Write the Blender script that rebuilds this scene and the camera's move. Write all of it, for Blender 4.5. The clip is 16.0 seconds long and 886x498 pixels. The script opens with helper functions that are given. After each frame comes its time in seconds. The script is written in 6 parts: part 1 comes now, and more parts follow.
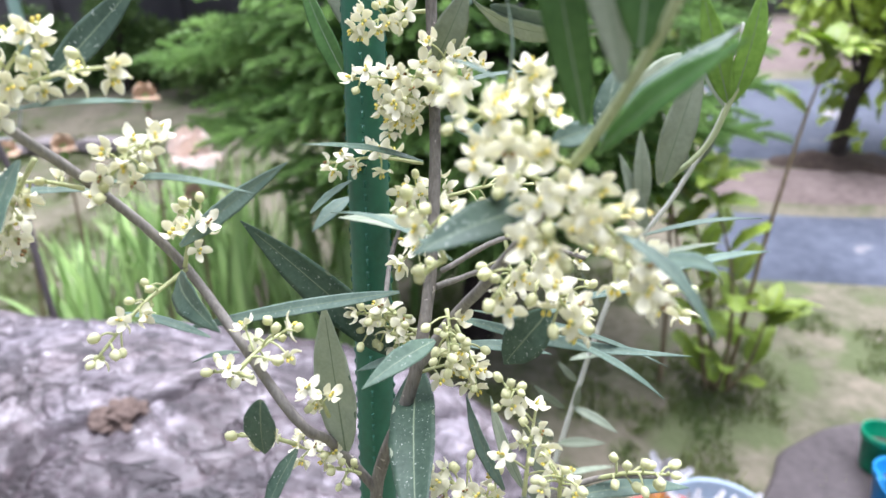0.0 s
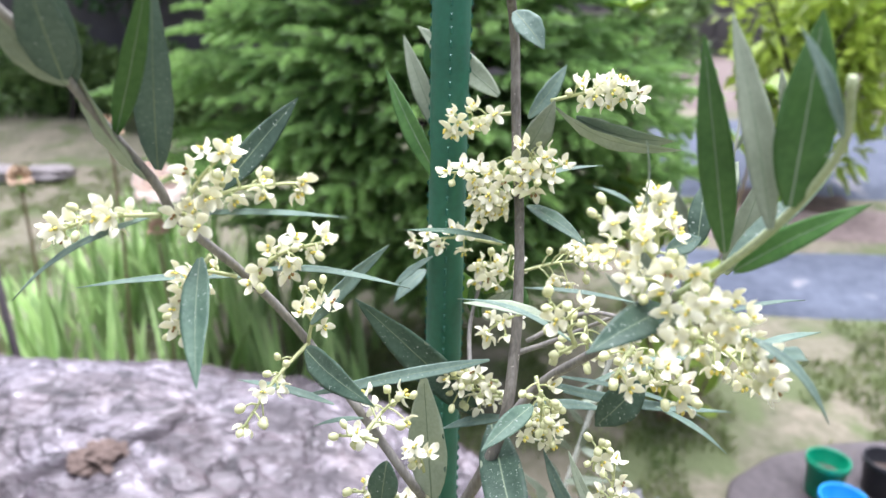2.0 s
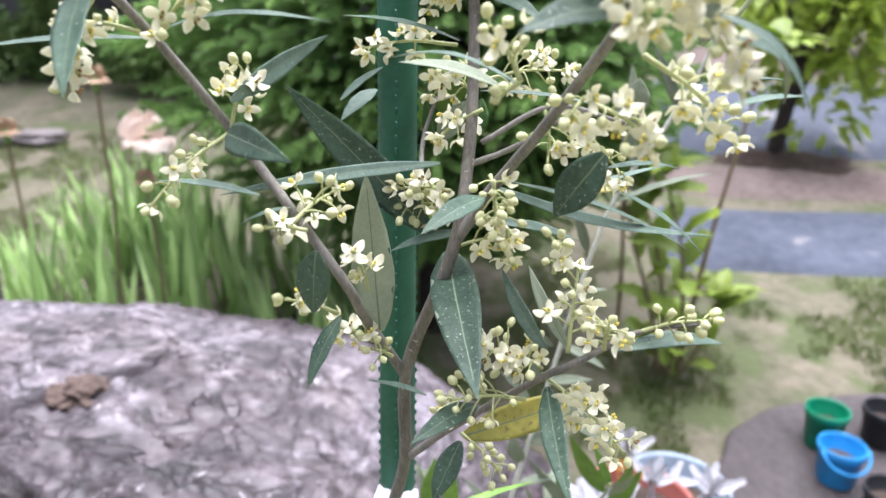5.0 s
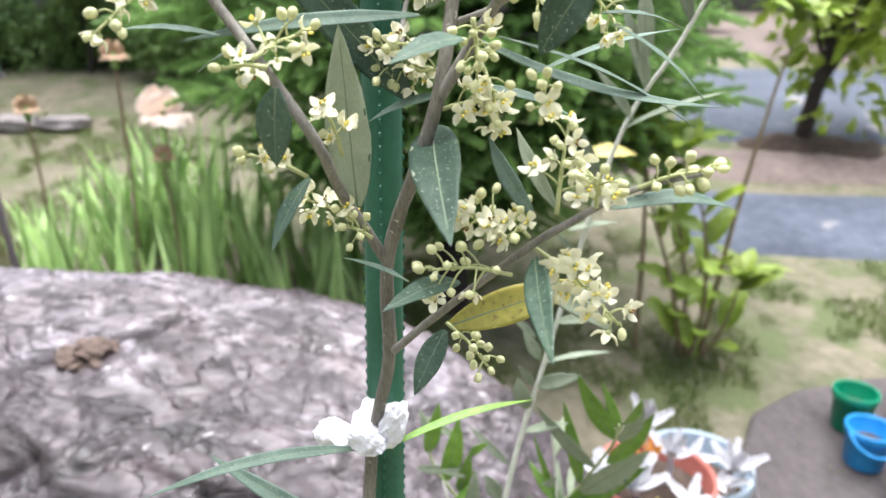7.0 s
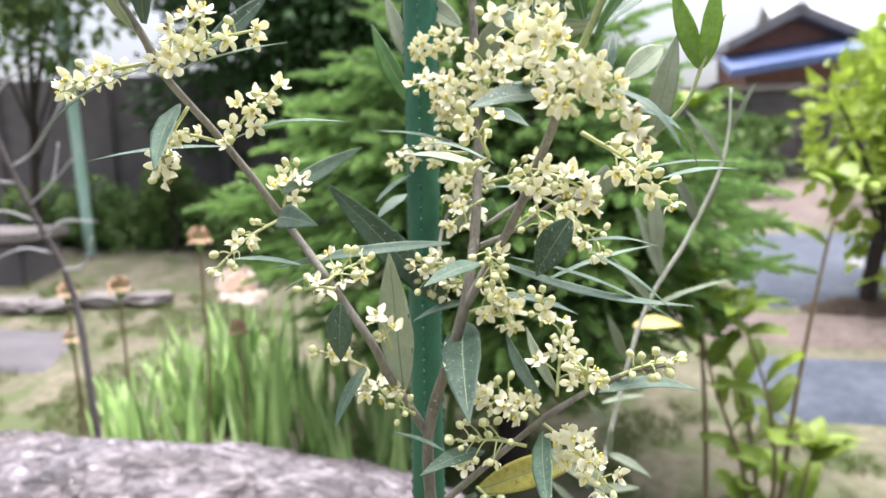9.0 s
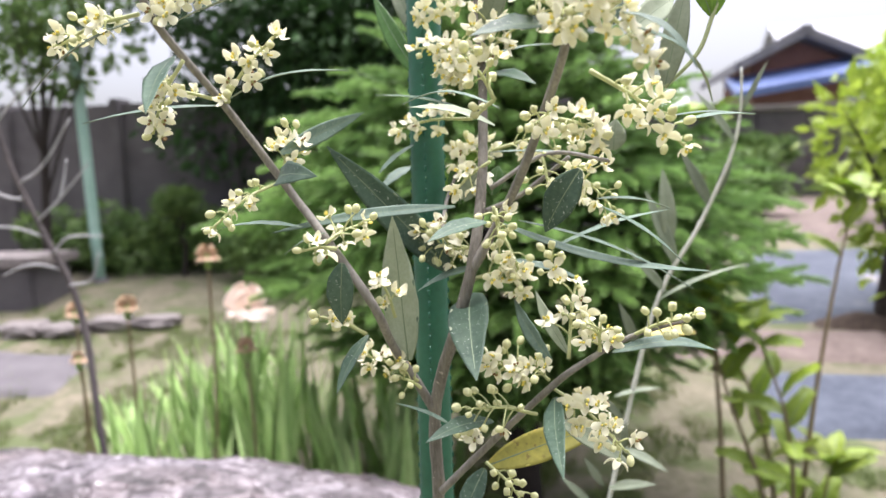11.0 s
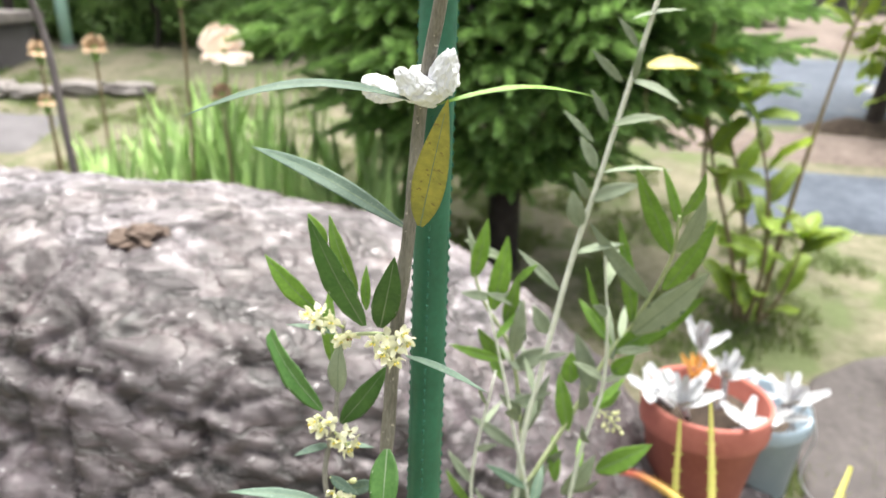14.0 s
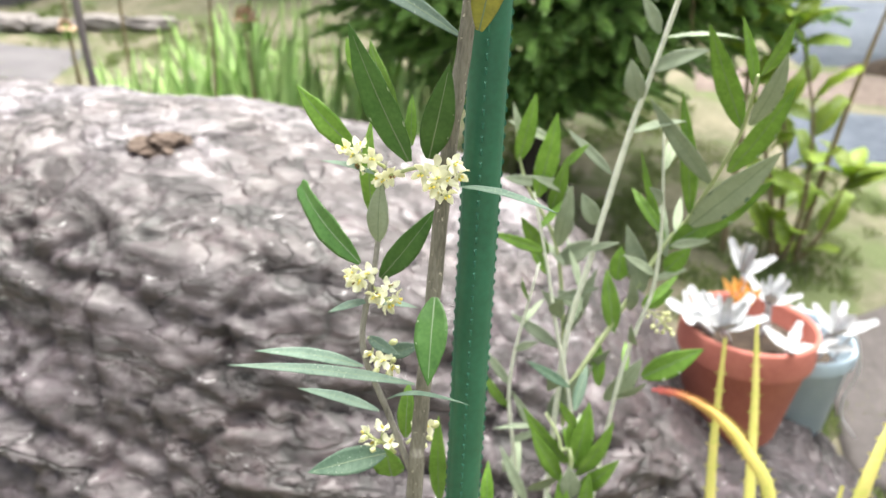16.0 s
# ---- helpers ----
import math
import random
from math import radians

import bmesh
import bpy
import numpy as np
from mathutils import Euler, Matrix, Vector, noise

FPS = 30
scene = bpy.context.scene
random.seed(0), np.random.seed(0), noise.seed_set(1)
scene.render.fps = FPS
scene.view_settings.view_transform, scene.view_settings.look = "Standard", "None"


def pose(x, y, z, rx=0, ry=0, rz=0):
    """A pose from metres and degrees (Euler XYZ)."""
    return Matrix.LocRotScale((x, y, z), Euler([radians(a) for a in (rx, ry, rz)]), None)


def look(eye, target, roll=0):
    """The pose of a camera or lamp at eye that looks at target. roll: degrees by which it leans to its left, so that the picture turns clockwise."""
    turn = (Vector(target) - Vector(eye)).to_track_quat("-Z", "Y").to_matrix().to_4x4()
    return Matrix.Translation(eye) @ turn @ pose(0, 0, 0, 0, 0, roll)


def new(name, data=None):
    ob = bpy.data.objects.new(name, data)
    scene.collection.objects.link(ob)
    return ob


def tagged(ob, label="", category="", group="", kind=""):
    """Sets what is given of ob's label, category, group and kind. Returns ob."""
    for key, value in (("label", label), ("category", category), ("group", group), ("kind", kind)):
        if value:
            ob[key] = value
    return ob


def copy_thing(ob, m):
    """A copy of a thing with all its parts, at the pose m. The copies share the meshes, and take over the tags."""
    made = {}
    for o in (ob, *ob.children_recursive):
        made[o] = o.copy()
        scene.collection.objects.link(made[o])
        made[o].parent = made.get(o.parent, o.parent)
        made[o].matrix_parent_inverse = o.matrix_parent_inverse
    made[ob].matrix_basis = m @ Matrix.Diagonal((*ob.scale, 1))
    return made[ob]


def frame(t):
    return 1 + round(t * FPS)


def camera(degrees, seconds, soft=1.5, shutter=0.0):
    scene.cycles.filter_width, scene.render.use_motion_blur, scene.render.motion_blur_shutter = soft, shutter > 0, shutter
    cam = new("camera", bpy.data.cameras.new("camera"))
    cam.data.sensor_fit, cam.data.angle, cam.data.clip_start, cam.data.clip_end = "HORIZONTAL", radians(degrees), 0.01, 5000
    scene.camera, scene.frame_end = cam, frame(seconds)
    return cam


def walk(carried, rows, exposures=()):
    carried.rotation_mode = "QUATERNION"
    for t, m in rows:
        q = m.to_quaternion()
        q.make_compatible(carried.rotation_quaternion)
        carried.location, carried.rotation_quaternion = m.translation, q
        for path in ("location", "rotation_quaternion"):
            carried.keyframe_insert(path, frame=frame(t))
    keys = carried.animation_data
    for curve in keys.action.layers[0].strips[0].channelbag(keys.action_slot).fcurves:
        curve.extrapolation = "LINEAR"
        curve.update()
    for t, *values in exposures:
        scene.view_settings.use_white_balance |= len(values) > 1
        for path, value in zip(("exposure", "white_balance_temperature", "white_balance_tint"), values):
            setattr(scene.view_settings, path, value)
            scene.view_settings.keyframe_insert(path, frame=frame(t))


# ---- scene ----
cam = camera(61.9, 16.0)
PATH = [
    (0, (0.048, 0.033, 1.31), (-0.181, 1.879, 0.577), -0.6),
    (0.5, (0.028, 0.033, 1.32), (-0.155, 1.892, 0.608), 0.3),
    (1, (0.011, 0.022, 1.326), (-0.123, 1.896, 0.64), 0.8),
    (1.5, (0.0, 0.009, 1.337), (-0.096, 1.89, 0.664), 1.2),
    (2, (-0.004, 0.002, 1.339), (-0.078, 1.888, 0.677), 1.3),
    (2.5, (-0.009, -0.004, 1.341), (-0.074, 1.886, 0.689), 1.3),
    (3, (-0.005, 0.0, 1.338), (-0.068, 1.891, 0.692), 1.2),
    (3.5, (-0.008, 0.001, 1.336), (-0.075, 1.891, 0.685), 1.0),
    (4, (0.001, 0.001, 1.322), (-0.072, 1.887, 0.661), 1.0),
    (4.5, (0.011, 0.001, 1.297), (-0.067, 1.88, 0.616), 0.9),
    (5, (0.017, 0.009, 1.268), (-0.062, 1.875, 0.553), 1.0),
    (5.2, (0.02, 0.012, 1.26), (-0.063, 1.871, 0.527), 0.9),
    (7.5, (0.042, 0.014, 1.218), (-0.146, 1.873, 0.504), -0.3),
    (8, (0.055, -0.013, 1.231), (-0.204, 1.896, 0.692), -1.5),
    (8.5, (0.057, -0.043, 1.248), (-0.226, 1.889, 0.812), -1.4),
    (9, (0.052, -0.046, 1.247), (-0.27, 1.907, 0.956), -1.5),
    (9.2, (0.054, -0.049, 1.245), (-0.283, 1.909, 0.99), -1.6),
    (11.3, (0.05, -0.032, 1.207), (-0.295, 1.926, 0.985), -2.2),
    (11.5, (0.047, -0.025, 1.194), (-0.295, 1.929, 0.94), -1.5),
    (12, (0.048, -0.014, 1.17), (-0.284, 1.923, 0.797), -1.7),
    (12.5, (0.044, -0.018, 1.147), (-0.268, 1.899, 0.669), -0.8),
    (13, (0.04, -0.024, 1.126), (-0.253, 1.873, 0.562), 0.2),
    (13.5, (0.04, -0.029, 1.11), (-0.24, 1.848, 0.479), 0.9),
    (14, (0.037, -0.02, 1.079), (-0.241, 1.833, 0.38), 1.5),
    (14.5, (0.033, -0.007, 1.048), (-0.253, 1.823, 0.292), 2.0),
    (15, (0.026, -0.003, 1.033), (-0.27, 1.814, 0.25), 1.8),
    (15.5, (0.029, 0.004, 1.021), (-0.278, 1.81, 0.218), 1.8),
    (16, (0.022, -0.003, 1.017), (-0.3, 1.795, 0.203), 1.8),
]
walk(cam, [(t, look(eye, target, roll)) for t, eye, target, roll in PATH],
     [(0, 1.1, 5750, 19), (1, 1.22, 5750, 19), (3, 1.25, 5800, 18), (5, 1.05, 5900, 19), (7.5, 1.25, 6200, 12), (9, 1.26, 6250, 15), (11.5, 1.2, 6250, 19), (12.5, 1.42, 6500, 10), (14, 1.48, 6650, 6), (16, 1.57, 6650, 5)])
# the phone's small lens keeps the olive sharp and the garden soft
cam.data.dof.use_dof, cam.data.dof.focus_distance, cam.data.dof.aperture_fstop = True, 0.262, 12.0

# ---- light: a bright overcast sky ----
SUN_EL, SUN_AZ = radians(78), radians(15)
world = bpy.data.worlds.new("sky")
scene.world = world
world.use_nodes = True
wn = world.node_tree
sky = wn.nodes.new("ShaderNodeTexSky")
sky.sky_type, sky.sun_disc, sky.sun_elevation, sky.sun_rotation = "NISHITA", False, SUN_EL, SUN_AZ
sky.air_density, sky.dust_density, sky.ozone_density = 1.0, 4.0, 1.0
veil = wn.nodes.new("ShaderNodeHueSaturation")
veil.inputs["Saturation"].default_value = 0.3
wn.links.new(sky.outputs["Color"], veil.inputs["Color"])
wn.links.new(veil.outputs["Color"], wn.nodes["Background"].inputs["Color"])
wn.nodes["Background"].inputs["Strength"].default_value = 0.105
sun = new("sun", bpy.data.lights.new("sun", "SUN"))
sun.data.energy, sun.data.angle, sun.data.color = 4.6, radians(65), (1.0, 0.975, 0.94)
sun.matrix_world = look((math.sin(SUN_AZ) * 8, math.cos(SUN_AZ) * 8, 8 * math.tan(SUN_EL)), (0, 0, 0))
scene.view_settings.exposure = 1.25


# ---- materials ----
def material(name, low, high, scale=20.0, rough=0.6, bump=0.0, fine=0.0, spec=0.4, metal=0.0, stretch=(1, 1, 1), sss=0.0, spots=None, island=0.0, detail=6.0):
    """Two colours mixed by noise at two scales, with bump; spots: (colour, scale, threshold)."""
    m = bpy.data.materials.new(name)
    m.use_nodes = True
    t = m.node_tree
    N, Lk = t.nodes, t.links.new
    b = N["Principled BSDF"]
    b.inputs["Roughness"].default_value, b.inputs["Metallic"].default_value = rough, metal
    b.inputs["Specular IOR Level"].default_value = spec
    co = N.new("ShaderNodeTexCoord")
    mp = N.new("ShaderNodeMapping")
    mp.inputs["Scale"].default_value = stretch
    Lk(co.outputs["Object"], mp.inputs["Vector"])
    n1, n2 = N.new("ShaderNodeTexNoise"), N.new("ShaderNodeTexNoise")
    for n, sc in ((n1, scale), (n2, scale * 6.5)):
        n.inputs["Scale"].default_value, n.inputs["Detail"].default_value = sc, detail
        Lk(mp.outputs["Vector"], n.inputs["Vector"])
    add = N.new("ShaderNodeMath")
    add.operation = "MULTIPLY_ADD"
    add.inputs[1].default_value = 0.45
    Lk(n2.outputs["Fac"], add.inputs[0])
    sc1 = N.new("ShaderNodeMath")
    sc1.operation = "MULTIPLY"
    sc1.inputs[1].default_value = 0.55
    Lk(n1.outputs["Fac"], sc1.inputs[0])
    Lk(sc1.outputs[0], add.inputs[2])
    ramp = N.new("ShaderNodeValToRGB")
    ramp.color_ramp.elements[0].position, ramp.color_ramp.elements[1].position = 0.34, 0.66
    ramp.color_ramp.elements[0].color, ramp.color_ramp.elements[1].color = (*low, 1), (*high, 1)
    Lk(add.outputs[0], ramp.inputs["Fac"])
    out = ramp.outputs["Color"]
    if island:
        hs = N.new("ShaderNodeHueSaturation")
        oi, geo, mr, sm = N.new("ShaderNodeObjectInfo"), N.new("ShaderNodeNewGeometry"), N.new("ShaderNodeMapRange"), N.new("ShaderNodeMath")
        sm.operation = "WRAP"
        sm.inputs[1].default_value, sm.inputs[2].default_value = 1.0, 0.0
        ad = N.new("ShaderNodeMath")
        Lk(oi.outputs["Random"], ad.inputs[0])
        Lk(geo.outputs["Random Per Island"], ad.inputs[1])
        Lk(ad.outputs[0], sm.inputs[0])
        mr.inputs["To Min"].default_value, mr.inputs["To Max"].default_value = 1 - island, 1 + island
        Lk(sm.outputs[0], mr.inputs["Value"])
        Lk(mr.outputs[0], hs.inputs["Value"])
        Lk(out, hs.inputs["Color"])
        out = hs.outputs["Color"]
    if spots:
        v = N.new("ShaderNodeTexNoise")
        v.inputs["Scale"].default_value, v.inputs["Detail"].default_value = spots[1], 3.0
        Lk(co.outputs["Object"], v.inputs["Vector"])
        r2 = N.new("ShaderNodeValToRGB")
        r2.color_ramp.elements[0].position, r2.color_ramp.elements[1].position = spots[2], spots[2] + (spots[3] if len(spots) > 3 else 0.05)
        Lk(v.outputs["Fac"], r2.inputs["Fac"])
        mx = N.new("ShaderNodeMix")
        mx.data_type = "RGBA"
        Lk(r2.outputs["Color"], mx.inputs["Factor"])
        Lk(out, mx.inputs["A"])
        mx.inputs["B"].default_value = (*spots[0], 1)
        out = mx.outputs["Result"]
    Lk(out, b.inputs["Base Color"])
    if sss:
        tr, ms = N.new("ShaderNodeBsdfTranslucent"), N.new("ShaderNodeMixShader")
        ms.inputs["Fac"].default_value = sss
        Lk(out, tr.inputs["Color"])
        Lk(b.outputs[0], ms.inputs[1])
        Lk(tr.outputs[0], ms.inputs[2])
        Lk(ms.outputs[0], N["Material Output"].inputs["Surface"])
    if bump:
        bp = N.new("ShaderNodeBump")
        bp.inputs["Strength"].default_value, bp.inputs["Distance"].default_value = bump, fine or 0.002
        Lk(add.outputs[0], bp.inputs["Height"])
        Lk(bp.outputs["Normal"], b.inputs["Normal"])
    return m


LEAF_TOP = material("olive_leaf_upper", (0.048, 0.09, 0.06), (0.1, 0.16, 0.108), 90, 0.46, 0.25, 0.0006, spec=0.3, sss=0.2, spots=((0.38, 0.43, 0.37), 1100, 0.65), island=0.25)
LEAF_UNDER = material("olive_leaf_underside", (0.26, 0.31, 0.21), (0.36, 0.41, 0.29), 120, 0.7, 0.2, 0.0005, sss=0.22, island=0.2)
LEAF_YOUNG = material("olive_leaf_young", (0.115, 0.235, 0.03), (0.22, 0.39, 0.06), 90, 0.4, 0.2, 0.0005, sss=0.25, island=0.2)
LEAF_GREY = material("olive_leaf_grey", (0.095, 0.15, 0.115), (0.165, 0.235, 0.18), 100, 0.58, 0.2, 0.0005, spec=0.3, sss=0.18, spots=((0.4, 0.44, 0.4), 1300, 0.67), island=0.15)
LEAF_OLD = material("olive_leaf_old", (0.27, 0.27, 0.065), (0.48, 0.43, 0.09), 60, 0.5, 0.2, 0.0005, sss=0.2, spots=((0.24, 0.2, 0.06), 300, 0.62))
LEAF_YELLOW = material("yellow_leaf", (0.55, 0.45, 0.06), (0.7, 0.62, 0.25), 60, 0.5, sss=0.25)
LEAF_SILVER = material("olive_leaf_silver", (0.17, 0.21, 0.145), (0.27, 0.31, 0.22), 110, 0.62, 0.2, 0.0005, spec=0.3, sss=0.2, island=0.2)
LEAF_FULL = material("olive_leaf_full_green", (0.045, 0.12, 0.025), (0.085, 0.19, 0.045), 90, 0.4, 0.25, 0.0005, sss=0.2, island=0.15)
MIDRIB = material("leaf_midrib", (0.15, 0.2, 0.12), (0.2, 0.26, 0.16), 200, 0.5)
PETAL = material("petal", (0.86, 0.845, 0.63), (0.93, 0.92, 0.77), 300, 0.55, sss=0.35, island=0.06)
ANTHER = material("anther", (0.72, 0.58, 0.06), (0.82, 0.7, 0.2), 500, 0.6)
ANTHER_OLD = material("spent_anther", (0.16, 0.09, 0.03), (0.3, 0.18, 0.06), 500, 0.7)
BUD = material("bud", (0.6, 0.62, 0.3), (0.76, 0.76, 0.46), 400, 0.5, sss=0.15, island=0.08)
STALK = material("flower_stalk", (0.42, 0.47, 0.2), (0.56, 0.58, 0.3), 300, 0.55, sss=0.1)
TWIG = material("olive_twig", (0.125, 0.116, 0.1), (0.29, 0.272, 0.238), 150, 0.75, 0.5, 0.0006, stretch=(1, 1, 0.25))
TWIG_GREEN = material("olive_green_twig", (0.26, 0.32, 0.15), (0.41, 0.455, 0.26), 150, 0.6, 0.3, 0.0004)
PALE_STEM = material("olive_pale_stem", (0.46, 0.48, 0.41), (0.7, 0.71, 0.62), 200, 0.7, 0.3, 0.0004)
BARK = material("olive_bark", (0.085, 0.076, 0.06), (0.24, 0.222, 0.186), 160, 0.8, 0.7, 0.001, stretch=(1, 1, 0.2), spots=((0.42, 0.38, 0.32), 500, 0.66))
STAKE = material("stake_plastic", (0.012, 0.082, 0.044), (0.02, 0.12, 0.068), 60, 0.42, 0.1, 0.0004, spec=0.45)
STAKE_SEAM = material("stake_seam", (0.01, 0.085, 0.052), (0.018, 0.12, 0.072), 200, 0.48, spec=0.4)
TISSUE = material("white_tie", (0.72, 0.72, 0.76), (0.88, 0.88, 0.9), 60, 0.6, 0.3, 0.001, sss=0.2)


def rock_material():
    """Pale weathered stone: patches at three sizes, dark cracks, whitish crusts."""
    m = bpy.data.materials.new("rock")
    m.use_nodes = True
    N, Lk = m.node_tree.nodes, m.node_tree.links.new
    b = N["Principled BSDF"]
    b.inputs["Specular IOR Level"].default_value = 0.85
    co = N.new("ShaderNodeTexCoord")
    mp = N.new("ShaderNodeMapping")
    mp.inputs["Scale"].default_value, mp.inputs["Rotation"].default_value = (0.75, 1.1, 2.6), (0.15, 0.12, 0)
    Lk(co.outputs["Object"], mp.inputs["Vector"])

    def tex(kind, scale, **kw):
        n = N.new(kind)
        n.inputs["Scale"].default_value = scale
        for k, v in kw.items():
            n.inputs[k].default_value = v
        Lk(mp.outputs["Vector"], n.inputs["Vector"])
        return n

    def ramp(src, *stops):
        r = N.new("ShaderNodeValToRGB")
        e = r.color_ramp.elements
        while len(e) < len(stops):
            e.new(0.5)
        for q, (pos, col) in zip(e, stops):
            q.position, q.color = pos, (*col, 1)
        Lk(src, r.inputs["Fac"])
        return r.outputs["Color"]

    def mix(a, c, fac, mode="MIX"):
        x = N.new("ShaderNodeMix")
        x.data_type, x.blend_type = "RGBA", mode
        if isinstance(fac, float):
            x.inputs["Factor"].default_value = fac
        else:
            Lk(fac, x.inputs["Factor"])
        Lk(a, x.inputs["A"])
        Lk(c, x.inputs["B"])
        return x.outputs["Result"]

    big = tex("ShaderNodeTexNoise", 3.2, Detail=5.0, Distortion=1.2)
    mid = tex("ShaderNodeTexNoise", 20.0, Detail=8.0, Roughness=0.62, Distortion=0.8)
    fine = tex("ShaderNodeTexNoise", 75.0, Detail=6.0, Roughness=0.7)
    base = ramp(mid.outputs["Fac"], (0.33, (0.095, 0.082, 0.095)), (0.5, (0.195, 0.176, 0.198)), (0.66, (0.35, 0.322, 0.355)))
    tone = ramp(big.outputs["Fac"], (0.35, (0.66, 0.59, 0.55)), (0.62, (1.0, 0.99, 1.0)))
    col = mix(base, tone, 1.0, "MULTIPLY")
    grain = ramp(fine.outputs["Fac"], (0.32, (0.45, 0.42, 0.42)), (0.6, (1.08, 1.08, 1.08)))
    col = mix(col, grain, 0.85, "MULTIPLY")
    # crusts
    cr = tex("ShaderNodeTexNoise", 9.0, Detail=9.0, Roughness=0.7, Distortion=2.0)
    crust = ramp(cr.outputs["Fac"], (0.58, (0, 0, 0)), (0.72, (0.6, 0.6, 0.6)))
    pale = N.new("ShaderNodeRGB")
    pale.outputs[0].default_value = (0.4, 0.375, 0.39, 1)
    col = mix(col, pale.outputs[0], crust)
    # small pale flecks: the stone's glints painted into its colour
    fl = tex("ShaderNodeTexNoise", 26.0, Detail=5.0, Roughness=0.6, Distortion=2.5)
    fleck = ramp(fl.outputs["Fac"], (0.645, (0, 0, 0)), (0.7, (1, 1, 1)))
    glint_tone = N.new("ShaderNodeRGB")
    glint_tone.outputs[0].default_value = (0.46, 0.435, 0.445, 1)
    # the face's shade painted in: pale on top, dark brown below an uneven line
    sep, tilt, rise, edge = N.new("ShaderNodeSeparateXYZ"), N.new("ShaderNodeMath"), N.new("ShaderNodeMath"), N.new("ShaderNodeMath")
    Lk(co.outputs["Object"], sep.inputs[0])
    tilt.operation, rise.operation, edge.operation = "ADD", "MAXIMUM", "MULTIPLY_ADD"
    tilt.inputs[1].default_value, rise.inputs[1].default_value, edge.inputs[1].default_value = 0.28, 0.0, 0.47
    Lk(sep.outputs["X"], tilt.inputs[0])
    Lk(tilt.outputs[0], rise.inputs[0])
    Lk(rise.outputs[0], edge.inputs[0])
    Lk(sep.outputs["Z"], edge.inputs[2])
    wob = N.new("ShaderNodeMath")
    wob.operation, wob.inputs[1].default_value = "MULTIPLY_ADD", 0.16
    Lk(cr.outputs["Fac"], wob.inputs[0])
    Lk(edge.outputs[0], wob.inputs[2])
    # bed holds the tones, from the shaded face to the lit top
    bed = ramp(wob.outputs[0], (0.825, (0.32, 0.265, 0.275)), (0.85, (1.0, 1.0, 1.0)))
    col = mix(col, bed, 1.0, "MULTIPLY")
    col = mix(col, glint_tone.outputs[0], fleck)
    # cracks: thin winding lines at three sizes
    lines = []
    for scale, width, depth in ((2.6, 0.013, 0.9), (6.0, 0.013, 0.7), (15.0, 0.02, 0.2)):
        n = tex("ShaderNodeTexNoise", scale, Detail=4.0, Roughness=0.55, Distortion=0.6)
        off, mag = N.new("ShaderNodeMath"), N.new("ShaderNodeMath")
        off.operation, mag.operation = "SUBTRACT", "ABSOLUTE"
        off.inputs[1].default_value = 0.5
        Lk(n.outputs["Fac"], off.inputs[0])
        Lk(off.outputs[0], mag.inputs[0])
        line = ramp(mag.outputs[0], (0.0, (0.12, 0.1, 0.1)), (width, (1, 1, 1)))
        col = mix(col, line, depth, "MULTIPLY")
        lines.append(line)
    Lk(col, b.inputs["Base Color"])
    gloss = ramp(mid.outputs["Fac"], (0.4, (0.7, 0.7, 0.7)), (0.62, (0.38, 0.38, 0.38)))
    Lk(gloss, b.inputs["Roughness"])
    hsum = mix(mid.outputs["Color"], fine.outputs["Color"], 0.6)
    hsum = mix(hsum, lines[0], 0.3)
    hsum = mix(hsum, lines[1], 0.3)
    hsum = mix(hsum, lines[2], 0.2)
    bp = N.new("ShaderNodeBump")
    bp.inputs["Strength"].default_value, bp.inputs["Distance"].default_value = 0.9, 0.014
    Lk(hsum, bp.inputs["Height"])
    Lk(bp.outputs["Normal"], b.inputs["Normal"])
    return m


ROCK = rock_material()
GRASS = material("grass_ground", (0.075, 0.082, 0.042), (0.205, 0.175, 0.13), 5.0, 0.95, 0.6, 0.02, spots=((0.09, 0.108, 0.046), 7.0, 0.5, 0.12), detail=9)
GRASS_BLADE = material("grass_blade", (0.1, 0.16, 0.04), (0.23, 0.27, 0.1), 8, 0.7, sss=0.2, island=0.35)
SOIL = material("soil", (0.1, 0.075, 0.066), (0.21, 0.165, 0.148), 5.0, 0.95, 0.6, 0.01, detail=9)
CLOD = material("clod", (0.055, 0.038, 0.03), (0.15, 0.108, 0.088), 40, 0.95, 0.8, 0.006)
ASPHALT = material("asphalt", (0.045, 0.054, 0.075), (0.1, 0.114, 0.147), 4.0, 0.9, 0.5, 0.006, spots=((0.3, 0.275, 0.27), 4.0, 0.64, 0.08), detail=9)
SLAB = material("slab", (0.05, 0.043, 0.043), (0.1, 0.086, 0.085), 8, 0.9, 0.5, 0.004)
CONCRETE = material("concrete", (0.078, 0.0708, 0.078), (0.156, 0.144, 0.153), 1.2, 0.9, 0.3, 0.004, detail=8)
STONE = material("edging_stone", (0.13, 0.112, 0.11), (0.3, 0.27, 0.26), 9, 0.9, 0.6, 0.01)
POLE = material("pole_paint", (0.3, 0.5, 0.42), (0.42, 0.6, 0.52), 6, 0.5)
TERRACOTTA = material("terracotta", (0.33, 0.1, 0.08), (0.42, 0.145, 0.115), 25, 0.75, 0.15, 0.001)
POT_BLUE = material("pale_blue_pot", (0.3, 0.38, 0.46), (0.38, 0.46, 0.54), 30, 0.45, 0.1, 0.001)
BUCKET_BLUE = material("blue_bucket", (0.02, 0.25, 0.6), (0.04, 0.32, 0.7), 30, 0.4)
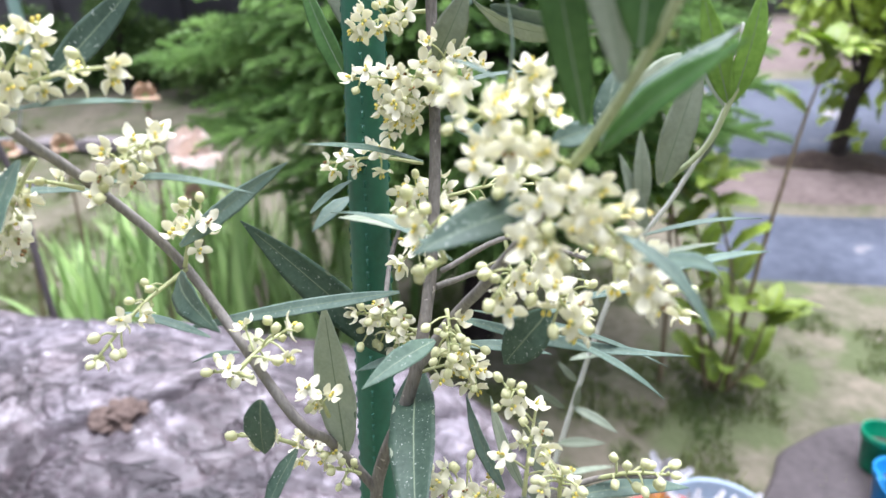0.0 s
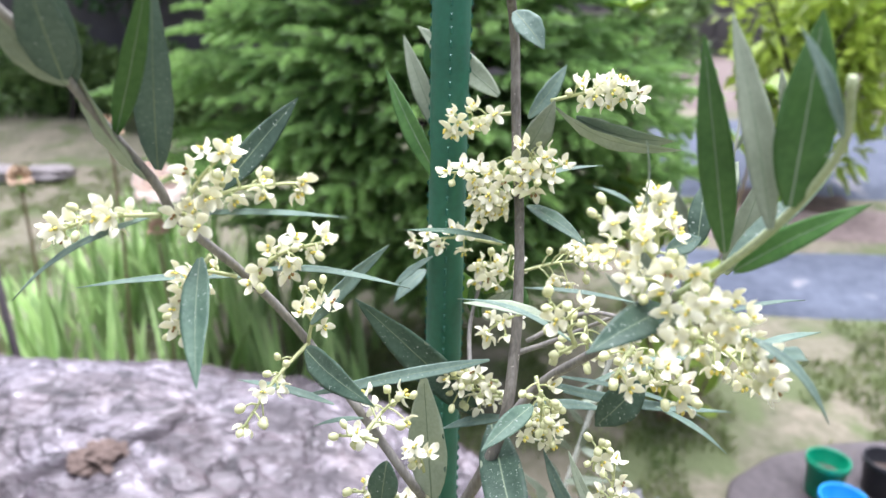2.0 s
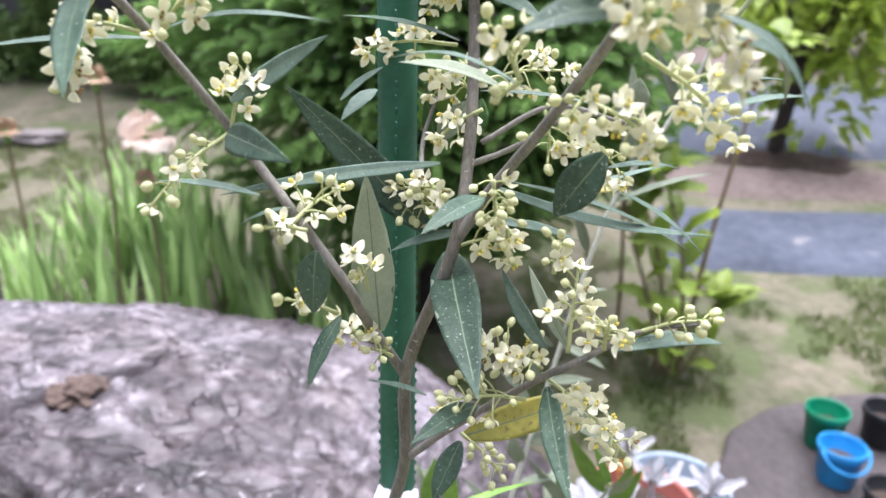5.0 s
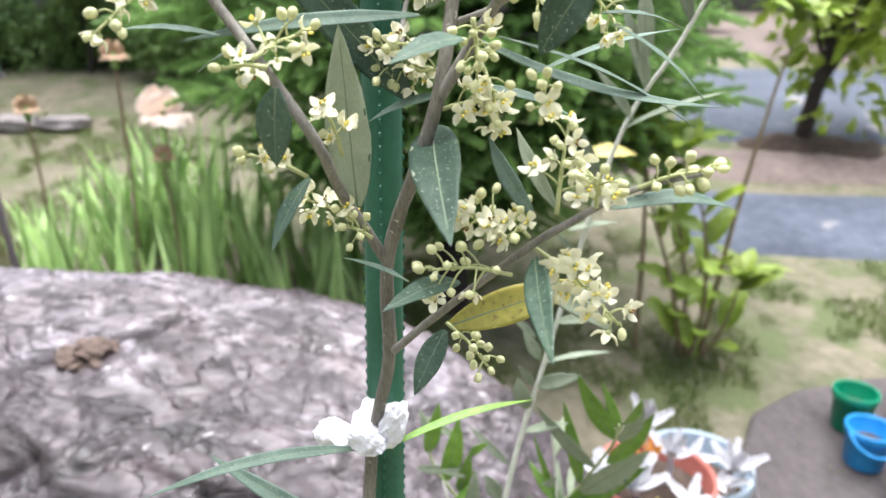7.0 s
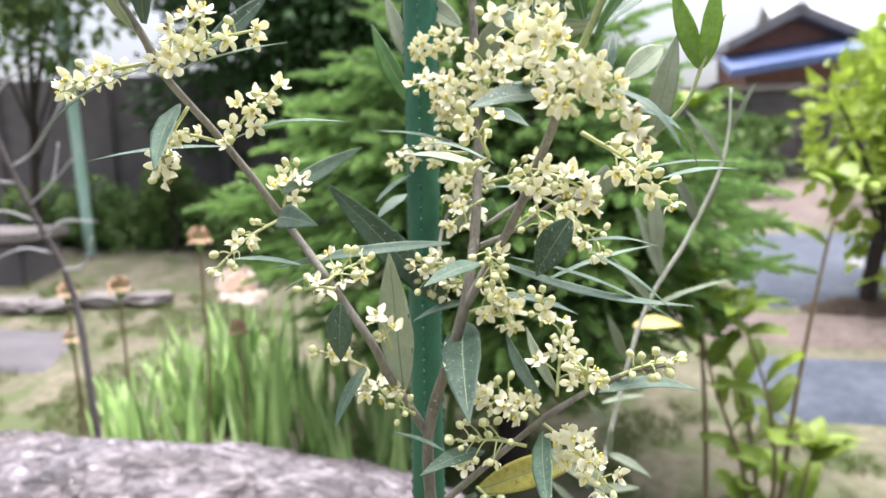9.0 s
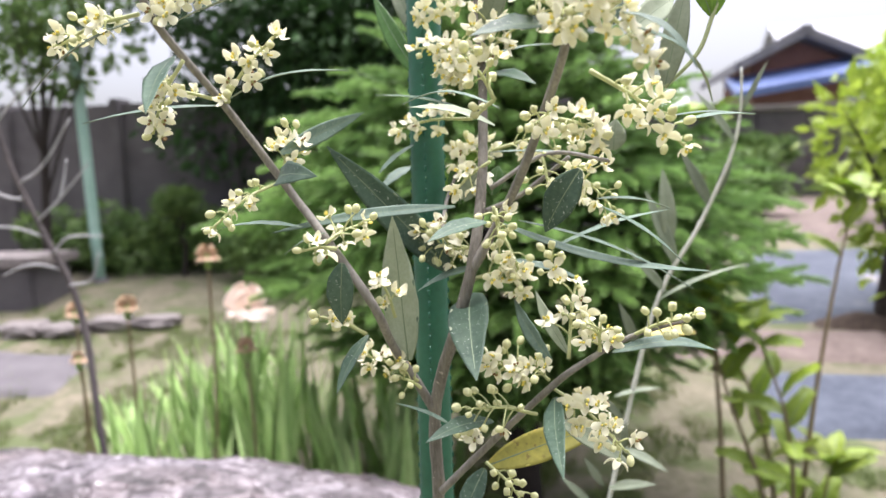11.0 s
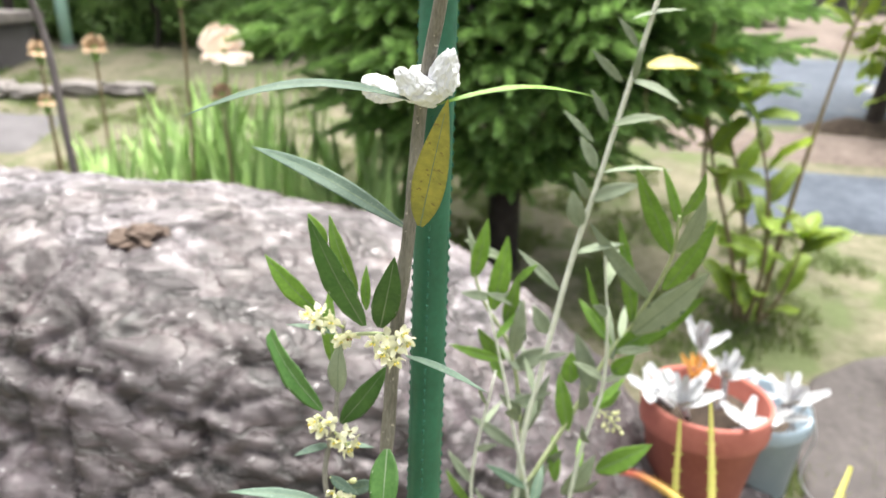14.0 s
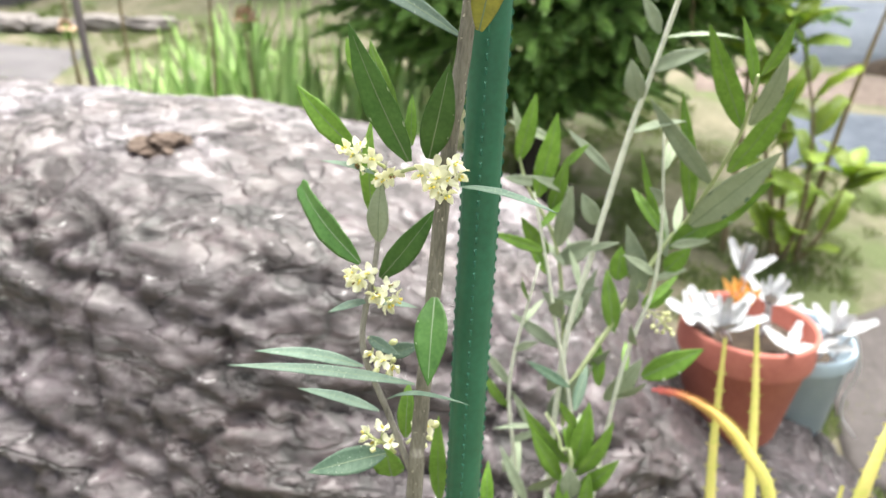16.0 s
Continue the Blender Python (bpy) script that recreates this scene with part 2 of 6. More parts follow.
BUCKET_GREEN = material("green_bucket", (0.0, 0.2, 0.1), (0.01, 0.27, 0.14), 30, 0.4)
BUCKET_BLACK = material("black_pot", (0.015, 0.015, 0.018), (0.03, 0.03, 0.033), 30, 0.5)
EARTH = material("pot_earth", (0.03, 0.021, 0.016), (0.085, 0.06, 0.045), 60, 0.95, 0.8, 0.006)
FELT = material("felted_white_leaf", (0.36, 0.36, 0.39), (0.55, 0.55, 0.57), 60, 0.9, 0.3, 0.001, island=0.08)
ALOE = material("aloe_leaf", (0.42, 0.45, 0.1), (0.62, 0.52, 0.18), 30, 0.45, 0.1, 0.001)
ALOE_TIP = material("aloe_red", (0.42, 0.45, 0.1), (0.62, 0.5, 0.16), 40, 0.5)


def redden(m):
    """The leaf turns from yellow-green over orange to a pinkish red tip."""
    N, Lk = m.node_tree.nodes, m.node_tree.links.new
    b = N["Principled BSDF"]
    plain = b.inputs["Base Color"].links[0].from_socket
    co, sep, mr, ramp, mx = (N.new("ShaderNode" + k) for k in ("TexCoord", "SeparateXYZ", "MapRange", "ValToRGB", "Mix"))
    Lk(co.outputs["Object"], sep.inputs[0])
    Lk(sep.outputs["X"], mr.inputs["Value"])
    mr.inputs["From Min"].default_value, mr.inputs["From Max"].default_value = 0.225, 0.13
    e = ramp.color_ramp.elements
    e[0].position, e[0].color = 0.35, (0.62, 0.3, 0.07, 1)
    e[1].position, e[1].color = 0.85, (0.62, 0.1, 0.1, 1)
    mx.data_type = "RGBA"
    Lk(mr.outputs["Result"], ramp.inputs["Fac"])
    Lk(mr.outputs["Result"], mx.inputs["Factor"])
    Lk(plain, mx.inputs["A"])
    Lk(ramp.outputs["Color"], mx.inputs["B"])
    Lk(mx.outputs["Result"], b.inputs["Base Color"])


redden(ALOE_TIP)
SPRUCE = material("spruce_needles", (0.11, 0.22, 0.063), (0.33, 0.51, 0.16), 3.5, 0.55, sss=0.42, island=0.35)
SPRUCE_BARK = material("spruce_bark", (0.018, 0.013, 0.012), (0.05, 0.04, 0.035), 40, 0.9, 0.8, 0.006)
DARKLEAF = material("dark_tree_leaf", (0.015, 0.045, 0.012), (0.04, 0.1, 0.025), 3, 0.6, sss=0.1, island=0.35)
FRESH = material("fresh_leaf", (0.25, 0.38, 0.04), (0.45, 0.57, 0.11), 20, 0.4, sss=0.45, island=0.25)
LIME = material("lime_leaf", (0.2, 0.31, 0.03), (0.42, 0.52, 0.08), 20, 0.42, sss=0.35, island=0.3)
HEDGE = material("hedge_leaf", (0.06, 0.13, 0.03), (0.18, 0.27, 0.08), 6, 0.6, sss=0.15, island=0.35)
IRIS_LEAF = material("iris_leaf", (0.19, 0.35, 0.09), (0.43, 0.58, 0.22), 12, 0.5, 0.1, 0.001, stretch=(1, 1, 0.1), sss=0.25, island=0.25)
IRIS_PETAL = material("iris_petal", (0.93, 0.78, 0.69), (0.97, 0.91, 0.86), 30, 0.6, sss=0.55)
WITHERED = material("withered_petal", (0.4, 0.26, 0.16), (0.6, 0.44, 0.3), 60, 0.8, 0.3, 0.002)
SHRUB_STEM = material("shrub_stem", (0.16, 0.12, 0.07), (0.28, 0.22, 0.13), 60, 0.8, 0.3, 0.001)
BARE_STEM = material("bare_stem", (0.07, 0.06, 0.06), (0.14, 0.12, 0.12), 60, 0.8, 0.3, 0.001)
GREY_TWIG = material("grey_twig", (0.35, 0.35, 0.36), (0.5, 0.5, 0.5), 60, 0.8)
HOUSE_WALL = material("house_wall", (0.16, 0.08, 0.075), (0.24, 0.13, 0.12), 1.5, 0.85)
TILE = material("roof_tile", (0.12, 0.12, 0.14), (0.22, 0.22, 0.25), 3, 0.6)
ROOF_BLUE = material("blue_roof_sheet", (0.06, 0.1, 0.25), (0.12, 0.17, 0.34), 3, 0.5)
ROOF_PALE = material("pale_roof", (0.4, 0.42, 0.45), (0.55, 0.56, 0.6), 2, 0.5)


# ---- builders ----
def mesh_of(name, verts, faces, mats, face_mat=None, smooth=True):
    me = bpy.data.meshes.new(name)
    me.from_pydata([tuple(v) for v in verts], [], faces)
    for m in mats:
        me.materials.append(m)
    if face_mat is not None:
        me.polygons.foreach_set("material_index", face_mat)
    me.polygons.foreach_set("use_smooth", [smooth] * len(me.polygons))
    me.update()
    return me


def thing(name, at, label, category, group="", kind="", turn=0.0):
    ob = new(name)
    ob.matrix_basis = pose(*at, 0, 0, turn)
    ob.empty_display_size = 0.02
    return tagged(ob, label, category, group, kind)


def placed(ob):
    """Where a thing or part stands, reckoned up its parents."""
    m = ob.matrix_parent_inverse @ ob.matrix_basis
    return placed(ob.parent) @ m if ob.parent else ob.matrix_basis.copy()


def child(name, me, parent, label="", m=None):
    """A part under its thing. Mesh in the world's metres unless m, a pose in the parent's own frame, is given."""
    ob = new(name, me)
    ob.parent = parent
    if m is None:
        ob.matrix_parent_inverse = placed(parent).inverted()
    else:
        ob.matrix_basis = m
    return tagged(ob, label)


def basis(axis, hint=Vector((0, 0, 1))):
    a = axis.normalized()
    s = a.cross(hint)
    if s.length < 1e-4:
        s = a.cross(Vector((0, 1, 0)))
    s.normalize()
    return a, s, s.cross(a)


def smooth_path(pts, steps):
    """Catmull-Rom through (point, radius) rows."""
    P = [np.array([*p, r], float) for p, r in pts]
    P = [2 * P[0] - P[1]] + P + [2 * P[-1] - P[-2]]
    out = []
    for i in range(1, len(P) - 2):
        for k in range(steps):
            u = k / steps
            a, b, c, d = P[i - 1], P[i], P[i + 1], P[i + 2]
            out.append(0.5 * (2 * b + (c - a) * u + (2 * a - 5 * b + 4 * c - d) * u * u + (3 * b - a - 3 * c + d) * u ** 3))
    out.append(P[-2])
    return out


def tube(pts, sides=10, steps=5, knobs=0.0, verts=None, faces=None):
    """A round stem through (point, radius) rows; knobs: unevenness of its radius."""
    verts, faces = ([] if verts is None else verts), ([] if faces is None else faces)
    path = smooth_path(pts, steps)
    first, n = len(verts), len(path)
    side = None
    for i, q in enumerate(path):
        a = Vector(path[min(i + 1, n - 1)][:3]) - Vector(path[max(i - 1, 0)][:3])
        a, s, u = basis(a, side or Vector((0.3, 1, 0.1)))
        side = u
        for k in range(sides):
            an = 2 * math.pi * k / sides
            r = q[3]
            if knobs:
                r *= 1 + knobs * noise.noise(Vector((q[0] * 160 + math.cos(an), q[1] * 160 + math.sin(an), q[2] * 160)))
            verts.append(Vector(q[:3]) + (s * math.cos(an) + u * math.sin(an)) * r)
    for i in range(n - 1):
        for k in range(sides):
            a, b = first + i * sides + k, first + i * sides + (k + 1) % sides
            faces.append((a, b, b + sides, a + sides))
    faces.append(tuple(range(first + sides - 1, first - 1, -1)))
    faces.append(tuple(range(first + (n - 1) * sides, first + n * sides)))
    return verts, faces


def leaf_mesh(base, tip, width, face=(0, -1, 0.4), bow=0.1, fold=0.25, blunt=0.0, top=None, under=None, twist=0.0):
    """A two-sided lance-shaped leaf with a raised midrib and a short stalk. face: the way its upper side looks; bow: how far it arches towards face."""
    base, tip = Vector(base), Vector(tip)
    ax = tip - base
    L = ax.length
    a = ax.normalized()
    f = Vector(face)
    f = (f - a * f.dot(a)).normalized()
    s = a.cross(f)
    n, w = 12, 4
    verts, faces, fm = [], [], []
    thick = 0.00022
    rows = []
    for i in range(n + 1):
        u = i / n
        prof = (math.sin(math.pi * min(1, u * 0.97 + 0.03) ** 0.9)) ** 0.85 * (1 - 0.22 * u)
        if blunt:
            prof = max(prof, blunt * min(1, u * 3) * (0.9 if u < 0.98 else 0.55))
        prof = max(prof, 0.045 if u < 0.15 else 0.02)
        tw = twist * (u - 0.5)
        sv, fv = s * math.cos(tw) + f * math.sin(tw), f * math.cos(tw) - s * math.sin(tw)
        c = base + a * (L * u) + f * (bow * L * (math.sin(math.pi * u) * 0.8 - 0.25 * u * u))
        rows.append((c, prof * width / 2, sv, fv))
    for lay in (1, -1):
        for i, (c, hw, sv, fv) in enumerate(rows):
            for k in range(2 * w + 1):
                x = (k - w) / w
                wav = 0.07 * hw * abs(x) * math.sin(i * 1.9 + 2.1 * x)
                verts.append(c + sv * (x * hw) + fv * (fold * hw * abs(x) ** 1.3 + wav + lay * thick * (1.0 - 0.9 * x * x)))
    m = 2 * w + 1
    lay2 = (n + 1) * m
    for i in range(n):
        for k in range(2 * w):
            q = i * m + k
            faces.append((q, q + 1, q + m + 1, q + m))
            fm.append(0)
            q += lay2
            faces.append((q + m, q + m + 1, q + 1, q))
            fm.append(1)
    for i in range(n):
        for e in (0, 2 * w):
            q = i * m + e
            faces.append((q, q + m, q + m + lay2, q + lay2) if e == 0 else (q + m, q, q + lay2, q + m + lay2))
            fm.append(1)
    # midrib on both sides
    for lay in (1, -1):
        o = len(verts)
        for i, (c, hw, sv, fv) in enumerate(rows[:-1]):
            r = width * (0.026 - 0.018 * i / n)
            for x, h in ((-1, 0.0), (0, 0.9), (1, 0.0)):
                verts.append(c + sv * (x * r) + fv * lay * (thick + (h * r * 0.55)))
        for i in range(n - 1):
            for k in range(2):
                q = o + i * 3 + k
                faces.append((q, q + 1, q + 4, q + 3) if lay > 0 else (q + 3, q + 4, q + 1, q))
                fm.append(2)
    return mesh_of("leaf", verts, faces, (top or LEAF_TOP, under or LEAF_UNDER, MIDRIB), fm)


# ---- ground and roads ----
GROUND_Y = [-50, 0.3, 1.15, 1.5, 3.4, 4.6, 9, 14, 30]
GROUND_Z = [0.0, 0.0, 0.25, 0.31, 0.65, 0.8, 0.92, 0.98, 1.0]


def ground_height(x, y):
    """The garden rises gently away from the olive."""
    return float(np.interp(y, GROUND_Y, GROUND_Z)) + 0.008 * noise.noise(Vector((x * 1.3, y * 1.3, 0)))


def sheet(name, xs, ys, lift, mat, label, category, wob=0.0):
    verts, faces = [], []
    for j, y in enumerate(ys):
        for i, x in enumerate(xs):
            e = wob * noise.noise(Vector((x * 1.7, y * 1.7, 3)))
            z = ground_height(x, y) + lift
            if name != "ground" and (i in (0, len(xs) - 1) or j in (0, len(ys) - 1)):
                z -= lift + 0.02
            verts.append((x + e, y + e, z))
    w = len(xs)
    for j in range(len(ys) - 1):
        for i in range(w - 1):
            q = j * w + i
            faces.append((q, q + 1, q + w + 1, q + w))
    return tagged(new(name, mesh_of(name, verts, faces, (mat,))), label, category, kind="structure")


sheet("ground", sorted(set(list(np.linspace(-6, 6, 90)) + [-900, -300, -100, -40, -20, -10, 10, 20, 40, 100, 300, 900])),
               sorted(set(list(np.linspace(-2, 7, 90)) + [-900, -200, -50, -15, -6, 9, 11, 14, 20, 30, 60, 150, 400, 900])), 0.0, GRASS, "patchy lawn of short dry grass and bare earth", "ground")
sheet("path_near", np.linspace(0.58, 14, 160), np.linspace(2.1, 2.53, 10), 0.016, ASPHALT, "narrow blue-grey paved path beside the lawn", "path", 0.06)
sheet("road_far", np.linspace(0.75, 14, 110), np.linspace(2.93, 4.0, 16), 0.016, ASPHALT, "blue-grey lane behind the garden", "road", 0.09)
sheet("soil_strip", np.linspace(0.3, 14, 130), np.linspace(2.56, 2.9, 8), 0.01, SOIL, "bare reddish-brown earth strip between two paths", "earth", 0.08)
sheet("verge_far", np.linspace(0.6, 14, 80), np.linspace(4.04, 6.5, 16), 0.008, SOIL, "bare brown earth verge beyond the lane", "earth", 0.1)
sheet("path_left", np.linspace(-8, -1.78, 80), np.linspace(2.24, 2.68, 10), 0.014, CONCRETE, "pale grey paved garden path beside the iris bed", "path", 0.08)

# flat dark slab under the buckets, lying with the slope
EDGE = ((0.55, 1.03), (0.54, 1.2), (0.6, 1.38), (0.68, 1.47), (0.8, 1.53), (1.0, 1.57), (1.25, 1.55), (1.45, 1.35), (1.4, 1.1), (1.1, 0.98), (0.75, 0.96))
ring = smooth_path([((x, y, 0), 0) for x, y in EDGE + EDGE[:1]], 6)[:-1]
verts, faces = [], []
for q in ring:
    p = Vector((q[0] - 0.03 + 0.02 * noise.noise(Vector((q[0] * 9, q[1] * 9, 2))), q[1], 0))
    for share, h in ((1.0, -0.05), (1.0, 0.012), (0.97, 0.02), (0.8, 0.022), (0.6, 0.02), (0.4, 0.022), (0.2, 0.02), (0.0, 0.021)):
        x, y = 0.98 + (p.x - 0.98) * share, 1.27 + (p.y - 1.27) * share
        verts.append((x, y, ground_height(x, y) + h + 0.004 * noise.noise(Vector((x * 8, y * 8, 5)))))
for k in range(len(ring)):
    for j in range(7):
        a, b = k * 8 + j, ((k + 1) % len(ring)) * 8 + j
        faces.append((a, b, b + 1, a + 1))
tagged(new("flat_stone", mesh_of("flat_stone", verts, faces, (SLAB,))), "dark brown flat stone slab lying in the grass", "stone")

# heap of earth at the foot of the roadside tree
verts, faces = [], []
for k in range(36):
    for j in range(9):
        an, r = 2 * math.pi * k / 36, j / 8
        x, y = 1.24 + 0.36 * r * math.cos(an), 2.93 + 0.16 * r * math.sin(an)
        verts.append((x, y, ground_height(x, y) - 0.02 + 0.06 * (1 - r * r) ** 1.5 + 0.05 * noise.noise(Vector((x * 9, y * 9, 1)))))
for k in range(36):
    for j in range(8):
        a, b = k * 9 + j, ((k + 1) % 36) * 9 + j
        faces.append((a, a + 1, b + 1, b))
tagged(new("earth_mound", mesh_of("earth_mound", verts, faces, (EARTH,))), "dark mound of bare earth and litter round a tree foot", "earth")

# ---- boulder ----
BX = [-2.1, -1.75, -1.3, -0.9, -0.6, -0.45, -0.3, -0.15, 0.0, 0.1, 0.2, 0.3, 0.42, 0.55, 0.66]
BH = [0.1, 0.55, 0.72, 0.757, 0.765, 0.771, 0.758, 0.722, 0.645, 0.572, 0.46, 0.4, 0.36, 0.22, 0.02]
BF = [1.0, 0.84, 0.72, 0.64, 0.6, 0.575, 0.565, 0.57, 0.6, 0.63, 0.66, 0.7, 0.76, 0.84, 0.92]
BR = [1.05, 1.04, 1.03, 1.02, 1.01, 1.01, 1.0, 1.0, 0.99, 0.98, 0.97, 0.96, 0.96, 0.96, 0.96]
# section: share of the way from front foot to ridge (beyond 1: behind it), share of the height
SECTION = ((-0.3, 0.0), (-0.26, 0.4), (-0.2, 0.6), (-0.12, 0.7), (-0.03, 0.78), (0.05, 0.835), (0.07, 0.88), (0.1, 0.925), (0.18, 0.952), (0.4, 0.965), (0.7, 0.985), (1.0, 1.01), (1.25, 0.96), (1.45, 0.72), (1.55, 0.35), (1.58, 0.0))


def boulder():
    xs = np.concatenate((np.linspace(BX[0], -1.15, 50, endpoint=False), np.linspace(-1.15, BX[-1], 370)))
    nx, na = len(xs), 290
    even = np.linspace(BX[0], BX[-1], 330)
    ker = np.ones(15) / 15
    H, F, R = (np.interp(xs, even, np.convolve(np.pad(np.interp(even, BX, v), 7, mode="edge"), ker, "valid")) for v in (BH, BF, BR))
    sec = np.array(SECTION)
    arc = np.concatenate(([0], np.cumsum(np.hypot(np.diff(sec[:, 0]) * 0.45, np.diff(sec[:, 1]) * 0.75))))
    u = np.linspace(0, arc[-1], na)
    k2 = np.ones(21) / 21
    sy, sz = (np.convolve(np.pad(np.interp(u, arc, sec[:, c]), 10, mode="edge"), k2, "valid") for c in (0, 1))
    ny, nz = -np.gradient(sz) * 0.75, np.gradient(sy) * 0.45
    ln = np.hypot(ny, nz)
    ny, nz = ny / ln, nz / ln
    verts, faces = [], []
    for i in range(nx):
        for k in range(na):
            p = Vector((xs[i], F[i] + (R[i] - F[i]) * sy[k], H[i] * sz[k]))
            # slanting layers, broken by faults
            bend = 0.05 * noise.noise(p * 3.1) + 0.02 * noise.noise(p * 8)
            lay = p.z + 0.25 * p.x + 0.3 * p.y + bend
            steep = abs(ny[k])
            d = 0.012 * noise.noise(p * 2.2) + 0.008 * noise.noise(p * 5.3) + 0.004 * noise.noise(p * 11)
            rid = noise.noise(Vector((p.x * 3.2 + 5, p.y * 3.0, lay * 24)))
            d += (0.002 + 0.014 * steep) * (abs(rid) * 2 - 0.5)
            fine = noise.noise(Vector((p.x * 9, p.y * 9, lay * 62)))
            d += (0.0015 + 0.01 * steep) * fine + (0.002 + 0.006 * steep) * noise.noise(p * 26) + (0.0012 + 0.006 * steep) * noise.noise(p * 60)
            for off, sx, sc, dep, wid in ((9, 2.4, 5.0, 0.016, 0.022), (-3, 4.5, 8.0, 0.01, 0.025), (21, 8.0, 13.0, 0.005, 0.04)):
                cr = noise.noise(Vector((p.x * sx + off, p.y * sc, p.z * sc + p.x * 1.5)))
                d -= dep * max(0.0, 1 - abs(cr) / wid)
            # curved plates parted by narrow joints, and small chips
            far, _ = noise.voronoi(Vector((p.x * 5 + 0.5 * bend * 20, p.y * 9, lay * 11)))
            d -= (0.006 + 0.006 * steep) * max(0.0, 1 - (far[1] - far[0]) / 0.06)
            far, _ = noise.voronoi(Vector((p.x * 14, p.y * 20, lay * 34)))
            d += (0.0008 + 0.006 * steep) * (far[1] - far[0] - 0.25)
            d -= 0.004 * steep * abs(noise.noise(p * 95))
            # a long open joint across the top
            if p.z > 0.6 and 0.64 < p.y < 0.9 and p.x < -0.35:
                w = abs(p.x + 0.56 - 0.09 * max(0, p.y - 0.76) / 0.07 + 0.02 * noise.noise(p * 30))
                d -= 0.03 * max(0.0, 1 - w / 0.03)
            verts.append(p + Vector((0, ny[k], nz[k])) * d)
    for i in range(nx - 1):
        for k in range(na - 1):
            q = i * na + k
            faces.append((q, q + na, q + na + 1, q + 1))
    return mesh_of("boulder", verts, faces, (ROCK,))


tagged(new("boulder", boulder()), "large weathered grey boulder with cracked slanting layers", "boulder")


# crumbling brown clod lying in the joint on top of the boulder
bm = bmesh.new()
bmesh.ops.create_icosphere(bm, subdivisions=4, radius=1)
for q in bm.verts:
    p = q.co.copy()
    k = 1 + 0.5 * noise.noise(p * 1.7) + 0.3 * noise.noise(p * 4.1) + 0.12 * noise.noise(p * 9)
    q.co = Vector((-0.475 + p.x * 0.036 * k, 0.8 + p.y * 0.03 * k, 0.752 + p.z * 0.016 * k))
clod = bpy.data.meshes.new("earth_clod")
bm.to_mesh(clod)
bm.free()
clod.materials.append(CLOD)
tagged(new("earth_clod", clod), "crumbly brown clod of earth lying on the boulder", "clod")


# ---- foliage masses ----
def blade(verts, faces, base, tip, width, face, n=2):
    """A thin pointed blade of few faces, with two sides pulled towards face."""
    base, tip = Vector(base), Vector(tip)
    a = (tip - base)
    f = Vector(face)
    s = a.cross(f)
    if s.length < 1e-6:
        s = a.cross(Vector((0.3, 0.5, 0.8)))
    s = s.normalized() * (width / 2)
    up = s.cross(a).normalized() * width * 0.15
    o = len(verts)
    verts += [base, base + a * 0.45 + s + up, base + a * 0.45 - up * 0.6, base + a * 0.45 - s + up, tip]
    faces += [(o, o + 1, o + 2), (o, o + 2, o + 3), (o + 1, o + 4, o + 2), (o + 2, o + 4, o + 3)]


def leaf_cloud(rng, centre, radii, count, size, verts, faces, hollow=0.55, lobes=9, droop=0.2):
    """Many small leaves over several lobes of an uneven crown."""
    c, r = Vector(centre), Vector(radii)
    heads = []
    for _ in range(lobes):
        d = Vector((rng.gauss(0, 1), rng.gauss(0, 1), rng.gauss(0, 1))).normalized() * rng.uniform(0.25, 0.8)
        heads.append((d, rng.uniform(0.3, 0.55)))
    for _ in range(count):
        h, hr = rng.choice(heads)
        d = Vector((rng.gauss(0, 1), rng.gauss(0, 1), rng.gauss(0, 1))).normalized()
        q = h + d * hr * rng.uniform(hollow, 1.08)
        p = c + Vector((q.x * r.x, q.y * r.y, q.z * r.z))
        out = (d + Vector((rng.gauss(0, 0.6), rng.gauss(0, 0.6), rng.gauss(0, 0.6) - droop))).normalized()
        ln = size * rng.uniform(0.6, 1.3)
        blade(verts, faces, p, p + out * ln, ln * 0.5, (rng.gauss(0, 1), rng.gauss(0, 1), rng.gauss(0, 1) + 1.2))


def tree(name, at, trunk_h, crown, count, size, mat, label, category="tree", seed=1, trunk_r=0.05, lobes=12, bark=None):
    rng = random.Random(seed)
    t = thing(name, at, label, category)
    x, y, z = at
    cx, cy, cz, rx, ry, rz = crown
    v, f = tube([((x, y, z - 0.05), trunk_r * 1.25), ((x + 0.03, y, z + trunk_h * 0.5), trunk_r), ((x + cx, y + cy, z + cz), trunk_r * 0.45)], 8, 4, 0.2)
    for k in range(7):
        an = k * 2.4
        s = Vector((x + cx * 0.5, y + cy * 0.5, z + trunk_h * 0.55 + 0.05 * k * trunk_h))
        e = Vector((x + cx + rx * 0.6 * math.cos(an), y + cy + ry * 0.6 * math.sin(an), z + cz + rz * rng.uniform(-0.2, 0.5)))
        tube([(s, trunk_r * 0.4), ((s + e) / 2 + Vector((0, 0, rz * 0.08)), trunk_r * 0.28), (e, trunk_r * 0.1)], 6, 3, 0.0, v, f)
    child("trunk", mesh_of("trunk", v, f, (bark or SPRUCE_BARK,)), t)
    v, f = [], []
    leaf_cloud(rng, (x + cx, y + cy, z + cz), (rx, ry, rz), count, size, v, f, lobes=lobes)
    child("crown", mesh_of("crown", v, f, (mat,), None, False), t)
    return t


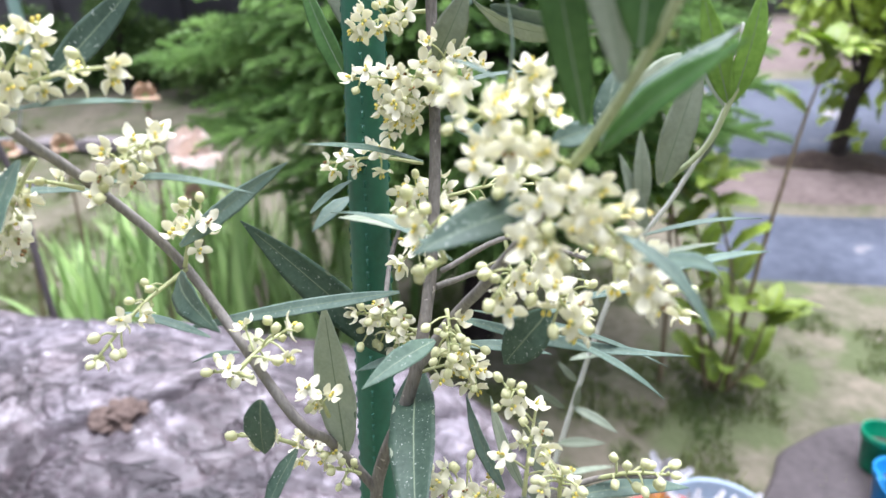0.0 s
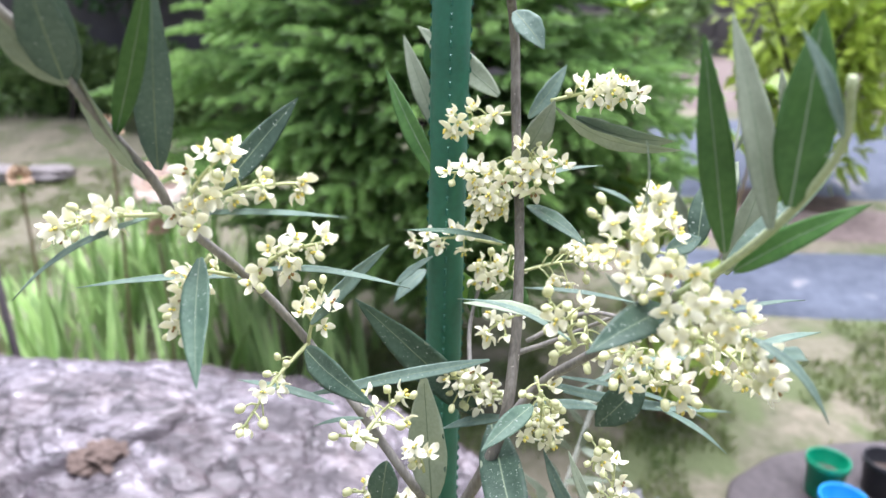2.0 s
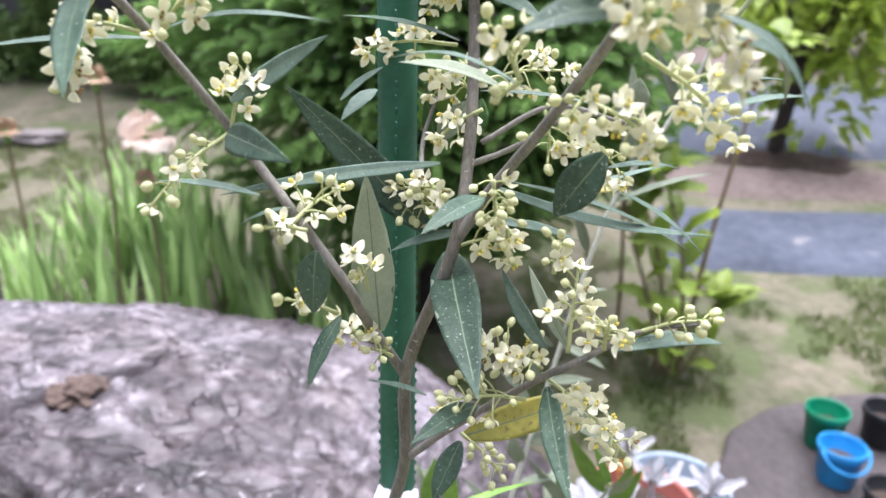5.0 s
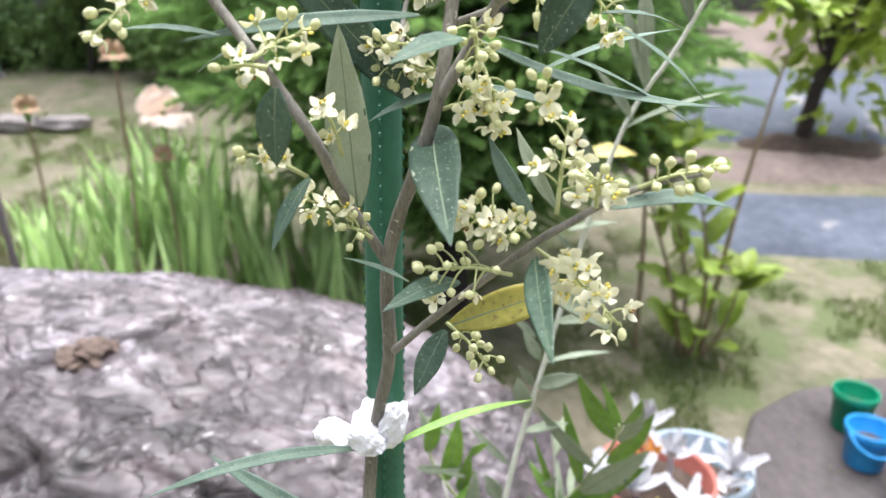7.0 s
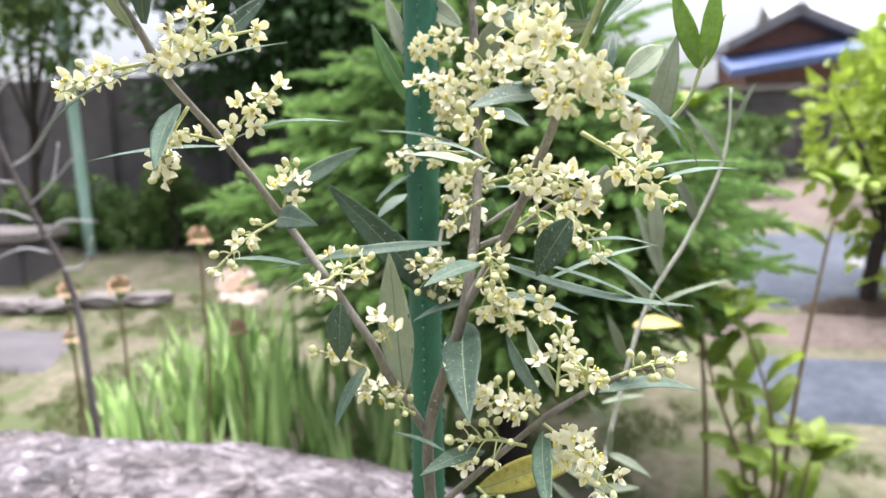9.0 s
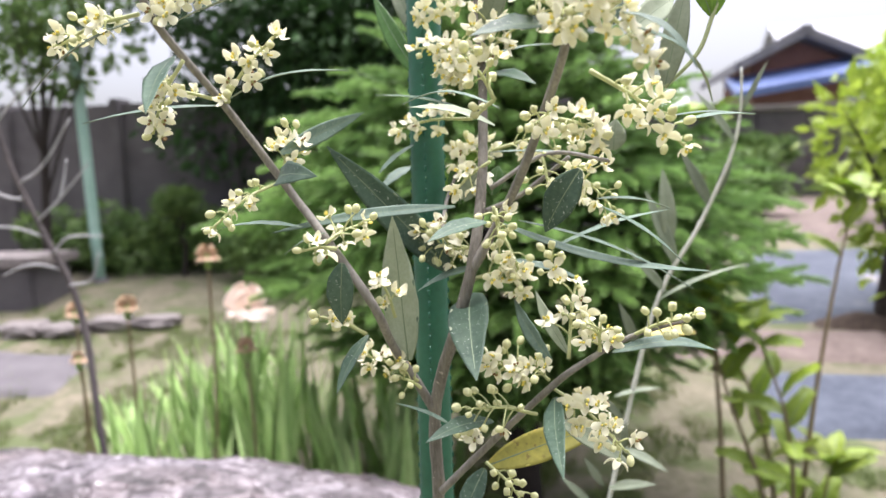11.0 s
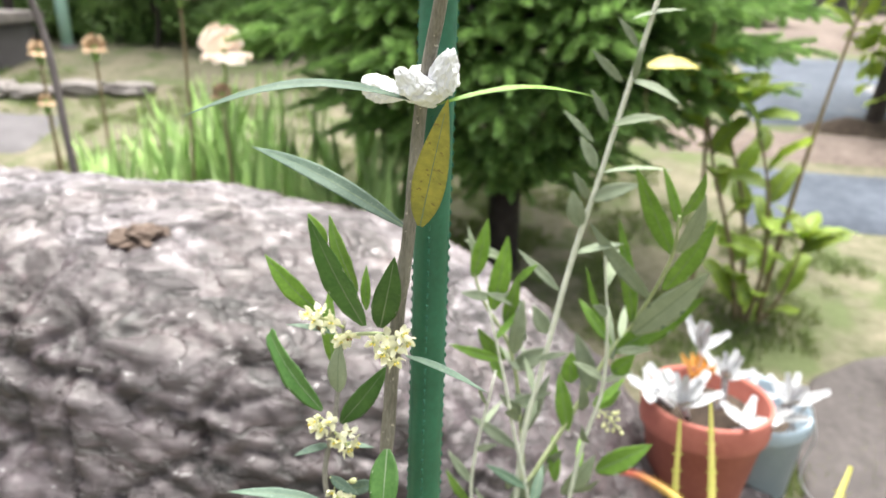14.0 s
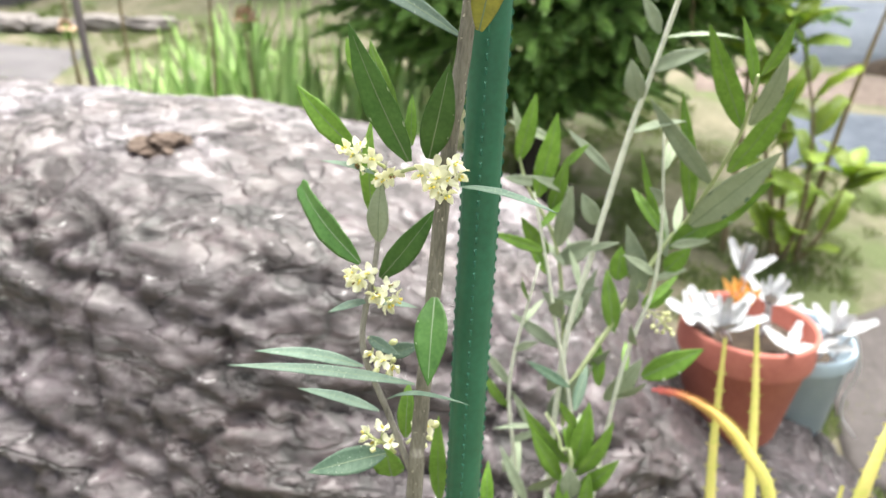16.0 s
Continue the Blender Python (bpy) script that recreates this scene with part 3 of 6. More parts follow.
def needle_mesh(name, at, way, length, width, side, mat):
    """Many flat needles at once: rows of feet, directions, lengths, and the side to which each one is wide."""
    at, way, side = (np.asarray(q, float) for q in (at, way, side))
    length = np.asarray(length, float)[:, None]
    s = np.cross(way, side)
    s *= (width / 2) / np.maximum(np.linalg.norm(s, axis=1, keepdims=True), 1e-6)
    n = len(at)
    co = np.stack((at, at + way * length * 0.45 + s, at + way * length, at + way * length * 0.45 - s), axis=1)
    me = bpy.data.meshes.new(name)
    me.vertices.add(n * 4)
    me.vertices.foreach_set("co", co.ravel())
    me.loops.add(n * 4)
    me.loops.foreach_set("vertex_index", np.arange(n * 4))
    me.polygons.add(n)
    me.polygons.foreach_set("loop_start", np.arange(n) * 4)
    me.polygons.foreach_set("loop_total", np.full(n, 4))
    me.materials.append(mat)
    me.update(calc_edges=True)
    me.validate()
    return me


def spruce(at, tiers):
    """A young spruce: whorls of drooping boughs whose fingers are brushes of needles. tiers: rows of height and reach."""
    rng = random.Random(11)
    x, y, z = at
    t = thing("spruce_tree", at, "dense young green spruce with drooping brush-like boughs on a dark trunk", "tree")
    top = tiers[-1][0]
    v, f = tube([((x, y, z - 0.05), 0.046), ((x, y, z + 0.3), 0.037), ((x + 0.02, y, z + 0.9), 0.024), ((x, y, top), 0.006)], 10, 5, 0.25)
    child("trunk", mesh_of("trunk", v, f, (SPRUCE_BARK,)), t)
    hs, rs = zip(*tiers)
    bv, bf, feet, ways, lens, sides = [], [], [], [], [], []

    def finger(p, d, ln):
        """One shoot set with needles all round, bending down a little."""
        a0, a1, a2 = basis(d)
        n = max(4, int(ln / 0.0062))
        for j in range(n):
            w = ln * j / n
            b = p + d * w + Vector((0, 0, -1.9 * w * w))
            for g in range(6):
                an = g * 1.047 + j * 0.8 + rng.uniform(-0.3, 0.3)
                o = a1 * math.cos(an) + a2 * math.sin(an)
                feet.append(b)
                ways.append((d * 0.9 + o * 0.8 + Vector((0, 0, 0.1))).normalized())
                lens.append(0.022 * rng.uniform(0.8, 1.2) * (1 - 0.3 * j / n))
                sides.append(o)

    boughs = 290
    for k in range(boughs):
        u = ((k + 0.5) / boughs) ** 1.35
        h = hs[0] + (top - hs[0]) * u + rng.uniform(-0.02, 0.02)
        an = k * 2.39996 + rng.uniform(-0.15, 0.15)
        away = math.sin(an)
        if away > 0.45 and k % 3:
            continue
        rr = float(np.interp(h, hs, rs)) * rng.uniform(0.8, 1.12) * (1 - 0.17 * math.cos(an)) * (1 + 0.5 * min(0, away))
        if math.cos(an) < -0.15:
            rr *= 0.8 if away < -0.1 else 0.86
        d0 = Vector((math.cos(an), math.sin(an), 0))
        side = d0.cross(Vector((0, 0, 1)))
        root = h + rr * (0.05 + 0.1 * rng.random()) - 0.18 * u
        path = [Vector((x, y, root)) + d0 * rr * q + Vector((0, 0, (h - root) * q * q + 0.07 * rr * math.sin(math.pi * q) + 0.05 * rr * q ** 3)) for q in (0, 0.17, 0.33, 0.5, 0.67, 0.83, 1)]
        tube([(path[0], 0.008), (path[3], 0.005), (path[6], 0.002)], 5, 2, 0.0, bv, bf)
        twigs = max(4, int(rr * 0.7 / 0.042))
        for s in range(twigs + 1):
            q = 0.3 + 0.7 * s / twigs
            i = min(5, int(q * 6))
            p = path[i].lerp(path[i + 1], q * 6 - i)
            ahead = (path[min(6, i + 1)] - path[i]).normalized()
            if s == twigs:
                finger(p, ahead, 0.07)
                continue
            for sg in (-1, 1):
                ln = min(0.17, 0.05 + rr * 0.34 * (1.08 - q)) * rng.uniform(0.7, 1.15)
                d = (side * sg * rng.uniform(0.6, 0.95) + ahead * 0.75 + Vector((0, 0, rng.uniform(-0.25, 0.2)))).normalized()
                finger(p, d, ln)
                if sg > 0 and away < 0.3:
                    finger(p, (d0 * 0.8 + side * rng.uniform(-0.5, 0.5) + Vector((0, 0, rng.uniform(-0.1, 0.55)))).normalized(), rng.uniform(0.045, 0.08))
                if ln > 0.09:
                    m = p + d * ln * 0.5
                    finger(m, (d * 0.7 + ahead * rng.uniform(0.3, 0.7) + Vector((0, 0, rng.uniform(-0.2, 0.25)))).normalized(), ln * 0.5)
    tagged(child("branchwork", mesh_of("branchwork", bv, bf, (SPRUCE_BARK,)), t), kind="stuff")
    tagged(child("foliage", needle_mesh("foliage", feet, ways, lens, 0.005, sides, SPRUCE), t), kind="stuff")
    return t


spruce((-0.08, 1.8, 0.35), ((0.6, 0.22), (0.68, 0.42), (0.78, 0.62), (0.9, 0.74), (1.02, 0.8), (1.12, 0.76), (1.24, 0.62), (1.36, 0.5), (1.48, 0.42), (1.7, 0.22), (1.95, 0.05)))


# ---- behind: wall, shed block, pole, house, trees ----
def box(name, lo, hi, mat, bev=0.01):
    bm = bmesh.new()
    bmesh.ops.create_cube(bm, size=1)
    for v in bm.verts:
        v.co = Vector([(lo[i] + hi[i]) / 2 + v.co[i] * (hi[i] - lo[i]) for i in range(3)])
    if bev:
        bmesh.ops.bevel(bm, geom=bm.edges[:], offset=bev, segments=2, affect="EDGES")
    me = bpy.data.meshes.new(name)
    bm.to_mesh(me)
    bm.free()
    me.materials.append(mat)
    return me


wall = thing("wall_back", (-3, 4.1, 0.7), "weathered dark grey concrete panel wall behind the garden", "wall", kind="structure")
for k in range(9):
    x0 = -6.4 + k * 0.75
    child("panel", box("panel", (x0, 4.1 + 0.006 * (k % 2), 0.5), (x0 + 0.742, 4.18, 1.67), CONCRETE, 0.008), wall)
for k in range(10):
    x0 = -6.43 + k * 0.75
    child("post", box("post", (x0, 4.06, 0.5), (x0 + 0.06, 4.21, 1.7), CONCRETE, 0.008), wall)
wall2 = thing("wall_lane", (2, 6.6, 0.85), "grey concrete block wall along the far lane", "wall", kind="structure")
for k in range(17):
    for r in range(4):
        x0 = -0.6 + k * 0.4 + (0.2 if r % 2 else 0)
        child("block", box("block", (x0, 6.6, 0.8 + r * 0.195), (x0 + 0.392, 6.72, 0.8 + r * 0.195 + 0.188), CONCRETE, 0.006), wall2)
for k in range(7):
    child("coping", box("coping", (-0.6 + k, 6.57, 1.581), (0.394 + k, 6.75, 1.635), STONE, 0.008), wall2)
child("gate_post", box("gate_post", (1.28, 6.5, 0.8), (1.36, 6.77, 1.66), SLAB, 0.01), wall2)

bench = thing("stone_block", (-3.0, 3.2, 0.55), "grey concrete block step in front of the wall", "block")
child("body", box("body", (-3.7, 3.1, 0.45), (-2.52, 3.4, 0.81), CONCRETE, 0.015), bench)
child("top_slab", box("top_slab", (-3.73, 3.07, 0.81), (-2.49, 3.43, 0.86), STONE, 0.01), bench)

pole = thing("steel_pole", (-2.47, 3.55, 0.68), "pale green painted steel pole standing in the earth", "pole")
v, f = tube([((-2.47, 3.55, 0.6), 0.029), ((-2.5, 3.55, 1.6), 0.029), ((-2.55, 3.55, 3.2), 0.028)], 16, 3)
child("shaft", mesh_of("shaft", v, f, (POLE,)), pole)
v, f = tube([((-2.47, 3.55, 0.62), 0.044), ((-2.47, 3.55, 0.69), 0.04)], 16, 2)
child("collar", mesh_of("collar", v, f, (CONCRETE,)), pole)


def house(at, w, d, h, roof_h):
    x, y, z = at
    hs = thing("house", at, "dark red-brown house with a grey tiled gable roof", "house")
    child("wall", box("wall", (x - w / 2, y, z), (x + w / 2, y + d, z + h), HOUSE_WALL, 0.03), hs)
    v = [(x - w / 2 + 0.1, y + 0.02, z + h), (x + w / 2 - 0.1, y + 0.02, z + h), (x, y + 0.02, z + h + roof_h * 0.88),
         (x - w / 2 + 0.1, y + 0.2, z + h), (x + w / 2 - 0.1, y + 0.2, z + h), (x, y + 0.2, z + h + roof_h * 0.88)]
    child("gable", mesh_of("gable", v, [(0, 1, 2), (5, 4, 3), (0, 3, 4, 1), (1, 4, 5, 2), (2, 5, 3, 0)], (HOUSE_WALL,), None, False), hs)
    for sg, nm in ((-1, "roof_slope"), (1, "roof_slope")):
        e = Vector((x + sg * (w / 2 + 0.7), 0, z + h - 0.35))
        r = Vector((x, 0, z + h + roof_h))
        v = []
        for yy in (y - 0.8, y + d + 0.8):
            for q in (e, r):
                v += [(q.x, yy, q.z), (q.x, yy, q.z + 0.28)]
        child(nm, mesh_of(nm, v, [(0, 2, 3, 1), (4, 5, 7, 6), (0, 1, 5, 4), (2, 6, 7, 3), (1, 3, 7, 5), (0, 4, 6, 2)], (TILE,), None, False), hs)
    child("ridge", box("ridge", (x - 0.2, y - 0.85, z + h + roof_h + 0.1), (x + 0.2, y + d + 0.85, z + h + roof_h + 0.34), TILE, 0.06), hs)
    # lean-to with a blue sheet roof in front
    v = [(x - w / 2 - 0.8, y - 1.7, z + h - 1.0), (x + w / 2 + 0.6, y - 1.7, z + h - 0.45), (x + w / 2 + 0.6, y, z + h + 0.1), (x - w / 2 - 0.8, y, z + h - 0.45)]
    v += [(a, b, c - 0.22) for a, b, c in v]
    child("porch_roof", mesh_of("porch_roof", v, [(0, 1, 2, 3), (7, 6, 5, 4), (0, 4, 5, 1), (1, 5, 6, 2), (2, 6, 7, 3), (3, 7, 4, 0)], (ROOF_BLUE,), None, False), hs, "blue sheet-metal porch roof")
    for k in range(3):
        x0 = x - w * 0.3 + k * w * 0.3
        wd = child("window", box("window", (x0 - 0.5, y - 0.06, z + h * 0.35), (x0 + 0.5, y, z + h * 0.6), TILE, 0.02), hs)
        child("sill", box("sill", (x0 - 0.6, y - 0.12, z + h * 0.32), (x0 + 0.6, y, z + h * 0.35), ROOF_PALE, 0.02), wd)
    return hs


house((7.1, 25, 0.78), 2.75, 4.5, 3.3, 0.62)
shed = thing("far_house", (10, 29, 1.0), "pale grey-roofed house beyond the lane", "house")
child("wall", box("wall", (8.2, 30, 0.95), (15, 34, 4.6), ROOF_PALE, 0.03), shed)
ROOF_FACES = [(6, 7, 8, 9), (9, 8, 11, 10), (0, 3, 2, 1), (3, 4, 5, 2), (0, 1, 7, 6), (4, 10, 11, 5), (0, 6, 9, 3), (3, 9, 10, 4), (1, 2, 8, 7), (2, 5, 11, 8)]
v = [(7.9, 29.5, 4.55), (15.4, 29.5, 4.55), (15.4, 32, 6.1), (7.9, 32, 6.1), (7.9, 34.5, 4.55), (15.4, 34.5, 4.55)]
v += [(a, b, c + 0.2) for a, b, c in v]
child("roof", mesh_of("roof", v, ROOF_FACES, (ROOF_PALE,), None, False), shed)
low = thing("low_house", (-3, 36, 1.0), "low grey-roofed building far behind the trees", "house")
child("wall", box("wall", (-5, 36, 0.95), (5.0, 40, 3.4), ROOF_PALE, 0.03), low)
v = [(-5.4, 35.4, 3.35), (5.4, 35.4, 3.35), (5.4, 38, 4.8), (-5.4, 38, 4.8), (-5.4, 40.6, 3.35), (5.4, 40.6, 3.35)]
v += [(a, b, c + 0.2) for a, b, c in v]
child("roof", mesh_of("roof", v, ROOF_FACES, (ROOF_PALE,), None, False), low)

tree("dark_tree", (-1.35, 3.85, 0.7), 0.8, (0, 0, 1.2, 0.95, 0.5, 0.68), 9000, 0.075, DARKLEAF, "dense dark evergreen garden tree in front of the wall", seed=3, lobes=18, trunk_r=0.03)
tree("leafy_tree", (-2.75, 3.5, 0.66), 0.9, (0.1, 0, 1.3, 0.55, 0.4, 0.34), 1500, 0.07, HEDGE, "grey-green small tree with a loose open crown", seed=5, trunk_r=0.022)
tree("hedge_bush", (1.5, 6.25, 0.84), 0.4, (0, 0, 0.42, 0.27, 0.18, 0.14), 2500, 0.06, HEDGE, "rounded green clipped bush beside the lane wall", "shrub", seed=6, trunk_r=0.02)
tree("round_bush", (-2.05, 3.66, 0.68), 0.3, (0, 0, 0.435, 0.15, 0.13, 0.105), 3000, 0.028, HEDGE, "clipped ball-shaped green bush before the wall", "shrub", seed=7, trunk_r=0.012, lobes=16)
for k, (sx, sy, sr) in enumerate(((-2.2, 3.8, 0.3), (-1.85, 3.78, 0.3), (-1.45, 3.6, 0.3), (-2.55, 3.82, 0.28), (-2.9, 3.85, 0.26))):
    tree("low_bush", (sx, sy, 0.68), 0.12, (0, 0, 0.2, sr, 0.2, 0.23), 3200, 0.04, HEDGE, "low dark green bush in the bed before the wall", "shrub", seed=20 + k, trunk_r=0.012)
tree("roadside_tree", (1.19, 2.94, 0.57), 0.45, (0.1, 0, 0.62, 0.44, 0.3, 0.52), 1250, 0.085, LIME, "bright green young tree rooted in a mound of bare earth", seed=10, trunk_r=0.026)
tree("roadside_tree", (2.1, 4.6, 0.8), 0.5, (0, 0, 0.75, 0.55, 0.5, 0.55), 4200, 0.08, FRESH, "bright green leafy tree beside the lane", seed=9, trunk_r=0.03)
tree("roadside_tree", (3.6, 5.4, 0.83), 0.5, (0, 0, 0.95, 1.0, 0.7, 0.75), 6500, 0.09, FRESH, "broad bright green tree beyond the lane", seed=12, trunk_r=0.04)
tree("lane_bush", (0.98, 5.2, 0.8), 0.2, (0, 0, 0.22, 0.62, 0.35, 0.24), 4500, 0.06, HEDGE, "green leafy bush behind the spruce", "shrub", seed=16, trunk_r=0.02)
tree("far_tree", (-0.4, 9.0, 0.9), 0.9, (0, 0, 1.1, 1.5, 0.7, 0.6), 6000, 0.11, HEDGE, "green tree behind the block wall", seed=14)


# edging stones along the left path
rng = random.Random(4)
x0 = -3.35
for k in range(9):
    w, h = rng.uniform(0.07, 0.11), rng.uniform(0.022, 0.036)
    x0 += w * 1.9
    y0 = 2.78 + 0.2 * max(0, x0 + 2.5) + 0.03 * rng.uniform(-1, 1)
    bm = bmesh.new()
    bmesh.ops.create_icosphere(bm, subdivisions=4, radius=1)
    for vv in bm.verts:
        q = vv.co.copy()
        m = max(abs(q.x), abs(q.y), abs(q.z))
        q = q.lerp(q / m, 0.55)
        r = 1 + 0.3 * noise.noise(q * 1.3 + Vector((k * 7, 0, 0))) + 0.12 * noise.noise(q * 4 + Vector((0, k * 5, 0)))
        vv.co = Vector((q.x * w, q.y * 0.07, q.z * h)) * r
        vv.co += Vector((x0, y0, ground_height(x0, y0) + 0.02))
    me = bpy.data.meshes.new("edging_stone")
    bm.to_mesh(me)
    bm.free()
    me.materials.append(STONE)
    me.polygons.foreach_set("use_smooth", [True] * len(me.polygons))
    tagged(new("edging_stone", me), "low rough grey edging stone beside the garden path", "stone", "edging stones")


# ---- iris bed ----
def iris_leaf(rng, base, lean, length, width):
    b = Vector(base)
    d = Vector((lean[0], lean[1], 1)).normalized()
    s = Vector((rng.uniform(0.6, 1), rng.uniform(-0.7, 0.7), 0)).normalized()
    verts, faces = [], []
    n = 8
    kink = rng.choice((0.05, 0.1, 0.2, 0.7)) * rng.uniform(0.6, 1.2)
    for i in range(n + 1):
        u = i / n
        p = b + d * length * u + Vector((lean[0], lean[1], -0.3)) * (kink * length * u ** 3)
        w = width * (0.55 + 0.9 * u - 1.42 * u * u) if i else width * 0.55
        nrm = s.cross(d).normalized() * 0.0015
        for q, e in ((-0.5, 0), (0, 1), (0.5, 0)):
            verts.append(p + s * (w * q) + nrm * e)
        for q, e in ((0.5, 0), (0, -1), (-0.5, 0)):
            verts.append(p + s * (w * q) + nrm * e * 1.0)
    for i in range(n):
        for k in range(6):
            a, c = i * 6 + k, i * 6 + (k + 1) % 6
            faces.append((a, c, c + 6, a + 6))
    return mesh_of("leaf", verts, faces, (IRIS_LEAF,))


def iris_clump(seed, leaves):
    rng = random.Random(seed)
    t = thing("iris_plant", (0, 0, 0), "clump of fresh green sword-shaped iris leaves", "plant", "iris bed")
    for k in range(leaves):
        b = (rng.gauss(0, 0.055), rng.gauss(0, 0.05), 0)
        child("leaf", iris_leaf(rng, b, (rng.gauss(0, 0.17), rng.gauss(0, 0.14)), rng.uniform(0.22, 0.45), rng.uniform(0.026, 0.044)), t)
    return t


clumps = [iris_clump(31 + k, 11) for k in range(4)]
rng = random.Random(8)
spots = []
for k in range(27):
    spots.append((rng.uniform(-1.08, -0.34), rng.uniform(1.42, 2.1)))
for k, (sx, sy) in enumerate(spots):
    m = pose(sx, sy, ground_height(sx, sy) - 0.01, 0, 0, rng.uniform(0, 360))
    if k < 4:
        clumps[k].matrix_basis = m
    else:
        copy_thing(clumps[k % 4], m)


def petal_sheet(rng, c, d, size, mat, curl):
    """A broad petal with a narrow foot and a frilled rim."""
    verts, faces = [], []
    a, s, u = basis(Vector(d))
    n, half = 9, 5
    ph = rng.uniform(0, 6)
    for i in range(n + 1):
        q = i / n
        w = size * (0.14 + 0.62 * math.sin(math.pi * min(1, 0.08 + 0.72 * q)) ** 1.3) * (1 if i < n else 0.75)
        p = Vector(c) + a * size * q * (1 - 0.25 * abs(curl) * q) + u * curl * size * q * q
        for k in range(2 * half + 1):
            x = (k - half) / half
            frill = 0.13 * size * (q * q + 0.5 * abs(x) ** 2 * q) * math.sin(5.5 * x + 2.2 * q + ph) + 0.08 * size * noise.noise(Vector((i * 0.8 + ph, k * 0.7, ph)))
            verts.append(p + s * w * x + a * size * 0.12 * q * (1 - x * x) + u * (frill - 0.3 * size * x * x * (1 - 0.5 * q)))
    m = 2 * half + 1
    for i in range(n):
        for k in range(m - 1):
            o = i * m + k
            faces.append((o, o + 1, o + m + 1, o + m))
    t = len(verts)
    verts += [v + u * 0.0009 for v in verts]
    faces += [tuple(t + q for q in reversed(fc)) for fc in faces]
    return mesh_of("petal", verts, faces, (mat,))


def iris_flower(at, head, mat, size, label, seed):
    rng = random.Random(seed)
    x, y, z = at
    t = thing("iris_flower", at, label, "flower", "iris flowers")
    top = Vector((head[0], head[1], head[2]))
    v, f = tube([((x, y, z), 0.0045), ((Vector(at) + top) / 2 + Vector((0.01, 0, 0)), 0.004), (top, 0.0035)], 8, 4)
    child("stem", mesh_of("stem", v, f, (SHRUB_STEM if mat is WITHERED else IRIS_LEAF,)), t)
    for k in range(6):
        an = k * math.pi / 3 + rng.uniform(-0.25, 0.25)
        rise = 0.75 if k % 2 else 0.15
        child("petal", petal_sheet(rng, top, (math.cos(an) * 0.75, math.sin(an) * 0.75, rise), size * rng.uniform(0.9, 1.15), mat, 0.4 if k % 2 else -0.35), t)
    v, f = tube([(top - Vector((0, 0, 0.03)), 0.007), (top, 0.011), (top + Vector((0, 0, 0.01)), 0.006)], 8, 3)
    child("calyx", mesh_of("calyx", v, f, (IRIS_LEAF,)), t)
    return t
iris_flower((-0.76, 1.64, 0.32), (-0.718, 1.6, 0.9), IRIS_PETAL, 0.055, "open pale peach bearded iris on a tall stem", 1)
iris_flower((-0.74, 1.62, 0.32), (-0.727, 1.59, 0.805), WITHERED, 0.024, "half-withered small peach iris bloom", 2)
iris_flower((-0.88, 1.68, 0.32), (-0.838, 1.65, 1.02), WITHERED, 0.028, "withered brown iris bloom on a bent stem", 3)
iris_flower((-1.13, 1.72, 0.33), (-1.102, 1.7, 0.885), WITHERED, 0.03, "withered tan iris bloom", 4)
iris_flower((-1.28, 1.72, 0.33), (-1.255, 1.7, 0.87), WITHERED, 0.026, "withered brown iris seed head", 5)
iris_flower((-1.27, 1.74, 0.33), (-1.258, 1.7, 0.745), WITHERED, 0.022, "shrivelled pale iris bud", 6)


# ---- bare sapling ----
bare = thing("bare_sapling", (-0.76, 1.16, 0.0), "thin dark sapling stem with a few bare grey twigs", "sapling")
v, f = tube([((-0.76, 1.16, 0.0), 0.007), ((-0.8, 1.14, 0.7), 0.0065), ((-0.845, 1.17, 0.98), 0.006), ((-0.9, 1.15, 1.15), 0.005), ((-0.94, 1.13, 1.3), 0.004), ((-0.98, 1.13, 1.6), 0.003)], 8, 5, 0.2)
child("stem", mesh_of("stem", v, f, (BARE_STEM,)), bare)
for s, m, e in (((-0.86, 1.165, 1.03), (-0.81, 1.16, 1.04), (-0.79, 1.16, 1.09)), ((-0.88, 1.157, 1.09), (-0.84, 1.15, 1.12), (-0.77, 1.15, 1.12)),
                ((-0.9, 1.15, 1.15), (-0.85, 1.15, 1.19), (-0.78, 1.14, 1.25)), ((-0.89, 1.153, 1.12), (-0.95, 1.15, 1.14), (-1.02, 1.15, 1.14)), ((-0.92, 1.14, 1.22), (-0.87, 1.14, 1.25), (-0.8, 1.13, 1.33)),
                ((-0.91, 1.145, 1.19), (-0.96, 1.14, 1.2), (-1.03, 1.13, 1.25)), ((-0.945, 1.13, 1.33), (-0.9, 1.13, 1.37), (-0.83, 1.12, 1.4)),
                ((-0.85, 1.15, 1.19), (-0.84, 1.15, 1.22), (-0.83, 1.15, 1.26)), ((-0.87, 1.163, 1.06), (-0.93, 1.16, 1.07), (-0.99, 1.16, 1.05))):
    v, f = tube([(s, 0.0025), (m, 0.0022), (e, 0.0012)], 6, 4)
    child("twig", mesh_of("twig", v, f, (GREY_TWIG,)), bare)


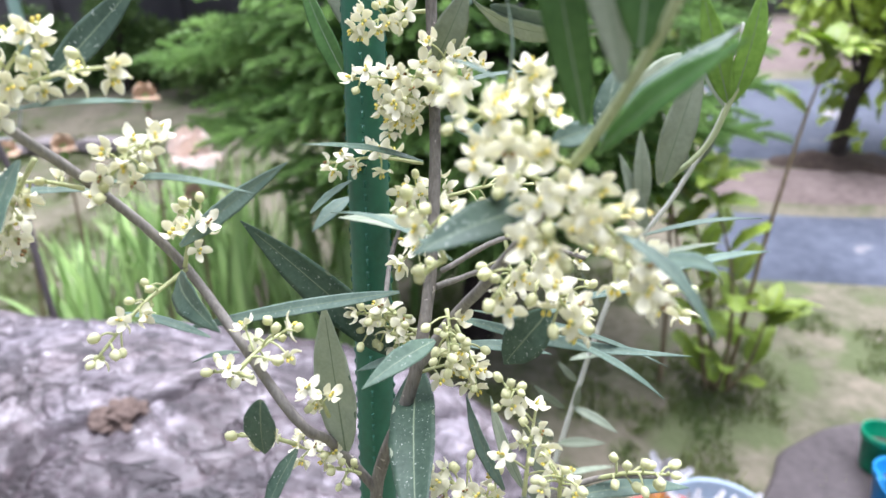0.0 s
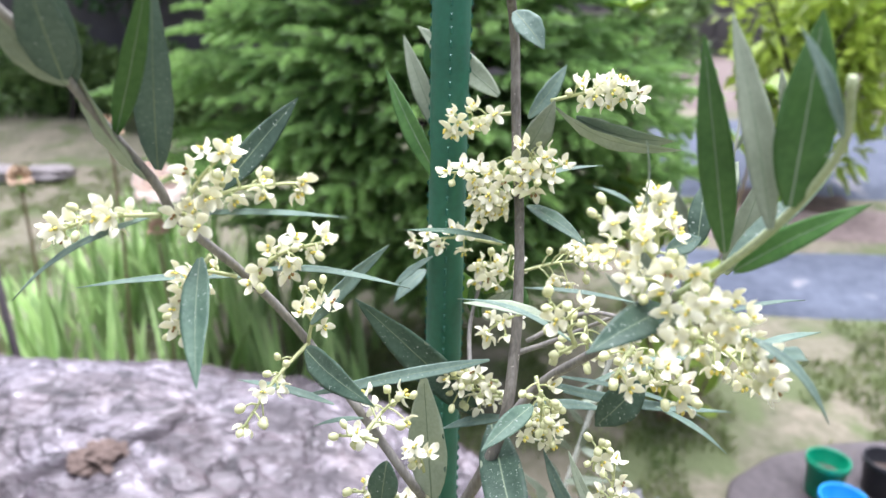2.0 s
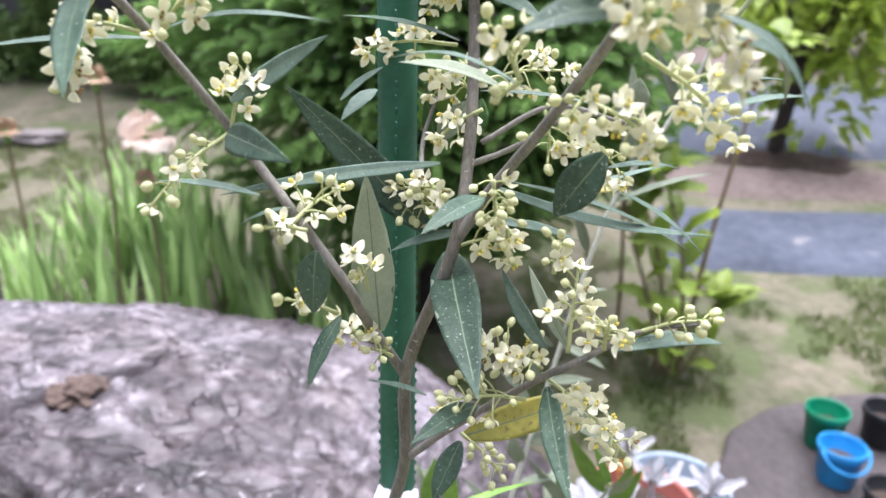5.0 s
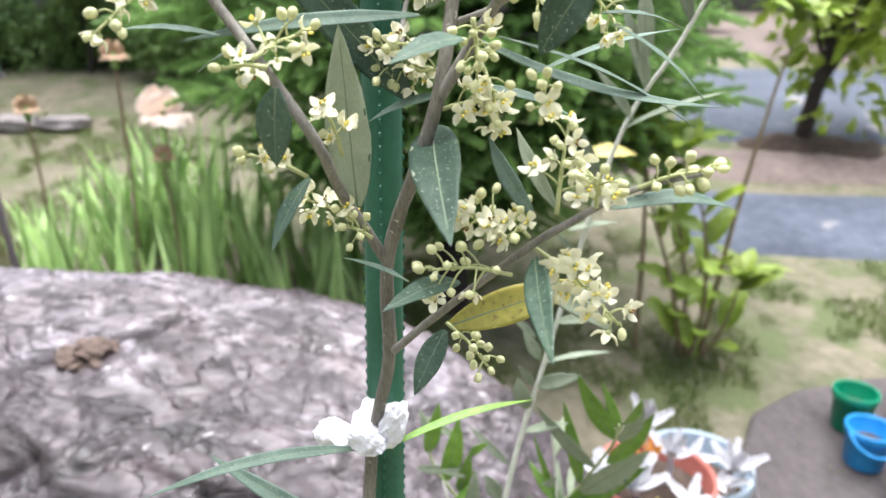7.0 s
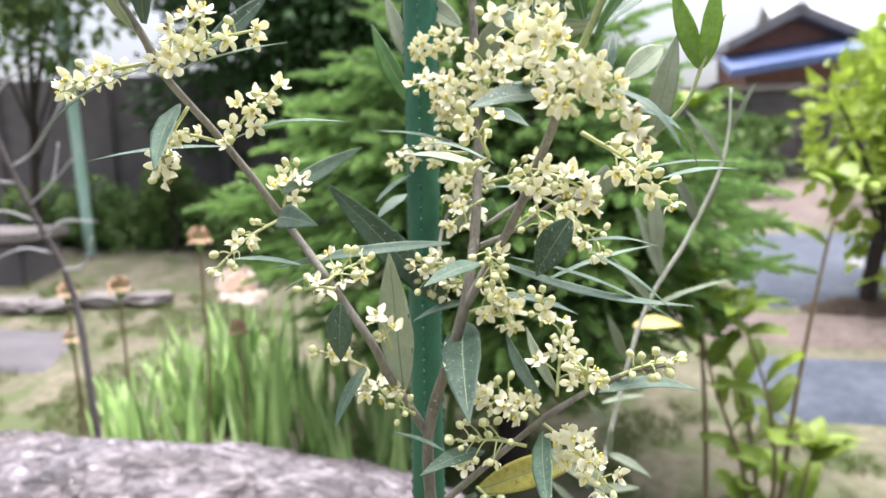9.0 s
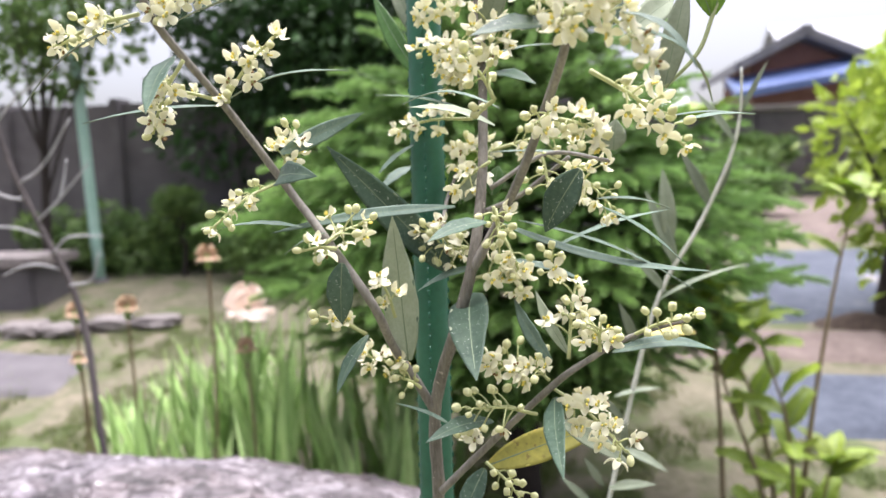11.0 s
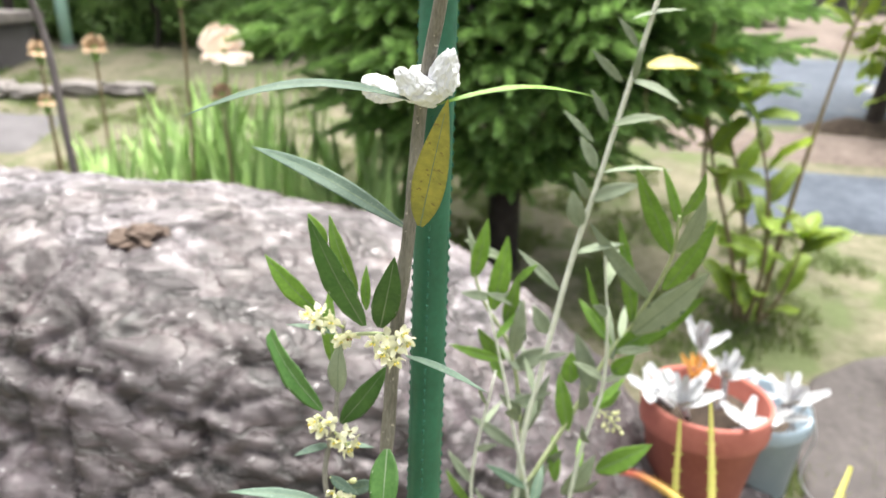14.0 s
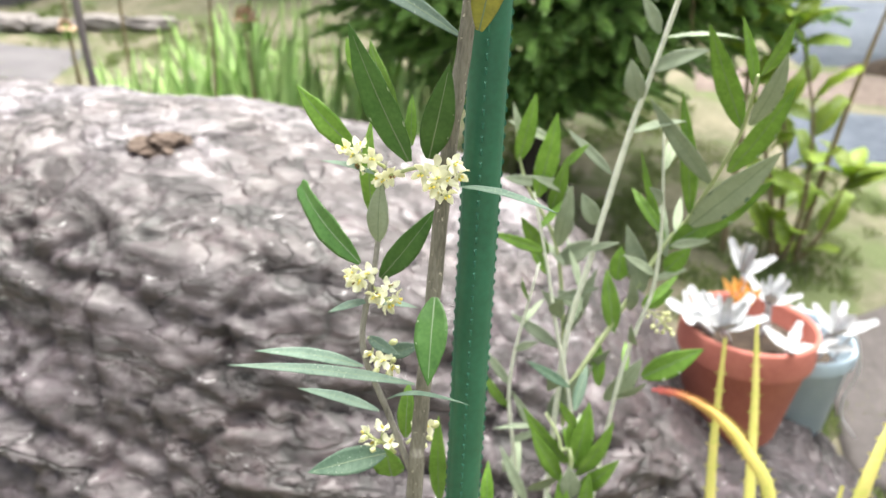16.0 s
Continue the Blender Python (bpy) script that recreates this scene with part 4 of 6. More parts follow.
# ---- broad-leaved saplings ----
def broadleaf(name, at, stems, label, mat, seed, size=0.075, whorl=0, step=0.07, start=0.3):
    """stems: rows of points; leaves sit alternately along each, with a whorl at the tip."""
    rng = random.Random(seed)
    t = thing(name, at, label, "shrub")
    for pts in stems:
        rows = [(p, 0.007 * (1 - 0.75 * i / (len(pts) - 1))) for i, p in enumerate(pts)]
        v, f = tube(rows, 8, 5, 0.1)
        child("stem", mesh_of("stem", v, f, (SHRUB_STEM,)), t)
        path = smooth_path(rows, 12)
        k = 0
        length = sum((Vector(path[i + 1][:3]) - Vector(path[i][:3])).length for i in range(len(path) - 1))
        run, nxt = 0.0, start * length
        for i in range(len(path) - 1):
            a, b = Vector(path[i][:3]), Vector(path[i + 1][:3])
            run += (b - a).length
            while run >= nxt:
                nxt += step * rng.uniform(0.6, 1.3)
                k += 1
                an = k * 2.4 + rng.uniform(-0.4, 0.4)
                d = Vector((math.cos(an), math.sin(an), rng.uniform(0.0, 1.3))).normalized()
                ln = size * rng.uniform(0.7, 1.2)
                child("leaf", leaf_mesh(a, a + d * ln, ln * rng.uniform(0.42, 0.56), (d.x * -0.6, d.y * -0.6 - 0.5, 0.8), 0.1, 0.25, 0.7, LIME if k % 5 == 0 else mat, mat), t)
        tip = Vector(path[-1][:3])
        for j in range(whorl):
            an = j * 2 * math.pi / whorl + rng.uniform(-0.2, 0.2)
            d = Vector((math.cos(an), math.sin(an), rng.uniform(0.1, 0.8))).normalized()
            ln = size * rng.uniform(0.9, 1.3)
            child("leaf", leaf_mesh(tip, tip + d * ln, ln * 0.42, (-d.x, -d.y, 1), 0.15, 0.25, 0, LIME if j % 3 else mat, mat), t)
    return t


broadleaf("evergreen_shrub", (0.49, 1.63, 0.32), (
    ((0.49, 1.63, 0.3), (0.45, 1.63, 0.5), (0.38, 1.66, 0.72), (0.35, 1.68, 0.9)),
    ((0.5, 1.63, 0.3), (0.52, 1.62, 0.46), (0.5, 1.62, 0.66), (0.44, 1.63, 0.84)),
    ((0.51, 1.63, 0.3), (0.57, 1.63, 0.4), (0.6, 1.63, 0.54)),
    ((0.5, 1.63, 0.3), (0.47, 1.68, 0.6), (0.38, 1.7, 0.85))), "bright green glossy-leaved evergreen shrub", FRESH, 5, 0.1, 6, 0.046, 0.15)
broadleaf("tall_sapling", (0.53, 1.64, 0.32), (
    ((0.53, 1.64, 0.3), (0.57, 1.66, 0.66), (0.62, 1.68, 0.96), (0.66, 1.7, 1.11)),), "slim bare-stemmed sapling with a lime-green leaf whorl", FRESH, 6, 0.1, 15, 0.05, 0.86)
broadleaf("tall_sapling", (0.38, 1.65, 0.32), (
    ((0.38, 1.65, 0.3), (0.375, 1.66, 0.6), (0.355, 1.68, 0.9), (0.34, 1.7, 1.3)),), "slim straight brown-stemmed sapling behind the shrub", FRESH, 7, 0.085, 6, 0.08, 0.86)
yl = thing("yellow_leaf", (0.22, 1.07, 0.95), "yellowing leaf on a thin hanging shrub twig", "leaf")
child("blade", leaf_mesh((0.155, 1.06, 0.965), (0.227, 1.07, 0.966), 0.03, (0, -0.6, 1), 0.1, 0.2, 0, LEAF_YELLOW, LEAF_YELLOW), yl)
v, f = tube([((0.375, 1.66, 0.73), 0.0012), ((0.2, 1.3, 0.85), 0.0009), ((0.155, 1.06, 0.965), 0.0007)], 6, 5)
child("twig", mesh_of("twig", v, f, (SHRUB_STEM,)), yl)


# ---- pots and buckets ----
def lathe(name, at, prof, mat, seg=48):
    x, y, z = at
    verts, faces = [], []
    for k in range(seg):
        an = 2 * math.pi * k / seg
        for r, h in prof:
            verts.append((x + r * math.cos(an), y + r * math.sin(an), z + h))
    n = len(prof)
    for k in range(seg):
        for j in range(n - 1):
            a, b = k * n + j, ((k + 1) % seg) * n + j
            faces.append((a, b, b + 1, a + 1))
    return mesh_of(name, verts, faces, (mat,))


def pot(name, at, r, h, mat, label, rim=0.018, taper=0.72, fill=0.85, category="pot"):
    t = thing(name, at, label, category)
    rb = r * taper
    rl = r * 0.93
    child("body", lathe("body", at, [(0, 0), (rb * 0.96, 0), (rb, 0.004), (rl, h - rim * 2), (r * 0.99, h - rim * 1.9), (r, h - rim * 1.7), (r, h - 0.004), (r * 0.985, h), (r * 0.94, h), (r * 0.92, h - 0.006), (rb * 0.9, 0.02), (0, 0.02)], mat), t)
    re = rb * 0.9 + (r * 0.92 - rb * 0.9) * fill - 0.002
    v = lathe("earth", at, [(re, h * fill - 0.006), (re * 0.9, h * fill), (re * 0.5, h * fill + 0.004), (0, h * fill + 0.005)], EARTH)
    child("earth", v, t, "dark crumbly potting earth")
    return t


pot("terracotta_pot", (0.262, 0.875, 0.408), 0.084, 0.156, TERRACOTTA, "terracotta plastic pot standing on the boulder's shoulder", 0.021, 0.7)
pot("pale_blue_pot", (0.362, 1.02, 0.205), 0.09, 0.275, POT_BLUE, "tall pale grey-blue pot standing on the ground", 0.012, 0.66)
for nm, at, r, h, mt, lb in (("blue_bucket", (0.778, 1.3, 0.275), 0.047, 0.085, BUCKET_BLUE, "small bright blue plastic bucket half filled with earth"),
                             ("green_bucket", (0.788, 1.4, 0.275), 0.045, 0.088, BUCKET_GREEN, "small green plastic bucket with earth in it"),
                             ("black_pot", (0.918, 1.41, 0.275), 0.048, 0.085, BUCKET_BLACK, "small black plastic nursery pot"),
                             ("black_pot", (0.833, 1.2, 0.275), 0.05, 0.075, BUCKET_BLACK, "small black plastic nursery pot")):
    at = (at[0], at[1], ground_height(at[0], at[1]) + 0.02)
    b = pot(nm, at, r, h, mt, lb, 0.008, 0.78, 0.6, "bucket" if "bucket" in nm else "pot")
    if nm == "blue_bucket":
        rows = [((at[0] + 0.047 * math.cos(q), at[1] - 0.016 - 0.04 * math.sin(q), at[2] + h - 0.004 - 0.03 * math.sin(q)), 0.003) for q in np.linspace(0, math.pi, 7)]
        v, f = tube(rows, 8, 3)
        child("handle", mesh_of("handle", v, f, (BUCKET_BLUE,)), b)


def felt_leaf(base, tip, width):
    return leaf_mesh(base, tip, width, (0, -0.5, 1), -0.05, 0.5, 0.62, FELT, FELT)


def rosette(parent, at, seed, n, size, spread=0.5):
    """A loose star of broad pointed leaves, the lower ones spreading."""
    rng = random.Random(seed)
    for k in range(n):
        an = k * 2.4 + rng.uniform(-0.3, 0.3)
        el = spread + 0.9 * k / n + rng.uniform(-0.1, 0.1)
        d = Vector((math.cos(an) * math.cos(el), math.sin(an) * math.cos(el), math.sin(el)))
        ln = size * rng.uniform(0.85, 1.2) * (1 - 0.2 * k / n)
        child("leaf", felt_leaf(at, Vector(at) + d * ln, ln * rng.uniform(0.32, 0.42)), parent)


def felt_shoot(parent, root, at, seed, n, size, spread=0.5):
    v, f = tube([(root, 0.0045), ((Vector(root) + Vector(at)) / 2 + Vector((0.004, -0.004, 0)), 0.004), (at, 0.004)], 6, 4)
    child("stem", mesh_of("stem", v, f, (FELT,)), parent)
    rosette(parent, at, seed, n, size, spread)


succ = thing("felted_succulent", (0.26, 0.875, 0.54), "white felted succulent rosettes growing in the terracotta pot", "plant")
felt_shoot(succ, (0.255, 0.9, 0.535), (0.255, 0.925, 0.606), 41, 5, 0.05, 0.75)
felt_shoot(succ, (0.235, 0.86, 0.535), (0.22, 0.828, 0.572), 42, 8, 0.058)
felt_shoot(succ, (0.275, 0.88, 0.535), (0.281, 0.88, 0.588), 43, 7, 0.046)
felt_shoot(succ, (0.225, 0.88, 0.535), (0.183, 0.85, 0.575), 44, 7, 0.046, 0.0)
felt_shoot(succ, (0.22, 0.9, 0.535), (0.19, 0.885, 0.56), 45, 6, 0.045, -0.3)
felt_shoot(succ, (0.285, 0.84, 0.535), (0.3, 0.826, 0.556), 46, 4, 0.042, 0.05)
v, f = [], []
rng = random.Random(3)
for k in range(12):
    p = Vector((0.25 + rng.gauss(0, 0.009), 0.89 + rng.gauss(0, 0.009), 0.585))
    d = Vector((rng.gauss(0, 0.5), rng.gauss(0, 0.5), 1)).normalized()
    blade(v, f, p, p + d * 0.028, 0.012, (rng.gauss(0, 1), -1, 0.3))
child("flower_head", mesh_of("flower_head", v, f, (material("orange_flower", (0.72, 0.33, 0.07), (0.82, 0.48, 0.15), 60, 0.5, sss=0.2),), None, False), succ, "orange flower head")
succ2 = thing("felted_succulent", (0.362, 1.02, 0.43), "white felted succulent spilling over the pale blue pot", "plant")
felt_shoot(succ2, (0.375, 1.0, 0.43), (0.395, 0.955, 0.516), 61, 9, 0.05)
felt_shoot(succ2, (0.365, 0.985, 0.43), (0.372, 0.94, 0.502), 62, 6, 0.044, 0.0)
felt_shoot(succ2, (0.35, 1.03, 0.43), (0.345, 1.0, 0.5), 63, 5, 0.04, 0.1)
v, f = tube([((0.4, 0.965, 0.455), 0.0022), ((0.422, 0.962, 0.515), 0.002), ((0.44, 0.96, 0.465), 0.0018), ((0.432, 0.96, 0.42), 0.0016), ((0.435, 0.96, 0.386), 0.0014), ((0.463, 0.96, 0.35), 0.001)], 6, 6)
child("trailing_stem", mesh_of("trailing_stem", v, f, (FELT,)), succ2, "thin dried whitish trailing stem")


# ---- aloe ----
def aloe_leaf(parent, pts, w, mat):
    rows = smooth_path([(p, w * (1 - 0.85 * i / (len(pts) - 1))) for i, p in enumerate(pts)], 7)
    v, f = [], []
    n = len(rows)
    for i, q in enumerate(rows):
        a = Vector(rows[min(i + 1, n - 1)][:3]) - Vector(rows[max(i - 1, 0)][:3])
        a, s, u = basis(a, Vector((0, -1, 0.2)))
        p = Vector(q[:3])
        for k in range(8):
            an = 2 * math.pi * k / 8
            v.append(p + s * q[3] * math.cos(an) + u * q[3] * (0.3 if math.sin(an) > 0 else 0.6) * math.sin(an))
    for i in range(n - 1):
        for k in range(8):
            a, b = i * 8 + k, i * 8 + (k + 1) % 8
            f.append((a, b, b + 8, a + 8))
    lf = child("leaf", mesh_of("leaf", v, f, (mat,)), parent)
    tv, tf = [], []
    for i in range(2, n - 2, 1):
        for sg in (0, 4):
            p = v[i * 8 + sg]
            d = (p - Vector(rows[i][:3])).normalized()
            blade(tv, tf, p - d * 0.0004, p + d * 0.0035 + Vector((0, 0, 0.0012)), 0.003, (0, -1, 0))
    tagged(child("teeth", mesh_of("teeth", tv, tf, (mat,), None, False), lf), kind="stuff")


aloe = thing("aloe_plant", (0.24, 0.52, 0.06), "yellow-green toothed aloe leaves with a reddened one", "plant")
aloe_leaf(aloe, ((0.225, 0.54, 0.06), (0.215, 0.6, 0.3), (0.198, 0.66, 0.5), (0.19, 0.682, 0.642)), 0.011, ALOE)
aloe_leaf(aloe, ((0.24, 0.54, 0.06), (0.25, 0.62, 0.32), (0.243, 0.7, 0.52), (0.232, 0.737, 0.634)), 0.011, ALOE)
aloe_leaf(aloe, ((0.25, 0.53, 0.06), (0.262, 0.56, 0.34), (0.24, 0.59, 0.515), (0.211, 0.61, 0.5636), (0.1925, 0.625, 0.5795), (0.174, 0.645, 0.582), (0.152, 0.662, 0.581), (0.128, 0.678, 0.572)), 0.0085, ALOE_TIP)
aloe_leaf(aloe, ((0.28, 0.53, 0.06), (0.3, 0.57, 0.34), (0.318, 0.6, 0.54), (0.352, 0.65, 0.63)), 0.016, ALOE)
aloe_leaf(aloe, ((0.26, 0.52, 0.06), (0.28, 0.55, 0.28), (0.29, 0.58, 0.46), (0.3, 0.6, 0.545)), 0.011, ALOE)
v, f = tube([((0.245, 0.52, -0.01), 0.03), ((0.245, 0.53, 0.06), 0.028), ((0.245, 0.53, 0.1), 0.018)], 10, 3, 0.3)
child("stem", mesh_of("stem", v, f, (ALOE,)), aloe)


# ---- the garden stake ----
def stake_at(z):
    return Vector((-0.0145 - 0.002 * (z - 1.151), 0.299 + 0.075 * (z - 1.151), z))


stake = thing("garden_stake", stake_at(0.05), "dark green plastic-coated garden stake with rows of small bumps", "stake")
v, f = tube([(stake_at(0.0), 0.0079), (stake_at(0.5), 0.0079), (stake_at(1.0), 0.0079), (stake_at(1.62), 0.0079)], 24, 12, 0.03)
child("pole", mesh_of("pole", v, f, (STAKE,)), stake)
v, f = [], []
for k in range(4):
    an = 2 * math.pi * k / 4 + 0.03
    # a fine seam line, and bumps along it
    o = Vector((math.cos(an), math.sin(an), 0))
    s = Vector((-math.sin(an), math.cos(an), 0))
    z = 0.7
    while z < 1.6:
        c = stake_at(z) + o * 0.0077
        b = len(v)
        w, h, q = 0.0007, 0.0016, 0.0009
        v += [c - s * w - Vector((0, 0, h)), c + s * w - Vector((0, 0, h)), c + s * w + Vector((0, 0, h)), c - s * w + Vector((0, 0, h)),
              c + o * q - Vector((0, 0, h * 0.4)), c + o * q + Vector((0, 0, h * 0.4))]
        f += [(b, b + 1, b + 4), (b + 1, b + 2, b + 5, b + 4), (b + 2, b + 3, b + 5), (b + 3, b, b + 4, b + 5)]
        z += 0.0052
tagged(child("seam", mesh_of("seam", v, f, (STAKE_SEAM,), None, False), stake), kind="stuff")


# ---- white tie round trunk and stake ----
tie = thing("plant_tie", (-0.015, 0.28, 1.04), "crumpled white tissue tie round the olive trunk and stake", "tie")


def crumple(c, r, seed, lean=0.0):
    """A wad of creased tissue: flat facets between sharp folds."""
    bm = bmesh.new()
    bmesh.ops.create_icosphere(bm, subdivisions=4, radius=1)
    for q in bm.verts:
        p = q.co.copy()
        w = p + Vector((seed, -seed, seed * 0.5))
        d = 1 + 0.4 * noise.noise(w * 0.9) + 0.34 * (1 - 3 * abs(noise.noise(w * 1.5))) * 0.6 + 0.16 * (1 - 3 * abs(noise.noise(w * 3.4))) * 0.5
        q.co = Vector(c) + Vector((p.x * r[0] + lean * max(0, p.z) * r[0], p.y * r[1], p.z * r[2])) * d
    me = bpy.data.meshes.new("fold")
    bm.to_mesh(me)
    bm.free()
    me.materials.append(TISSUE)
    return me


child("fold", crumple((-0.014, 0.277, 1.037), (0.0105, 0.016, 0.0068), 3.3), tie)
child("fold", crumple((-0.032, 0.27, 1.0355), (0.0075, 0.007, 0.0046), 9.1, -0.3), tie)
child("fold", crumple((-0.008, 0.268, 1.042), (0.0045, 0.0055, 0.008), 14.6, 0.5), tie)
child("fold", crumple((-0.019, 0.262, 1.039), (0.0055, 0.0045, 0.0055), 21.4, -0.4), tie)


# ---- the olive ----
olive = thing("olive_tree", (-0.06, 0.24, 0.0), "young olive tree in flower tied to a green stake", "tree")
sister = thing("olive_tree", (0.0, 0.44, 0.03), "smaller leafy olive sapling with thin pale stems", "tree")


def flower_mesh(seed, open_, spent):
    """A four-petalled olive flower with two fat anthers, about 7 mm across, looking along +z."""
    rng = random.Random(seed)
    verts, faces, fm = [], [], []

    def add(v, f, m):
        o = len(verts)
        verts.extend(v)
        faces.extend(tuple(o + q for q in p) for p in f)
        fm.extend([m] * len(f))

    R = 0.0043
    for k in range(4):
        an = k * math.pi / 2 + rng.uniform(-0.12, 0.12)
        o = Vector((math.cos(an), math.sin(an), 0))
        s = Vector((-math.sin(an), math.cos(an), 0))
        el = open_ + rng.uniform(-0.25, 0.2)
        d = o * math.cos(el) + Vector((0, 0, math.sin(el)))
        u = d.cross(s) * -1
        ln = R * rng.uniform(0.88, 1.08)
        v, f = [], []
        for i in range(5):
            q = i / 4
            w = ln * 0.35 * (0.4, 0.8, 1.0, 0.9, 0.3)[i]
            c = o * 0.0004 + d * ln * q + u * ln * (0.12 * math.sin(math.pi * q) - 0.22 * q * q)
            for x, h in ((-1, 0.35), (0, 0), (1, 0.35)):
                v.append(c + s * w * x + u * w * h)
        for i in range(4):
            for j in range(2):
                q = i * 3 + j
                f.append((q, q + 1, q + 4, q + 3))
        m = len(v)
        v += [p - u * 0.00025 for p in v]
        f += [tuple(m + q for q in reversed(p)) for p in f]
        add(v, f, 0)
    for sg in (-1, 1):
        c = Vector((0.0007 * sg, rng.uniform(-0.0003, 0.0003), 0.0011))
        v, f = [], []
        for i, (r, h) in enumerate(((0.0002, -0.0007), (0.00055, -0.0002), (0.00055, 0.0004), (0.00015, 0.0008))):
            for j in range(6):
                a = j * math.pi / 3
                v.append(c + Vector((r * math.cos(a), r * 0.7 * math.sin(a), h)))
        for i in range(3):
            for j in range(6):
                a, b = i * 6 + j, i * 6 + (j + 1) % 6
                f.append((a, b, b + 6, a + 6))
        f.append((18, 19, 20, 21, 22, 23))
        add(v, f, 2 if spent else 1)
    v, f = tube([((0, 0, -0.0013), 0.0005), ((0, 0, -0.0004), 0.0009), ((0, 0, 0.0004), 0.0008)], 6, 2)
    add(v, f, 3)
    return mesh_of("flower", verts, faces, (PETAL, ANTHER, ANTHER_OLD, STALK), fm)


def bud_mesh(seed):
    rng = random.Random(seed)
    v, f = [], []
    for i in range(7):
        a = math.pi * i / 6
        for j in range(8):
            b = j * math.pi / 4
            r = 0.00145 * math.sin(a) * (1 + 0.1 * math.cos(4 * b))
            v.append(Vector((r * math.cos(b), r * math.sin(b), 0.0014 - 0.0019 * math.cos(a))))
    for i in range(6):
        for j in range(8):
            a, b = i * 8 + j, i * 8 + (j + 1) % 8
            f.append((a, b, b + 8, a + 8))
    return mesh_of("bud", v, f, (BUD,))


FLOWERS = [flower_mesh(s, o, p) for s, o, p in ((1, 0.1, 0), (2, 0.25, 0), (3, -0.15, 0), (4, 0.45, 0), (5, 0.15, 1), (6, -0.25, 0), (7, 0.8, 0))]
BUDS = [bud_mesh(1)]


def face_pose(p, d, spin, size=1.0):
    q = Vector(d).to_track_quat("Z", "Y").to_matrix().to_4x4()
    return Matrix.Translation(p) @ q @ pose(0, 0, 0, 0, 0, spin) @ Matrix.Diagonal((size, size, size, 1))


def cluster(parent, base, tip, spread, n, seed, buds=0.3):
    """A panicle: a stalk from base to tip with side stalks that end in flowers and buds."""
    rng = random.Random(seed)
    base, tip = Vector(base), Vector(tip)
    a, s, u = basis(tip - base)
    L = (tip - base).length
    mid = base + (tip - base) * 0.5 + u * 0.06 * L
    v, f = tube([(base, 0.0008), (mid, 0.0006), (tip, 0.00045)], 6, 4)
    ends = []
    for k in range(n):
        q = 0.2 + 0.8 * (k + 0.5) / n
        an = k * 2.4 + rng.uniform(-0.5, 0.5)
        o = (s * math.cos(an) + u * math.sin(an))
        p = base.lerp(tip, q) + u * 0.06 * L * math.sin(math.pi * q)
        r = spread * rng.uniform(0.5, 1.25) * (1.12 - 0.4 * q)
        if k == n - 1:
            o, r = a, spread * 0.25
        e = p + (o * 0.9 + a * rng.uniform(0.1, 0.7) + Vector((0, -0.25, 0))).normalized() * r
        tube([(p, 0.0004), ((p + e) / 2 + Vector((0, 0, 0.0008)), 0.00035), (e, 0.0003)], 5, 2, 0.0, v, f)
        ends.append((e, (e - p).normalized(), q))
    c = child("panicle", mesh_of("panicle", v, f, (STALK,)), parent)
    for e, d, q in ends:
        isbud = rng.random() < buds * (0.5 + q)
        dd = (d + Vector((rng.gauss(0, 0.35), rng.gauss(0, 0.35) - 0.35, rng.gauss(0, 0.35) + 0.05))).normalized()
        sz = rng.uniform(0.88, 1.15) if not isbud else rng.uniform(0.85, 1.15)
        ob = new("bud" if isbud else "flower", BUDS[0] if isbud else FLOWERS[int(rng.random() * 7)])
        ob.parent = c
        ob.matrix_basis = face_pose(e + dd * 0.0006, dd, rng.uniform(0, 90), sz)
    return c


def branch(parent, mat, rows, name="branch", knobs=0.15, sides=10):
    v, f = tube([(p, r) for *p, r in rows], sides, 6, knobs)
    return child(name, mesh_of(name, v, f, (mat,)), parent)


def leafy(parent, rows, n, size, seed, kind="g"):
    """Small opposite leaves along a thin stem."""
    rng = random.Random(seed)
    path = smooth_path([(p, 0.001) for p in rows], 10)
    for k in range(n):
        i = int((len(path) - 2) * (k + 0.5) / n)
        p, q = Vector(path[i][:3]), Vector(path[i + 1][:3])
        a, s, u = basis(q - p)
        an = (k % 2) * math.pi + (k // 2) * 1.3 + rng.uniform(-0.4, 0.4)
        d = ((s * math.cos(an) + u * math.sin(an)) + a * rng.uniform(0.5, 1.4)).normalized()
        ln = size * rng.uniform(0.7, 1.25)
        leaf(parent, p, p + d * ln, ln * rng.uniform(0.2, 0.28), rng.choice(kind), (rng.gauss(0, 0.5), -1, rng.uniform(0.2, 1)), rng.uniform(0.0, 0.12))


KINDS = {"d": (LEAF_TOP, LEAF_UNDER), "u": (LEAF_UNDER, LEAF_TOP), "y": (LEAF_YOUNG, LEAF_UNDER), "g": (LEAF_GREY, LEAF_UNDER), "o": (LEAF_OLD, LEAF_OLD), "k": (LEAF_FULL, LEAF_UNDER), "s": (LEAF_SILVER, LEAF_UNDER)}


def leaf(parent, base, tip, width, kind="d", face=(0, -1, 0.5), bow=0.06, twist=0.0, blunt=0.0):
    t, u = KINDS[kind]
    return child("leaf", leaf_mesh(base, tip, width, face, bow, 0.22, blunt, t, u, twist), parent)


